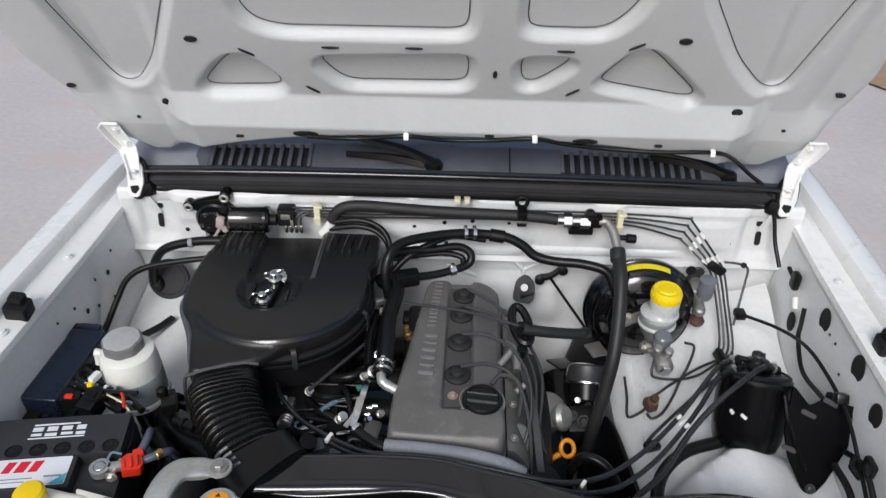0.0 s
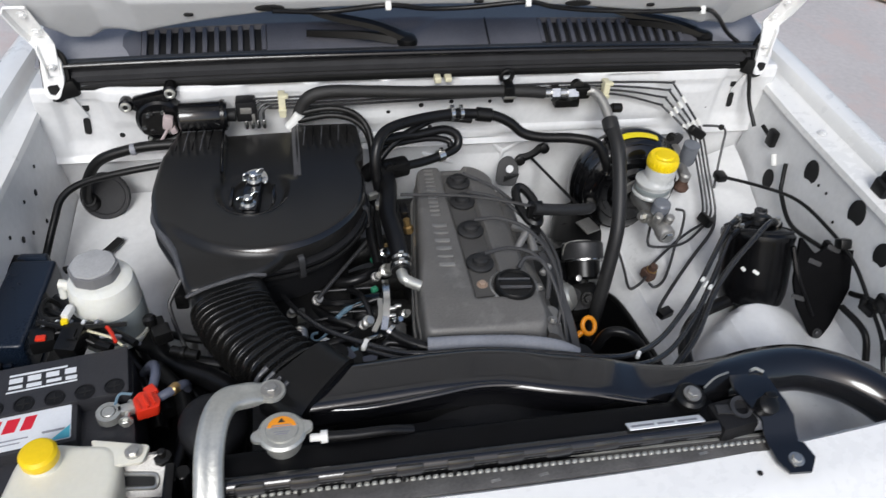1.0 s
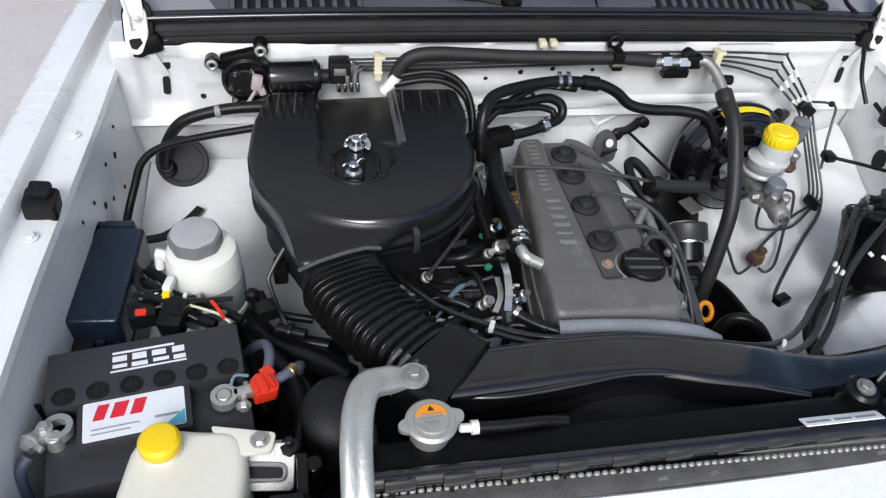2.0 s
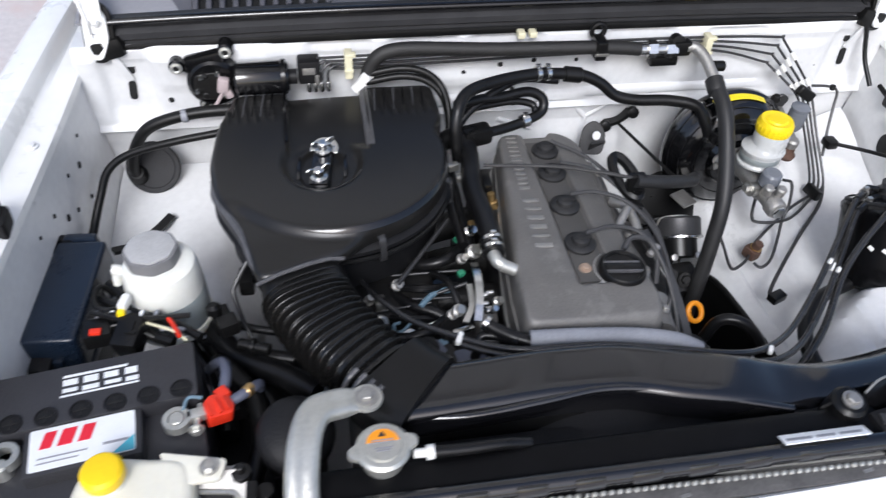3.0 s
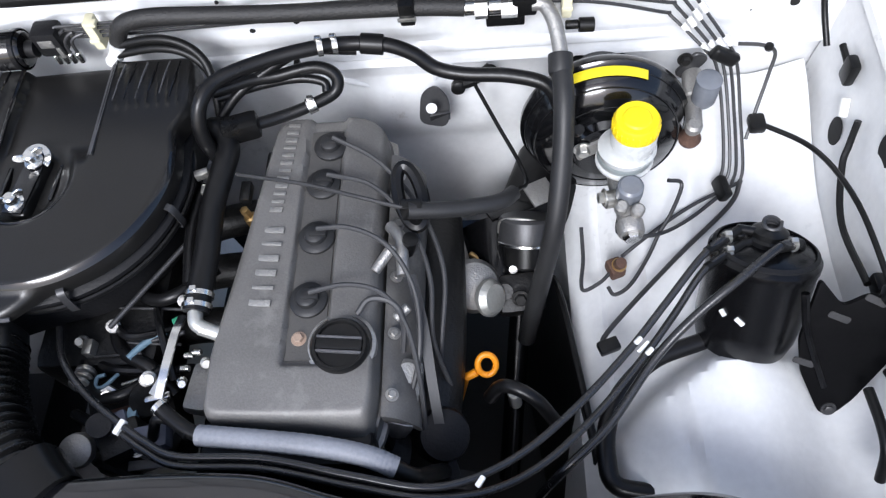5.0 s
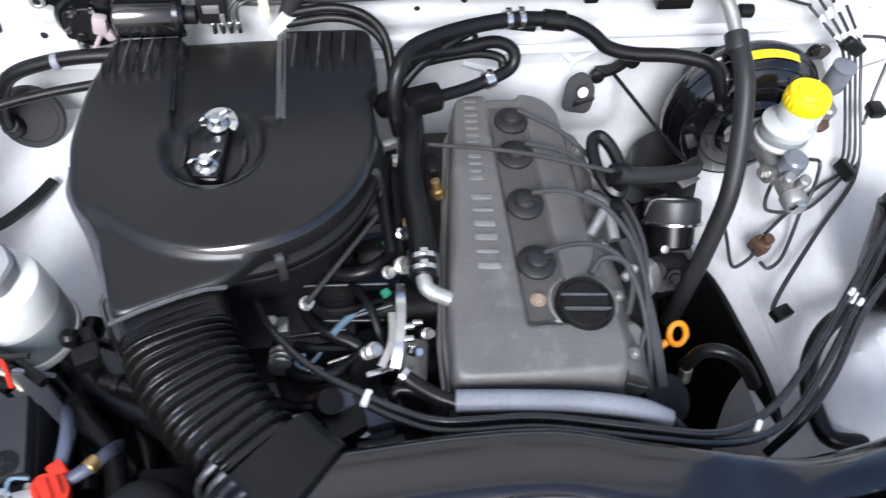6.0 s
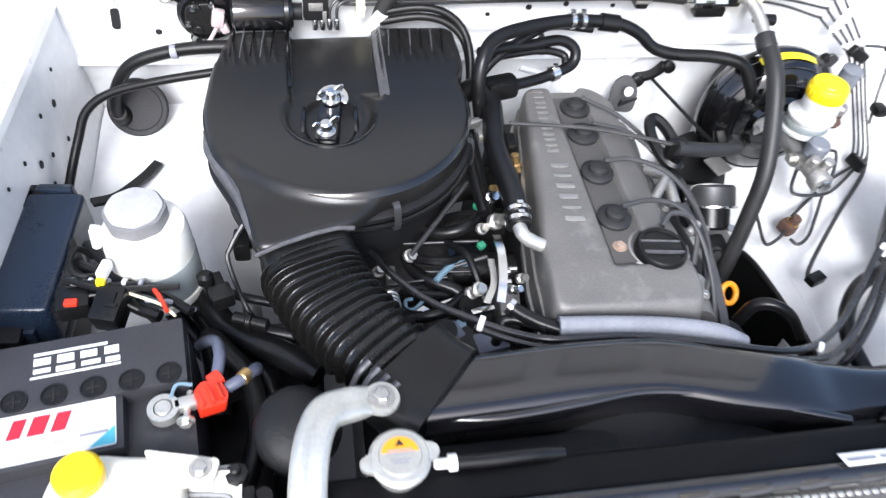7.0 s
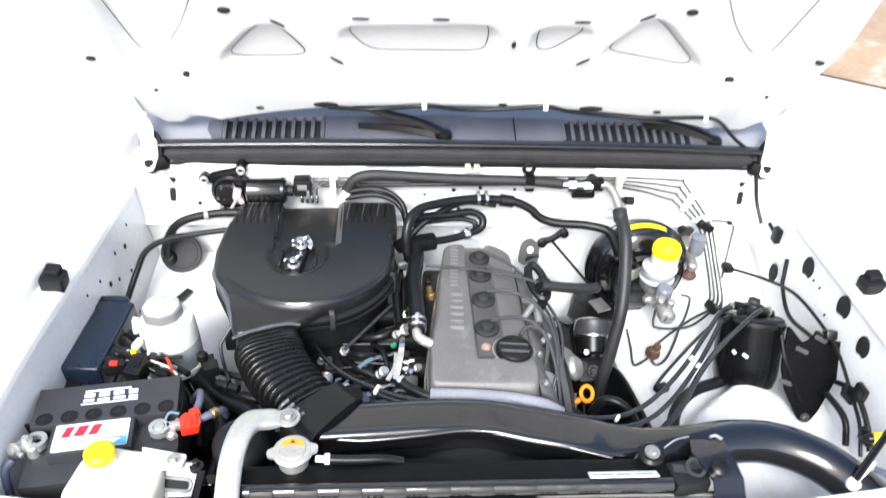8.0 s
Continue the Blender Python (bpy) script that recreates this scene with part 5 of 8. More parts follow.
for i in range(6):
    x = -0.712 + i * 0.036
    c = part("cell_plug", lathe([(0, 0), (0.0125, 0), (0.0125, 0.0012), (0.0108, 0.0016), (0.0105, 0.0006), (0, 0.0006)], (x, 0.641, 1.1172), (0, 0, 1), 24), PLASTIC_DULL, case)
    part("plug_slot", joined(box((x, 0.641, 1.1181), (0.014, 0.0022, 0.0012), 0), box((x, 0.641, 1.1183), (0.0022, 0.014, 0.0012), 0)), DARK, c)
for x, y, w, h in ((-0.625, 0.692, 0.070, 0.003), (-0.652, 0.683, 0.016, 0.008), (-0.630, 0.683, 0.016, 0.009), (-0.608, 0.683, 0.016, 0.008), (-0.586, 0.683, 0.014, 0.009), (-0.652, 0.672, 0.016, 0.005), (-0.630, 0.671, 0.018, 0.006), (-0.606, 0.672, 0.018, 0.005), (-0.585, 0.671, 0.014, 0.006), (-0.62, 0.6645, 0.085, 0.0022)):
    part("printed_bar", box((x, y, 1.1175), (w, h, 0.0007), 0), PAPER, case)
lab = part("label", prism(rounded([(-0.054, -0.026), (0.054, -0.026), (0.054, 0.026), (-0.054, 0.026)], 0.003), 0, 0.0008, 0, 1, pose(-0.638, 0.602, 1.1133)), PAPER, bat, "white battery label with red and cyan print")
for x, w in ((-0.042, 0.012), (-0.024, 0.015), (-0.003, 0.013)):
    part("printed_bar", prism([(x - 0.002, 0.000), (x - 0.002 + w, 0.000), (x + 0.004 + w, 0.020), (x + 0.004, 0.020)], 0.0009, 0.0015, 0, 1, pose(-0.638, 0.602, 1.1133)), INK_RED, lab)
for x, y, w, h in ((-0.02, -0.012, 0.05, 0.0016), (-0.025, -0.018, 0.042, 0.0014), (0.034, -0.01, 0.026, 0.003)):
    part("printed_bar", box((-0.638 + x, 0.602 + y, 1.1144), (w, h, 0.0007), 0), INK_GREY, lab)
part("printed_corner", prism([(0.030, -0.025), (0.053, -0.025), (0.053, -0.006)], 0.0009, 0.0014, 0, 1, pose(-0.638, 0.602, 1.1133)), INK_BLUE, lab)
for x, y in ((-0.722, 0.596), (-0.541, 0.607)):
    part("terminal_post", lathe([(0, 0), (0.010, 0), (0.0085, 0.018), (0.0075, 0.019), (0, 0.019)], (x, y, 1.092), (0, 0, 1), 20), BRACKET_MAT, bat)
cl1 = thing("battery_clamp", "grey lead terminal clamp with red cover on the battery cable", "cable clamp", (-0.538, 0.572, 1.10))
part("ring", lathe([(0.0095, 0), (0.0155, 0), (0.0155, 0.012), (0.0095, 0.012), (0.0095, 0)], (-0.528, 0.602, 1.098), (0, 0, 1), 28), BRACKET_MAT, cl1)
part("jaw", joined(box((-0.508, 0.607, 1.104), (0.024, 0.014, 0.012), 0.003, (0, 0, 12)), rod((-0.506, 0.588, 1.104), (-0.504, 0.622, 1.104), 0.0035), bolt_bm((-0.506, 0.588, 1.104), (0.1, -1, 0), 0.006, 0.006)), BRACKET_MAT, cl1)
part("red_cover", joined(prism(rounded([(-0.016, -0.013), (0.011, -0.015), (0.016, -0.006), (0.014, 0.013), (-0.005, 0.017), (-0.015, 0.010)], 0.003), -0.010, 0.010, 0.002, 2, pose(-0.483, 0.612, 1.103, 6, 8, 24)), box((-0.479, 0.630, 1.106), (0.015, 0.016, 0.015), 0.003, (0, 0, 36)), box((-0.492, 0.606, 1.1135), (0.005, 0.020, 0.005), 0.0015, (0, 6, 24)), box((-0.482, 0.610, 1.1145), (0.0035, 0.022, 0.004), 0.001, (0, 8, 24)), box((-0.474, 0.613, 1.1145), (0.0035, 0.020, 0.004), 0.001, (0, 8, 24))), RED, cl1, "bright red plastic terminal cover")
part("cable", tube([(-0.478, 0.636, 1.106), (-0.476, 0.660, 1.108), (-0.482, 0.684, 1.098), (-0.496, 0.705, 1.070), (-0.51, 0.72, 1.04)], 0.0065), SLATE, cl1)
part("cable_two", tube([(-0.470, 0.622, 1.102), (-0.452, 0.632, 1.104), (-0.440, 0.650, 1.092), (-0.442, 0.668, 1.06)], 0.0065), SLATE, cl1)
part("lug", rod((-0.454, 0.630, 1.104), (-0.447, 0.640, 1.101), 0.0078), BRASS, cl1)
part("wire", tube([(-0.522, 0.612, 1.108), (-0.515, 0.622, 1.118), (-0.50, 0.622, 1.116)], 0.002, 6), TEAL, cl1)
cl2 = thing("earth_clamp", "grey lead earth clamp on the battery post", "cable clamp", (-0.706, 0.566, 1.10))
part("ring", lathe([(0.0095, 0), (0.0165, 0), (0.0165, 0.012), (0.0095, 0.012), (0.0095, 0)], (-0.704, 0.578, 1.100), (0, 0, 1), 28), BRACKET_MAT, cl2)
part("jaw", joined(box((-0.722, 0.568, 1.106), (0.030, 0.018, 0.014), 0.003, (0, 0, 35)), bolt_bm((-0.728, 0.560, 1.112), (-0.3, -1, 0.3), 0.007, 0.008), bolt_bm((-0.716, 0.575, 1.113), (0, 0, 1), 0.006, 0.008), rod((-0.735, 0.567, 1.106), (-0.715, 0.552, 1.106), 0.004)), BRACKET_MAT, cl2)
part("cable", tube([(-0.728, 0.548, 1.104), (-0.738, 0.535, 1.09), (-0.735, 0.52, 1.05)], 0.007), SLATE, cl2)
bat.rotation_euler, bat.location = (0, 0, radians(8)), (-0.608, 0.604, 0.93)
tray = single("battery_tray", joined(box((-0.62, 0.62, 0.915), (0.24, 0.19, 0.012), 0.003), box((-0.62, 0.62, 0.86), (0.10, 0.1, 0.1), 0.004)), PAINTED_BLACK, "black steel battery tray", "tray")
hold = single("battery_hold_down", strip([(-0.742, 0.618, 1.04), (-0.742, 0.618, 1.10)], 0.02, 0.003), PAINTED_BLACK, "black battery hold-down strap", "strap")

# ---- washer tank ----
wt = thing("washer_tank", "cream plastic washer fluid tank with yellow cap", "fluid tank", (-0.57, 0.49, 0.95))
WT = rounded([(-0.634, 0.462), (-0.60, 0.448), (-0.505, 0.448), (-0.497, 0.50), (-0.505, 0.545), (-0.592, 0.553), (-0.620, 0.540)], 0.02, 4)
part("tank", form(WT, (-0.565, 0.497), lambda x, y: 1.124 + 0.006 * math.exp(-((x + 0.585) / 0.03) ** 2), 0.95, 0.014, 20, 100), TANK_MAT, wt)
part("mounting_tab", prism(rounded([(-0.54, 0.553), (-0.468, 0.536), (-0.474, 0.512), (-0.52, 0.512)], 0.006), 1.116, 1.122, 0.002, 2), TANK_MAT, wt)
part("filler_neck", lathe([(0, 0), (0.02, 0), (0.019, 0.02), (0, 0.02)], (-0.585, 0.522, 1.124), segs=28), TANK_MAT, wt)
part("filler_cap", lathe([(0, 0), (0.0195, 0), (0.0215, 0.003), (0.0215, 0.014), (0.018, 0.018), (0.010, 0.0195), (0, 0.02)], (-0.586, 0.522, 1.135), (0, 0, 1), 36), AMBER, wt, "round yellow filler cap")
part("tab_bolt", bolt_bm((-0.486, 0.527, 1.124), (0, 0, 1), 0.007, 0.005), STEEL, wt)

# ---- latch hardware between tank and stay ----
rel = thing("latch_mount", "bare metal slotted mount with a black foot beside the washer tank", "bracket", (-0.485, 0.47, 1.02))
part("plate", joined(prism(rounded([(-0.036, -0.026), (0.036, -0.026), (0.036, 0.026), (-0.036, 0.026)], 0.006), 0, 0.004, 0.001, 1, pose(-0.486, 0.512, 1.094, 38, 0, -6)), box((-0.486, 0.535, 1.06), (0.07, 0.004, 0.09), 0.001)), CAST, rel, "bare metal slotted plate")
MP = pose(-0.486, 0.512, 1.094, 38, 0, -6)
part("slot_rim", moved(sweep([V(*q, 0) for q in rounded([(-0.026, -0.014), (0.026, -0.014), (0.026, 0.002), (-0.026, 0.004)], 0.007, 4)], circle(0.0028, 8), True), MP @ pose(0, 0, 0.005)), STEEL, rel)
part("slot", moved(prism(rounded([(-0.026, -0.014), (0.026, -0.014), (0.026, 0.002), (-0.026, 0.004)], 0.007, 4), 0.0042, 0.0052, 0, 1), MP), DARK, rel)
part("stud", joined(rod((-0.455, 0.525, 1.05), (-0.455, 0.525, 1.122), 0.005), lathe([(0, 0), (0.011, 0), (0.011, 0.010), (0.006, 0.012), (0, 0.012)], (-0.455, 0.525, 1.10), segs=8)), IRON, rel)
part("side_post", joined(box((-0.442, 0.480, 1.09), (0.012, 0.05, 0.07), 0.003), rod((-0.43, 0.50, 1.03), (-0.43, 0.50, 1.11), 0.010)), PAINTED_BLACK, rel)
part("foot", prism(rounded([(-0.478, 0.452), (-0.441, 0.452), (-0.441, 0.416), (-0.450, 0.404), (-0.470, 0.406), (-0.480, 0.418)], 0.006), 1.131, 1.136, 0.0015, 2), PAINTED_BLACK, rel, "black painted foot")
part("foot_bolt", bolt_bm((-0.461, 0.418, 1.1365), (0, -0.1, 1), 0.0085, 0.006), STEEL, rel)
horn = thing("resonator", "round dull black plastic canister by the stay", "canister", (-0.402, 0.585, 1.05))
part("body", lathe([(0, 0), (0.034, 0), (0.042, 0.010), (0.042, 0.046), (0, 0.046)], (-0.402, 0.585, 1.05), (0.1, -0.3, 1), 36), PLASTIC_DULL, horn)
part("cover", lathe([(0.030, 0.044), (0.0445, 0.044), (0.0445, 0.054), (0.041, 0.059), (0.032, 0.066), (0.012, 0.0695), (0, 0.070)], (-0.402, 0.585, 1.05), (0.1, -0.3, 1), 36), PLASTIC_DULL, horn)

# ---- relay box ----
rb = thing("fuse_box", "blue-black plastic relay box on the inner fender", "relay box", (-0.684, 0.826, 0.99))
part("lid", prism(rounded([(-0.034, -0.091), (0.034, -0.091), (0.034, 0.091), (-0.034, 0.091)], 0.008, 3), 1.030, 1.096, 0.007, 3, pose(-0.692, 0.836, 0, 0, 0, -4)), BLUEBLACK, rb)
part("lid_skirt", prism(rounded([(-0.036, -0.094), (0.036, -0.094), (0.036, 0.094), (-0.036, 0.094)], 0.008, 3), 1.018, 1.031, 0.003, 2, pose(-0.692, 0.836, 0, 0, 0, -4)), BLUEBLACK, rb)
part("base", box((-0.690, 0.836, 0.993), (0.064, 0.180, 0.056), 0.005, (0, 0, -4)), PLASTIC, rb)
part("latch", box((-0.699, 0.7435, 1.045), (0.022, 0.008, 0.030), 0.003, (0, 0, -4)), BLUEBLACK, rb)
part("hinge_tab", prism(rounded([(-0.026, 0), (0.026, 0), (0.021, 0.020), (-0.021, 0.020)], 0.004), -0.006, 0.006, 0.002, 2, pose(-0.690, 0.932, 1.078, 78, 0, -4)), BLUEBLACK, rb)
for y, z, h in ((0.745, 1.03, 0.07), (0.925, 1.065, 0.06)):
    part("bracket", joined(box((-0.718, y, z), (0.018, 0.040, h), 0.005), box((-0.712, y - 0.004, z + h * 0.4), (0.024, 0.032, 0.012), 0.004)), PLASTIC_DULL, rb)

# ---- power steering reservoir ----
ps = thing("fluid_reservoir", "milky plastic fluid reservoir with a grey screw cap", "reservoir", (-0.565, 0.812, 1.02))
RX, RY = -0.561, 0.818
part("body", lathe([(0.0495, 1.092), (0.0490, 1.118), (0.0475, 1.136), (0.0445, 1.145), (0.038, 1.149), (0.032, 1.150), (0, 1.150)], (RX, RY, 0), segs=44), RESERVOIR, ps)
part("fluid_level", lathe([(0, 1.046), (0.046, 1.046), (0.0512, 1.052), (0.0510, 1.068), (0.0502, 1.100), (0.0488, 1.102)], (RX, RY, 0), segs=44), FLUID_BAND, ps, "dark fluid seen through the milky wall")
part("base_rim", lathe([(0.0535, 1.040), (0.0550, 1.045), (0.0535, 1.051), (0.050, 1.051), (0.050, 1.040), (0.0535, 1.040)], (RX, RY, 0), segs=44), RESERVOIR, ps)
CAPX, CAPY = RX - 0.006, RY + 0.005
cap_ = part("screw_cap", prism(rounded([(0.0360 * math.cos(math.pi * k / 4 + 0.1), 0.0360 * math.sin(math.pi * k / 4 + 0.1)) for k in range(8)], 0.006, 2), 1.149, 1.168, 0.003, 2, pose(CAPX, CAPY, 0)), CAP_GREY, ps, "grey eight-sided screw cap")
part("cap_top", prism(rounded([(0.0325 * math.cos(math.pi * k / 4 + 0.1), 0.0325 * math.sin(math.pi * k / 4 + 0.1)) for k in range(8)], 0.006, 2), 1.167, 1.1705, 0.0012, 2, pose(CAPX, CAPY, 0)), CAP_TOP, cap_, "top face coloured paler, as lit")
part("spout", joined(tube([(RX - 0.040, RY + 0.002, 1.124), (RX - 0.052, RY + 0.004, 1.134), (RX - 0.060, RY + 0.004, 1.136)], 0.0075), rod((RX - 0.056, RY + 0.004, 1.137), (RX - 0.057, RY + 0.000, 1.112), 0.0058)), RESERVOIR, ps)
part("hose", tube([(RX + 0.01, RY - 0.03, 1.03), (RX + 0.03, RY - 0.05, 1.00), (RX + 0.07, RY - 0.09, 0.97)], 0.012), HOSE, ps)

# ---- brakes ----
br = thing("brake_booster", "glossy black brake booster drum on the firewall", "brake booster", (0.385, 1.2, 1.0))
BX, BZ = 0.387, 1.035
part("drum", lathe([(0, -0.05), (0.060, -0.05), (0.066, -0.01), (0.085, 0), (0.102, 0.010), (0.112, 0.022), (0.116, 0.030), (0.116, 0.038), (0.1105, 0.042), (0.105, 0.058), (0.094, 0.072), (0.070, 0.080), (0.052, 0.082), (0.046, 0.092), (0, 0.094)], (BX, 1.152, BZ), (0, -1, 0.10), 64), BOOSTER_BLACK, br)
for r, d in ((0.1092, 0.0470), (0.098, 0.0690), (0.072, 0.0795)):
    part("pressed_ring", moved(sweep([V(r * math.cos(2 * math.pi * i / 48), r * math.sin(2 * math.pi * i / 48), d) for i in range(48)], circle(0.0013, 8), True), axis_matrix((BX, 1.152, BZ), (0, -1, 0.10))), BOOSTER_BLACK, br)
part("yellow_label", moved(sheet(lambda u, v: V((0.1118 - 0.004 * v) * math.sin(radians(-26 + 52 * u)), (0.1118 - 0.004 * v) * math.cos(radians(-26 + 52 * u)), 0.044 + 0.013 * v), 20, 3, (0, 0, 0.0008)), axis_matrix((BX, 1.152, BZ), (0, -1, 0.10))), LABEL_YELLOW, br, "curved yellow caution label")
part("check_valve", joined(rod((0.335, 1.085, 1.090), (0.335, 1.062, 1.094), 0.009), tube([(0.335, 1.07, 1.092), (0.342, 1.058, 1.097), (0.344, 1.05, 1.112)], 0.007)), RUBBER, br)
mc = thing("brake_master_cylinder", "cast metal master cylinder with reservoir and yellow cap", "master cylinder", (0.40, 1.0, 1.0))
MX, MY, MZ = 0.001, 0.004, 0.003
MAX = V(0.05, -1, -0.03)
part("cylinder", lathe([(0, 0), (0.026, 0), (0.026, 0.012), (0.0205, 0.016), (0.0205, 0.07), (0.0185, 0.074), (0.0185, 0.135), (0.0150, 0.139), (0.0150, 0.162), (0.0175, 0.165), (0.0175, 0.180), (0.0150, 0.184), (0, 0.184)], (0.396 + MX, 1.112 + MY, 1.040 + MZ), MAX, 32), CAST, mc)
part("end_plug", lathe([(0, 0), (0.0125, 0), (0.0125, 0.006), (0.010, 0.008), (0, 0.008)], V(0.396 + MX, 1.112 + MY, 1.040 + MZ) + MAX.normalized() * 0.183, MAX, 6), BRIGHT, mc, "bright hexagon end plug")
part("flange", prism(rounded([(-0.046, -0.013), (0, -0.028), (0.046, -0.013), (0.046, 0.013), (0, 0.028), (-0.046, 0.013)], 0.010), 0, 0.010, 0.002, 2, axis_matrix((0.388 + MX, 1.066 + MY, 1.048 + MZ), (0.06, -1, -0.06)) @ pose(0, 0, 0, 0, 0, 12)), CAST, mc)
for k in (-1, 1):
    part("flange_nut", bolt_bm((0.388 + MX + k * 0.036, 1.056 + MY, 1.047 + MZ - k * 0.006), (0.06, -1, -0.06), 0.009, 0.010), STEEL, mc)
part("outlet", lathe([(0, 0), (0.015, 0), (0.015, 0.025), (0.012, 0.028), (0, 0.028)], (0.402 + MX, 1.035 + MY, 1.042 + MZ), (0.9, 0, 0.2), 18), STEEL, mc)
part("outlet", joined(lathe([(0, 0), (0.012, 0), (0.012, 0.03), (0, 0.032)], (0.404 + MX, 0.985 + MY, 1.040 + MZ), (-0.9, -0.2, 0.1), 18), bolt_bm((0.374 + MX, 0.982 + MY, 1.044 + MZ), (-1, -0.1, 0.1), 0.008, 0.008)), STEEL, mc)
part("reservoir_neck", lathe([(0, 0), (0.016, 0), (0.018, 0.012), (0, 0.012)], (0.406 + MX, 1.020 + MY, 1.056 + MZ), segs=24), CLEAR_GREY, mc)
part("reservoir", loft([[V(0.406 + MX + r * rx * math.cos(2 * math.pi * i / 36) + ox, 1.022 + MY + r * math.sin(2 * math.pi * i / 36), z + MZ) for i in range(36)] for r, rx, ox, z in ((0.016, 1.0, 0.0, 1.064), (0.029, 1.04, -0.003, 1.067), (0.0335, 1.10, -0.005, 1.070), (0.0340, 1.10, -0.005, 1.074), (0.0318, 1.08, -0.005, 1.077), (0.0322, 1.08, -0.005, 1.094), (0.0345, 1.08, -0.004, 1.096), (0.0345, 1.08, -0.004, 1.100), (0.0300, 1.03, -0.001, 1.104), (0.0285, 1.0, 0.002, 1.110), (0.0285, 1.0, 0.002, 1.130), (0.026, 1.0, 0.002, 1.134))]), RES_GREY, mc, "milky brake fluid reservoir")
part("fluid_level", loft([[V(0.401 + MX + 1.10 * r * math.cos(2 * math.pi * i / 36), 1.022 + MY + r * math.sin(2 * math.pi * i / 36), z + MZ) for i in range(36)] for r, z in ((0.0312, 1.0785), (0.0322, 1.080), (0.0324, 1.089), (0.0318, 1.0905))], capped=False), FLUID_BAND, mc)
part("filler_cap", lathe([(0, 1.130), (0.0280, 1.130), (0.0292, 1.133), (0.0287, 1.150), (0.0260, 1.1545), (0.018, 1.1535), (0.016, 1.156), (0, 1.157)], (0.408 + MX, 1.024 + MY, MZ), segs=40), YELLOW, mc, "ribbed yellow reservoir cap")
for k in range(24):
    a = 2 * math.pi * k / 24
    part("cap_rib", box((0.408 + MX + 0.0287 * math.cos(a), 1.024 + MY + 0.0287 * math.sin(a), 1.141 + MZ), (0.0022, 0.0032, 0.014), 0.0008, (0, 0, math.degrees(a)), 1), YELLOW, mc)
part("second_reservoir", lathe([(0, 0), (0.017, 0), (0.0175, 0.012), (0.0165, 0.022), (0.013, 0.025), (0, 0.025)], (0.404 + MX, 0.978 + MY, 1.056 + MZ), (0, -0.1, 1), 24), CLEAR_GREY, mc, "small smoky plastic chamber")
for x, y in ((0.392, 0.958), (0.412, 0.952)):
    part("valve_boss", lathe([(0, 0), (0.0085, 0), (0.0085, 0.014), (0.006, 0.017), (0, 0.017)], (x + MX, y + MY, 1.052 + MZ), (0, -0.25, 1), 16), CAST, mc)

# clutch cylinder
cc = thing("clutch_cylinder", "small metal clutch cylinder with clear reservoir", "clutch cylinder", (0.535, 1.15, 1.04))
part("cylinder", lathe([(0, 0), (0.014, 0), (0.014, 0.04), (0.011, 0.043), (0.011, 0.085), (0, 0.088)], (0.512, 1.170, 1.070), (-0.1, -1, -0.1), 22), CAST, cc)
part("reservoir", lathe([(0, 0), (0.013, 0), (0.0165, 0.008), (0.0165, 0.036), (0.015, 0.042), (0.017, 0.044), (0.017, 0.048), (0.013, 0.050), (0, 0.050)], (0.518, 1.120, 1.068), (0, -0.05, 1), 26), CLEAR_GREY, cc, "smoky clear reservoir")
part("damper", joined(lathe([(0, 0), (0.014, 0), (0.016, 0.007), (0.011, 0.014), (0.010, 0.024), (0, 0.026)], (0.502, 1.085, 1.030), (0, -0.1, 1), 22)), RUSTY, cc)
part("damper_cap", lathe([(0, 0), (0.0095, 0), (0.0115, 0.005), (0.0115, 0.014), (0.008, 0.018), (0, 0.018)], (0.502, 1.083, 1.054), (0, -0.1, 1), 20), CAST, cc, "bright metal cap")
part("link", rod((0.508, 1.112, 1.066), (0.502, 1.088, 1.060), 0.006), CAST, cc)
part("mount_flange", prism(rounded([(-0.024, -0.012), (0.024, -0.012), (0.024, 0.012), (-0.024, 0.012)], 0.010), 0, 0.006, 0.001, 1, axis_matrix((0.508, 1.174, 1.085), (0, -1, 0)) @ pose(0, 0, 0, 0, 0, 60)), PIPE_MAT, cc)
part("flange_bolt", bolt_bm((0.496, 1.166, 1.103), (0, -1, 0.1), 0.007, 0.008), IRON, cc)

# ---- evaporative canister and its bracket ----
can = thing("charcoal_canister", "black plastic vapour canister with three hoses", "canister", (0.545, 0.85, 0.96))
CAN, CAXIS = V(0.536, 0.816, 0.981), V(0.10, 0.50, 0.86).normalized()
part("shell", lathe([(0, -0.014), (0.044, -0.014), (0.055, -0.007), (0.0605, 0.012), (0.062, 0.03), (0.063, 0.108), (0.0645, 0.112), (0.0645, 0.120), (0.060, 0.125), (0.056, 0.128), (0.042, 0.130), (0.032, 0.134), (0, 0.136)], CAN, CAXIS, 44), PAINTED_BLACK, can)
part("top_rim", lathe([(0.056, 0.1255), (0.0600, 0.1245), (0.0605, 0.127), (0.056, 0.130), (0.056, 0.1255)], CAN, CAXIS, 44), PLASTIC_DULL, can)
valve = part("purge_valve", lathe([(0, 0.132), (0.024, 0.132), (0.024, 0.140), (0.021, 0.143), (0.021, 0.149), (0.015, 0.153), (0, 0.154)], CAN, CAXIS, 30), PLASTIC, can, "black round purge valve on the canister")
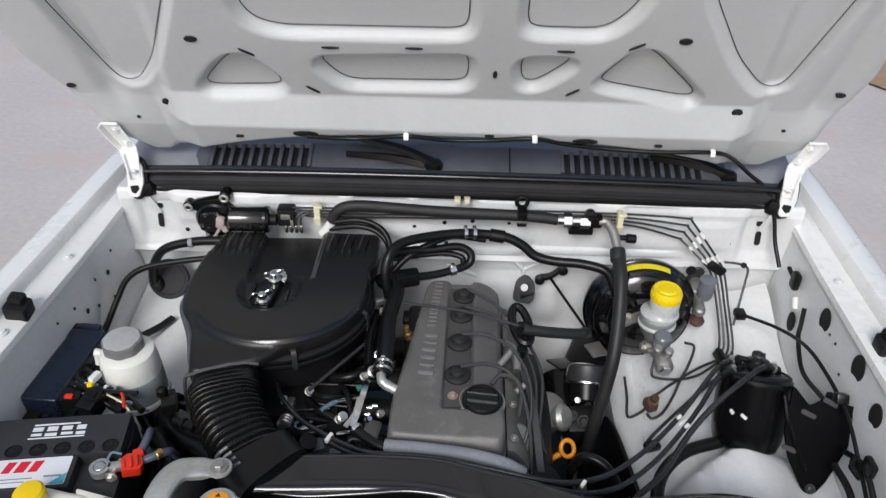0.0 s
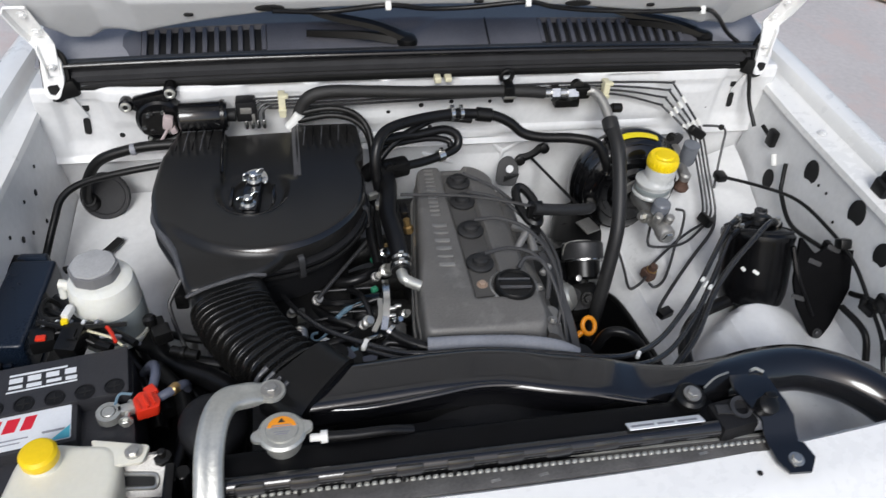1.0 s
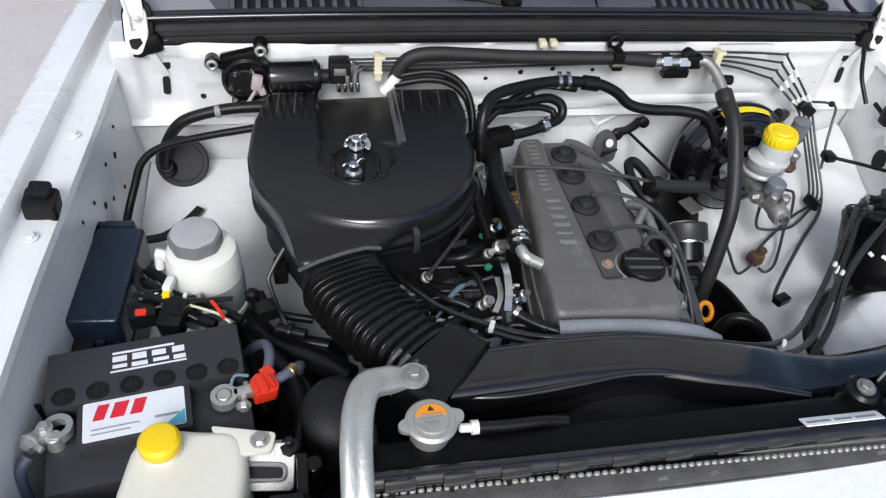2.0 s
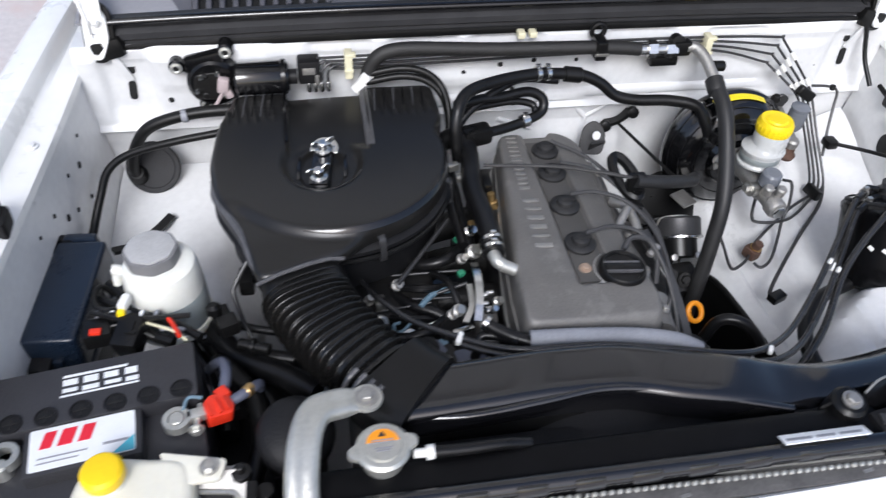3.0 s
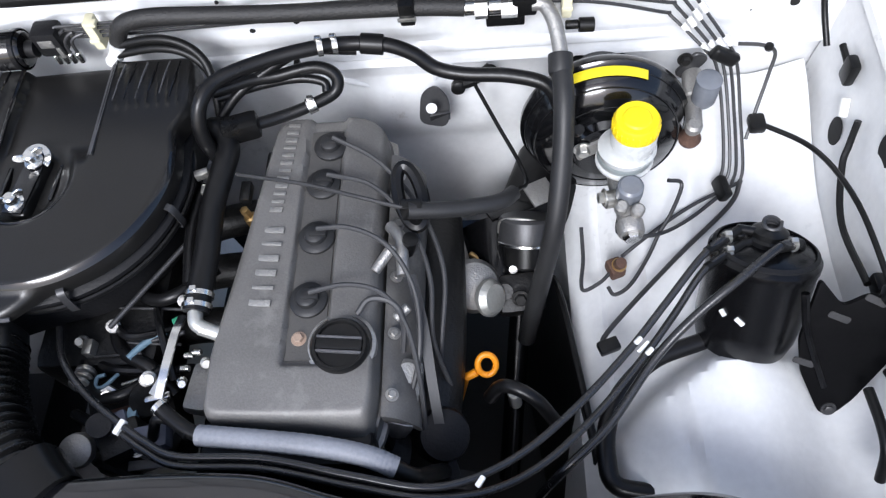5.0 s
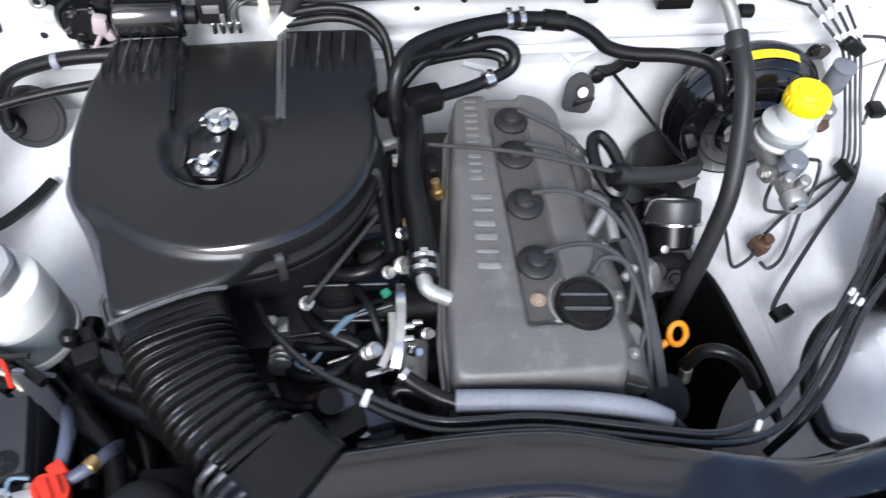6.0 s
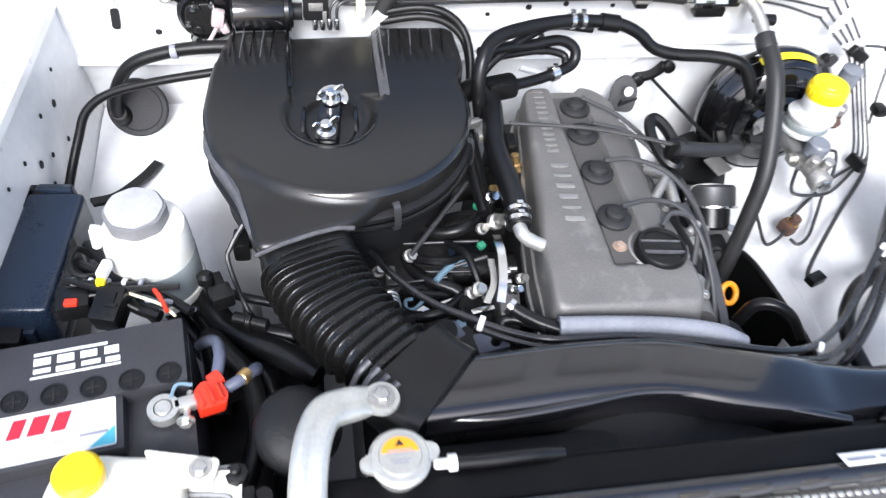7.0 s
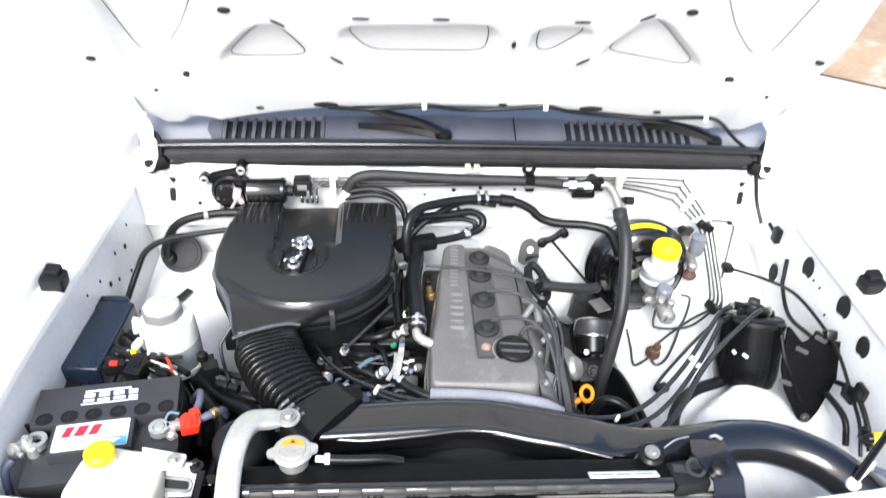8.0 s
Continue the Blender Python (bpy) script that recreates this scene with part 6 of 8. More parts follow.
part("valve_neck", joined(rod(CAN + CAXIS * 0.145, CAN + CAXIS * 0.150 + V(-0.038, 0.004, 0.0), 0.0055), rod(CAN + CAXIS * 0.142 + V(0, 0, 0), CAN + CAXIS * 0.146 + V(-0.034, -0.012, -0.004), 0.0055)), PLASTIC, valve)
part("valve_spring", tube([CAN + CAXIS * (0.150 + 0.0005 * k) + V(0.010 * math.cos(k * 0.9), 0.010 * math.sin(k * 0.9), 0) for k in range(22)], 0.0022, 6, 3), PIPE_MAT, valve)
part("hose_port", rod(CAN + CAXIS * 0.126 + V(0.038, -0.004, 0), CAN + CAXIS * 0.140 + V(0.032, -0.010, 0.002), 0.0065), PLASTIC, can)
part("hose_port", rod(CAN + CAXIS * 0.126 + V(-0.030, 0.004, 0), CAN + CAXIS * 0.148 + V(-0.034, 0.0, 0), 0.006), PLASTIC, can)
for ang, along, w in ((50, 0.060, 0.009), (30, 0.057, 0.012)):
    n = CAXIS.cross(V(-1, 0, 0)).normalized() * math.cos(radians(ang)) + V(-1, 0, 0.1).normalized() * math.sin(radians(ang))
    part("band_mark", moved(box((0, 0, 0), (w, 0.006, 0.003), 0.001), axis_matrix(CAN + CAXIS * along + n * 0.0622, n) @ pose(0, 0, 0, 0, 0, -20)), WHITE_PLASTIC, can)

brk = thing("canister_bracket", "black pressed steel bracket with slots on the inner fender", "bracket", (0.66, 0.77, 1.0))
PM = Matrix.Translation((0.627, 0.783, 1.054)) @ pose(0, 0, 0, 56, 0, -4) @ Matrix.Scale(1.2, 4)
part("plate", prism(rounded([(-.034, .061), (-.009, .032), (.013, .046), (.046, .037), (.052, .037), (.064, .029), (.062, .003), (.054, .004), (.050, -.016), (.02, -.075), (.005, -.094), (-.009, -.093), (-.034, -.045), (-.042, -.006)], 0.007, 3), 0, 0.006, 0.0015, 2, PM), SATIN_BLACK, brk)
for x, y, a in ((-0.011, 0.021, -22), (-0.034, -0.031, -18), (0.018, 0.040, -25)):
    part("slot", moved(prism(rounded([(-0.011, -0.0035), (0.011, -0.0035), (0.011, 0.0035), (-0.011, 0.0035)], 0.003), 0.0062, 0.0072, 0, 1), PM @ pose(x, y, 0, 0, 0, a)), PIPE_MAT, brk)
part("bead", moved(tube([(-0.045, 0.045, 0.005), (-0.035, 0.0, 0.005), (-0.01, -0.06, 0.005)], 0.004, 8), PM), PAINTED_BLACK, brk)
for x, y in ((-0.001, -0.086), (0.055, 0.018)):
    part("bolt", bolt_bm(PM @ V(x, y, 0.007), PM.to_3x3() @ V(0, 0, 1), 0.006, 0.004), PIPE_MAT, brk)
part("clip", moved(box((0.030, 0.048, 0.010), (0.018, 0.016, 0.018), 0.004), PM), PLASTIC, brk)

# ---- wiper motor ----
wm = thing("wiper_motor", "black wiper motor bolted to the firewall", "wiper motor", (-0.45, 1.19, 1.17))
part("gearbox", joined(lathe([(0, 0), (0.040, 0), (0.044, 0.006), (0.042, 0.028), (0.036, 0.034), (0, 0.034)], (-0.502, 1.205, 1.186), (0, -1, 0), 30), box((-0.512, 1.185, 1.220), (0.06, 0.02, 0.03), 0.006, (0, -12, 0))), PAINTED_BLACK, wm)
part("motor_can", lathe([(0, 0), (0.022, 0), (0.0265, 0.004), (0.0265, 0.078), (0.022, 0.084), (0.012, 0.085), (0, 0.085)], (-0.468, 1.168, 1.196), (1, 0, 0.02), 36), BOOSTER_BLACK, wm)
for x, z in ((-0.556, 1.214), (-0.478, 1.238), (-0.520, 1.145)):
    ear = part("mount_ear", joined(lathe([(0, 0), (0.012, 0), (0.012, 0.024), (0.009, 0.027), (0, 0.027)], (x, 1.206, z), (0, -1, 0), 22), rod((x, 1.190, z), (-0.502, 1.190, 1.186), 0.007)), PAINTED_BLACK, wm)
    part("ear_bush", lathe([(0.0045, 0), (0.0095, 0), (0.0095, 0.004), (0.0060, 0.005), (0.0045, 0.004), (0.0045, 0)], (x, 1.1805, z), (0, -1, 0), 22), BRACKET_MAT, ear, "bright metal bush")
    part("ear_bolt", bolt_bm((x, 1.181, z), (0, -1, 0), 0.0048, 0.004, False), IRON, ear)
part("cover_plate", joined(prism(rounded([(-0.030, -0.022), (0.012, -0.026), (0.028, 0.0), (0.010, 0.024), (-0.024, 0.020)], 0.008), 0, 0.004, 0.001, 1, pose(-0.506, 1.1715, 1.186, 90, 0, 0)), rod((-0.524, 1.172, 1.196), (-0.510, 1.168, 1.206), 0.005), rod((-0.516, 1.169, 1.170), (-0.516, 1.163, 1.170), 0.006)), IRON, wm)
for x, z in ((-0.529, 1.178), (-0.520, 1.203), (-0.494, 1.208), (-0.488, 1.166)):
    part("plate_screw", lathe([(0, 0), (0.0042, 0), (0.0038, 0.003), (0, 0.0035)], (x, 1.1675, z), (0, -1, 0), 12), BRIGHT, wm)
part("crank_cover", joined(lathe([(0, 0), (0.010, 0), (0.008, 0.010), (0, 0.012)], (-0.486, 1.170, 1.180), (0, -1, 0), 14), box((-0.514, 1.170, 1.192), (0.028, 0.004, 0.008), 0.001, (0, 15, 0))), CAST, wm)
part("connector", joined(box((-0.487, 1.160, 1.192), (0.018, 0.014, 0.026), 0.005, (0, 12, 0)), box((-0.480, 1.160, 1.176), (0.012, 0.010, 0.014), 0.003, (0, -20, 0))), PINKISH, wm, "pale pink plug")
part("motor_wire", tube([(-0.490, 1.160, 1.178), (-0.500, 1.158, 1.162), (-0.508, 1.160, 1.148), (-0.495, 1.165, 1.140)], 0.003, 8), PINKISH, wm)
part("motor_band", lathe([(0.0266, 0), (0.0278, 0.001), (0.0278, 0.007), (0.0266, 0.008), (0.0266, 0)], (-0.396, 1.168, 1.1975), (1, 0, 0.02), 36), PAINTED_BLACK, wm)
part("end_bracket", joined(box((-0.352, 1.180, 1.202), (0.036, 0.03, 0.040), 0.005), lathe([(0, 0), (0.012, 0), (0.012, 0.012), (0, 0.012)], (-0.383, 1.168, 1.197), (1, 0, 0), 18)), PLASTIC_DULL, wm)
part("bracket_tag", joined(box((-0.352, 1.1645, 1.206), (0.020, 0.002, 0.012), 0.001), box((-0.340, 1.1645, 1.190), (0.006, 0.002, 0.018), 0.001)), CAST, wm)


# ---- hoses, pipes and cables ----
def hose(name, label, category, pts, r, mat, at=None, segs=10, res=6, group=""):
    t = thing(name, label, category, at or pts[0], group)
    part("tube", tube(pts, r, segs, res), mat, t)
    return t


def clamp(parent, at, axis, r, mat=STEEL, w=0.007):
    a = Vector(axis).normalized() * w / 2
    part("clamp", lathe([(r, 0), (r + 0.0016, 0), (r + 0.0016, w), (r, w), (r, 0)], Vector(at) - a, axis, 24), mat, parent)
    part("clamp_screw", box(Vector(at) + V(0, 0, r + 0.003), (0.008, 0.006, 0.006), 0.001), mat, parent)


ac = hose("refrigerant_line", "foam-sleeved air conditioning line along the firewall", "pipe", [(-0.262, 1.170, 1.184), (-0.253, 1.170, 1.208), (-0.236, 1.170, 1.228), (-0.200, 1.170, 1.236), (-0.132, 1.170, 1.233), (-0.045, 1.170, 1.228), (0.043, 1.170, 1.226), (0.119, 1.170, 1.224), (0.169, 1.170, 1.221), (0.204, 1.170, 1.217)], 0.0115, FOAM, segs=14)
part("white_elbow", tube([(-0.279, 1.165, 1.167), (-0.268, 1.165, 1.179), (-0.257, 1.165, 1.197)], 0.010, 12), WHITE_PLASTIC, ac, "white plastic elbow")
part("fitting", joined(*[lathe([(0, 0), (r, 0), (r, h), (0, h)], p, (1, 0, 0), s) for p, r, h, s in zip([(0.204, 1.170, 1.216), (0.217, 1.170, 1.216), (0.235, 1.170, 1.215), (0.250, 1.170, 1.214)], (0.010, 0.0155, 0.011, 0.0145), (0.014, 0.016, 0.016, 0.02), (20, 6, 20, 6))]), BRIGHT, ac, "bright metal union")
part("valve_block", joined(box((0.255, 1.178, 1.190), (0.05, 0.02, 0.016), 0.003), box((0.279, 1.172, 1.217), (0.032, 0.024, 0.026), 0.005), lathe([(0, 0), (0.012, 0), (0.012, 0.016), (0, 0.018)], (0.271, 1.182, 1.225), (0, -1, 0.2), 18)), PLASTIC, ac)
part("down_pipe", tube([(0.289, 1.168, 1.218), (0.303, 1.165, 1.218), (0.314, 1.145, 1.210), (0.320, 1.115, 1.194), (0.321, 1.095, 1.184)], 0.0095, 12), CAST, ac, "bare metal pipe bend")
part("service_port", joined(rod((0.331, 1.165, 1.181), (0.348, 1.165, 1.181), 0.006), rod((0.348, 1.165, 1.180), (0.368, 1.165, 1.179), 0.0095)), PLASTIC, ac)
part("lower_hose", tube([(0.3205, 1.105, 1.188), (0.322, 1.05, 1.165), (0.318, 0.998, 1.115), (0.309, 0.949, 1.056), (0.297, 0.921, 0.993), (0.283, 0.896, 0.925), (0.269, 0.875, 0.84)], 0.0132, 16), GREY_HOSE, ac, "thick black refrigerant hose")
part("hose_crimp", lathe([(0.0105, 0), (0.0155, 0.001), (0.0155, 0.022), (0.0140, 0.026), (0.0105, 0.026)], (0.3205, 1.108, 1.1895), (-0.02, -0.92, -0.42), 24), GREY_HOSE, ac)
for x, z, h in ((-0.288, 1.206, 0.046), (0.333, 1.208, 0.046)):
    single("pipe_clip", joined(box((x, 1.183, z), (0.013, 0.022, h), 0.003), box((x + 0.003, 1.1775, z + h * 0.42), (0.018, 0.012, 0.007), 0.003), box((x, 1.1705, z - 0.006), (0.0145, 0.004, 0.006), 0.0015)), CREAM, "tall cream plastic pipe clip on the firewall", "clip", "pipe clips")
for x, z, h in ((0.0, 1.240, 0.012), (0.02, 1.2405, 0.01)):
    single("pipe_clip", box((x, 1.196, z), (0.013, 0.018, h), 0.003), CREAM, "small cream plastic pipe clip on the firewall", "clip", "pipe clips")
hc = thing("hose_clip", "black plastic hose clip with a ring on the firewall", "clip", (0.132, 1.20, 1.24))
part("ring", tube([V(0.132 + 0.011 * math.cos(a), 1.190, 1.244 + 0.012 * math.sin(a)) for a in [2 * math.pi * i / 10 for i in range(10)]], 0.0045, 8, 3, True), PLASTIC, hc)
part("strap", box((0.132, 1.172, 1.222), (0.020, 0.034, 0.034), 0.004), PLASTIC, hc)
part("band", box((0.132, 1.1535, 1.218), (0.024, 0.003, 0.005), 0.001), STEEL, hc)

hh = hose("heater_hose", "black vacuum hose from the manifold to the brake booster", "hose", [(-0.128, 1.03, 1.115), (-0.135, 1.035, 1.16), (-0.128, 1.055, 1.196), (-0.105, 1.085, 1.206), (-0.047, 1.115, 1.204), (0.016, 1.135, 1.200), (0.050, 1.145, 1.193), (0.10, 1.145, 1.187), (0.135, 1.14, 1.172), (0.162, 1.132, 1.152), (0.20, 1.125, 1.145), (0.258, 1.118, 1.145), (0.305, 1.105, 1.138), (0.322, 1.09, 1.110), (0.330, 1.082, 1.088)], 0.0098, HOSE, segs=12)
clamp(hh, (0.018, 1.136, 1.200), (1, 0.2, -0.1), 0.011, BRIGHT)
clamp(hh, (0.036, 1.141, 1.197), (1, 0.2, -0.1), 0.011, BRIGHT)
clamp(hh, (0.331, 1.082, 1.088), (0.1, -0.1, -1), 0.011, BRIGHT)
part("joint", rod((0.068, 1.146, 1.191), (0.098, 1.145, 1.187), 0.0135), PLASTIC, hh)
h2 = hose("heater_hose", "black heater hose doubling back above the engine", "hose", [(-0.125, 1.09, 1.178), (-0.08, 1.112, 1.172), (-0.047, 1.12, 1.168), (0.004, 1.13, 1.170), (0.030, 1.125, 1.158), (0.026, 1.112, 1.140), (-0.01, 1.095, 1.134), (-0.048, 1.08, 1.133), (-0.093, 1.06, 1.140)], 0.0085, HOSE)
clamp(h2, (-0.005, 1.097, 1.135), (1, 0.4, 0.1), 0.010, BRIGHT, 0.012)
part("bracket", box((-0.02, 1.135, 1.160), (0.008, 0.02, 0.026), 0.002), PLASTIC, h2)
part("end_plug", box((-0.095, 1.062, 1.138), (0.05, 0.03, 0.03), 0.008, (0, 0, 15)), PLASTIC, h2)
part("lower_tube", tube([(-0.125, 1.095, 1.160), (-0.07, 1.118, 1.155), (-0.02, 1.125, 1.156), (0.012, 1.122, 1.150), (0.016, 1.112, 1.142)], 0.0062, 10), HOSE, h2)
hose("heater_hose", "black coolant hose above the rear of the engine", "hose", [(-0.14, 1.07, 1.12), (-0.10, 1.10, 1.158), (-0.04, 1.13, 1.182), (0.0, 1.145, 1.186), (0.06, 1.15, 1.176)], 0.007, HOSE)
for k, (dz, dy) in enumerate(((0, 0), (-0.012, -0.004))):
    hose("wiring_harness", "black taped wiring harness behind the air cleaner", "harness", [(-0.262, 1.165 + dy, 1.196 + dz), (-0.205, 1.162 + dy, 1.206 + dz), (-0.165, 1.155 + dy, 1.200 + dz), (-0.140, 1.14 + dy, 1.180 + dz), (-0.132, 1.11, 1.15 + dz), (-0.135, 1.08, 1.10)], 0.006, RUBBER, group="wiring harnesses")
for i in range(4):
    hose("brake_pipe", "thin dark metal brake pipe along the firewall", "pipe", [(-0.354 + i * 0.0105, 1.170, 1.178), (-0.352 + i * 0.0105, 1.172, 1.196 + i * 0.002), (-0.340 + i * 0.012, 1.178, 1.208 + 0.006 * (3 - i) * 0.6), (-0.285, 1.182, 1.212 - 0.007 * i + 0.008), (0.10, 1.188, 1.224 - 0.007 * i), (0.333, 1.188, 1.224 - 0.008 * i), (0.470 - 0.004 * i, 1.188, 1.218 - 0.016 * i), (0.482 - 0.004 * i, 1.186, 1.212 - 0.016 * i), (0.545 - 0.010 * i, 1.158, 1.135 - 0.002 * i), (0.561 - 0.009 * i, 1.148, 1.105), (0.570 - 0.008 * i, 1.11, 1.055), (0.578 - 0.009 * i, 1.06, 1.00), (0.574 - 0.011 * i, 1.04, 0.982)], 0.0023, PIPE_MAT, segs=8, group="brake pipes")
    for f in (0.0, 1.0):
        a = V(0.500 - 0.005 * i, 1.178, 1.192 - 0.012 * i).lerp(V(0.538 - 0.009 * i, 1.162, 1.147 - 0.004 * i), f)
        single("pipe_sleeve", rod(a, a + V(0.010, -0.004, -0.013), 0.0042, 10), WHITE_PLASTIC, "white plastic sleeve on a brake pipe", "pipe sleeve", "pipe sleeves")
    single("pipe_nut", rod((-0.354 + i * 0.0105, 1.170, 1.166), (-0.354 + i * 0.0105, 1.170, 1.184), 0.0046, 10), BRIGHT, "bright brake pipe end nut", "nut", "pipe nuts")
single("pipe_holder", box((0.541, 1.150, 1.122), (0.042, 0.014, 0.020), 0.007, (0, 32, 0), 3), RUBBER, "black rubber pipe holder", "clip")
pw = hose("vacuum_pipe", "thin dark pipe with a ball end by the pipe holder", "pipe", [(0.560, 1.165, 1.128), (0.590, 1.160, 1.128), (0.606, 1.152, 1.122), (0.603, 1.140, 1.098), (0.594, 1.118, 1.062), (0.580, 1.085, 1.025)], 0.0026, PIPE_MAT, segs=8)
part("ball_end", lathe([(0, -0.006), (0.005, -0.004), (0.0065, 0), (0.005, 0.004), (0, 0.006)], (0.598, 1.157, 1.127), (0, 0, 1), 14), RUBBER, pw)
# pipes of the master cylinder and the union on the wheelhouse
un = thing("pipe_union", "rusty brass brake pipe union on the wheelhouse", "pipe union", (0.398, 0.937, 0.93))
part("body", joined(box((0.396, 0.937, 0.938), (0.022, 0.026, 0.022), 0.005, (0, 0, 20)), lathe([(0, 0), (0.008, 0), (0.008, 0.018), (0, 0.018)], (0.398, 0.938, 0.945), (0.2, -0.3, 1), 12)), RUSTY, un)
part("bolt", bolt_bm((0.400, 0.936, 0.950), (0.1, -0.2, 1), 0.007, 0.007), BRASS, un)
part("pipe_one", tube([(0.353, 0.999, 0.950), (0.353, 0.955, 0.935), (0.348, 0.922, 0.930), (0.351, 0.908, 0.930), (0.373, 0.917, 0.935), (0.388, 0.930, 0.938)], 0.0028, 8), PIPE_MAT, un)
part("pipe_two", tube([(0.465, 1.02, 1.03), (0.485, 1.019, 1.02), (0.469, 0.985, 1.0), (0.454, 0.967, 0.98), (0.438, 0.94, 0.962), (0.412, 0.905, 0.95), (0.390, 0.893, 0.945), (0.382, 0.905, 0.945)], 0.0028, 8), PIPE_MAT, un)
part("pipe_three", tube([(0.575, 1.045, 0.978), (0.505, 1.015, 0.968), (0.443, 0.976, 0.958), (0.405, 0.950, 0.948)], 0.0028, 8), PIPE_MAT, un)
part("pipe_four", tube([(0.560, 1.036, 0.980), (0.501, 0.994, 0.97), (0.449, 0.962, 0.985), (0.404, 0.964, 0.985), (0.397, 0.976, 0.99), (0.405, 0.997, 1.02)], 0.0028, 8), PIPE_MAT, un)
part("pipe_five", tube([(0.576, 1.045, 0.985), (0.560, 1.016, 0.965), (0.475, 0.937, 0.960), (0.373, 0.833, 0.957), (0.369, 0.811, 0.955)], 0.0034, 8), PIPE_MAT, un)
part("pipe_block", box((0.548, 1.032, 0.985), (0.014, 0.034, 0.020), 0.004, (0, 20, 10)), RUBBER, un)
part("pipe_clip", box((0.372, 0.812, 0.96), (0.028, 0.018, 0.014), 0.003, (0, 0, 20)), PLASTIC, un)

# vapour hoses from the canister
FRONT = [(0.150, 0.605, 1.112), (0.073, 0.617, 1.118), (-0.022, 0.636, 1.118), (-0.113, 0.640, 1.118), (-0.157, 0.659, 1.110), (-0.197, 0.684, 1.105), (-0.245, 0.719, 1.100), (-0.282, 0.760, 1.100), (-0.304, 0.806, 1.090)]
PORT = CAN + CAXIS * 0.149
for k, pts in enumerate(([PORT + V(-0.034, 0.004, 0.0), (0.472, 0.862, 1.117), (0.425, 0.812, 1.096), (0.383, 0.766, 1.079), (0.325, 0.708, 1.072), (0.262, 0.653, 1.080), (0.205, 0.619, 1.096)] + FRONT,
                         [PORT + V(-0.032, -0.012, -0.006), (0.472, 0.848, 1.104), (0.434, 0.802, 1.082), (0.396, 0.757, 1.068), (0.338, 0.694, 1.060), (0.275, 0.638, 1.068), (0.215, 0.606, 1.086)] + [(x, y - 0.009, z - 0.003) for x, y, z in FRONT[:6]],
                         [CAN + CAXIS * 0.138 + V(0.034, -0.008, 0.0), (0.552, 0.862, 1.120), (0.500, 0.824, 1.116), (0.452, 0.792, 1.092), (0.406, 0.752, 1.064), (0.352, 0.686, 1.040), (0.30, 0.640, 1.03), (0.27, 0.62, 0.98)])):
    r = 0.0054 if k == 2 else 0.0044
    v = hose("vapour_hose", "thicker greyed vapour hose from the canister" if k == 2 else "thin black vapour hose running from the canister", "hose", pts, r, SATIN_HOSE, group="vapour hoses", segs=10)
    part("end_sleeve", tube(pts[:2], r + 0.0012, 10), RUBBER, v)
    clamp(v, V(*pts[0]).lerp(V(*pts[1]), 0.4), V(*pts[1]) - V(*pts[0]), r + 0.0014, STEEL, 0.004)
single("hose_tie", joined(box((0.388, 0.769, 1.0845), (0.006, 0.0105, 0.006), 0.002, (0, 25, -45)), box((0.401, 0.760, 1.0735), (0.006, 0.0105, 0.006), 0.002, (0, 25, -45)), box((0.394, 0.765, 1.076), (0.004, 0.018, 0.004), 0.001, (0, 25, -45))), WHITE_PLASTIC, "white double clip joining the vapour hoses", "clip")
single("hose_tie", box((0.207, 0.613, 1.099), (0.006, 0.013, 0.007), 0.002, (0, 0, -35)), WHITE_PLASTIC, "white clip on the vapour hoses", "clip")
single("hose_tie", box((-0.190, 0.676, 1.107), (0.007, 0.018, 0.009), 0.002, (0, 0, -25)), WHITE_PLASTIC, "white tie round the vapour hoses", "clip")
hose("drain_hose", "thick black drain hose from the canister", "hose", [(0.53, 0.825, 0.985), (0.487, 0.806, 0.985), (0.424, 0.784, 0.982), (0.380, 0.745, 0.980), (0.358, 0.704, 0.978), (0.353, 0.664, 0.975), (0.362, 0.633, 0.970), (0.412, 0.622, 0.965), (0.47, 0.60, 0.95)], 0.0115, HOSE, segs=12)

# breather hose beside the valve cover
pv = hose("breather_hose", "thick black breather hose beside the valve cover", "hose", [(-0.120, 0.806, 1.122), (-0.118, 0.83, 1.125), (-0.118, 0.88, 1.124), (-0.122, 0.95, 1.122), (-0.116, 1.0, 1.126), (-0.113, 1.04, 1.128), (-0.128, 1.065, 1.135), (-0.150, 1.07, 1.12)], 0.0155, HOSE, segs=14)
clamp(pv, (-0.119, 0.812, 1.123), (0, 1, 0.1), 0.016, BRIGHT, 0.006)
clamp(pv, (-0.118, 0.826, 1.125), (0, 1, 0.1), 0.016, BRIGHT, 0.006)
bs = thing("coolant_sensor", "brass sensor beside the valve cover", "sensor", (-0.085, 0.96, 1.07))
part("body", lathe([(0, 0), (0.009, 0), (0.009, 0.012), (0.006, 0.014), (0.006, 0.028), (0, 0.029)], (-0.084, 0.955, 1.075), (-0.2, 0.1, 1), 6), BRASS, bs)
part("plug", box((-0.090, 0.985, 1.10), (0.014, 0.03, 0.014), 0.003), PLASTIC, bs)
# grey loom across the front of the valve cover
lm = hose("wiring_loom", "grey ribbed wiring loom across the front of the valve cover", "harness", [(-0.100, 0.666, 1.104), (-0.04, 0.659, 1.108), (0.03, 0.651, 1.108), (0.085, 0.641, 1.103), (0.118, 0.630, 1.092)], lambda f: 0.0120 + 0.0003 * math.sin(f * 170), LOOM, segs=14, res=24)
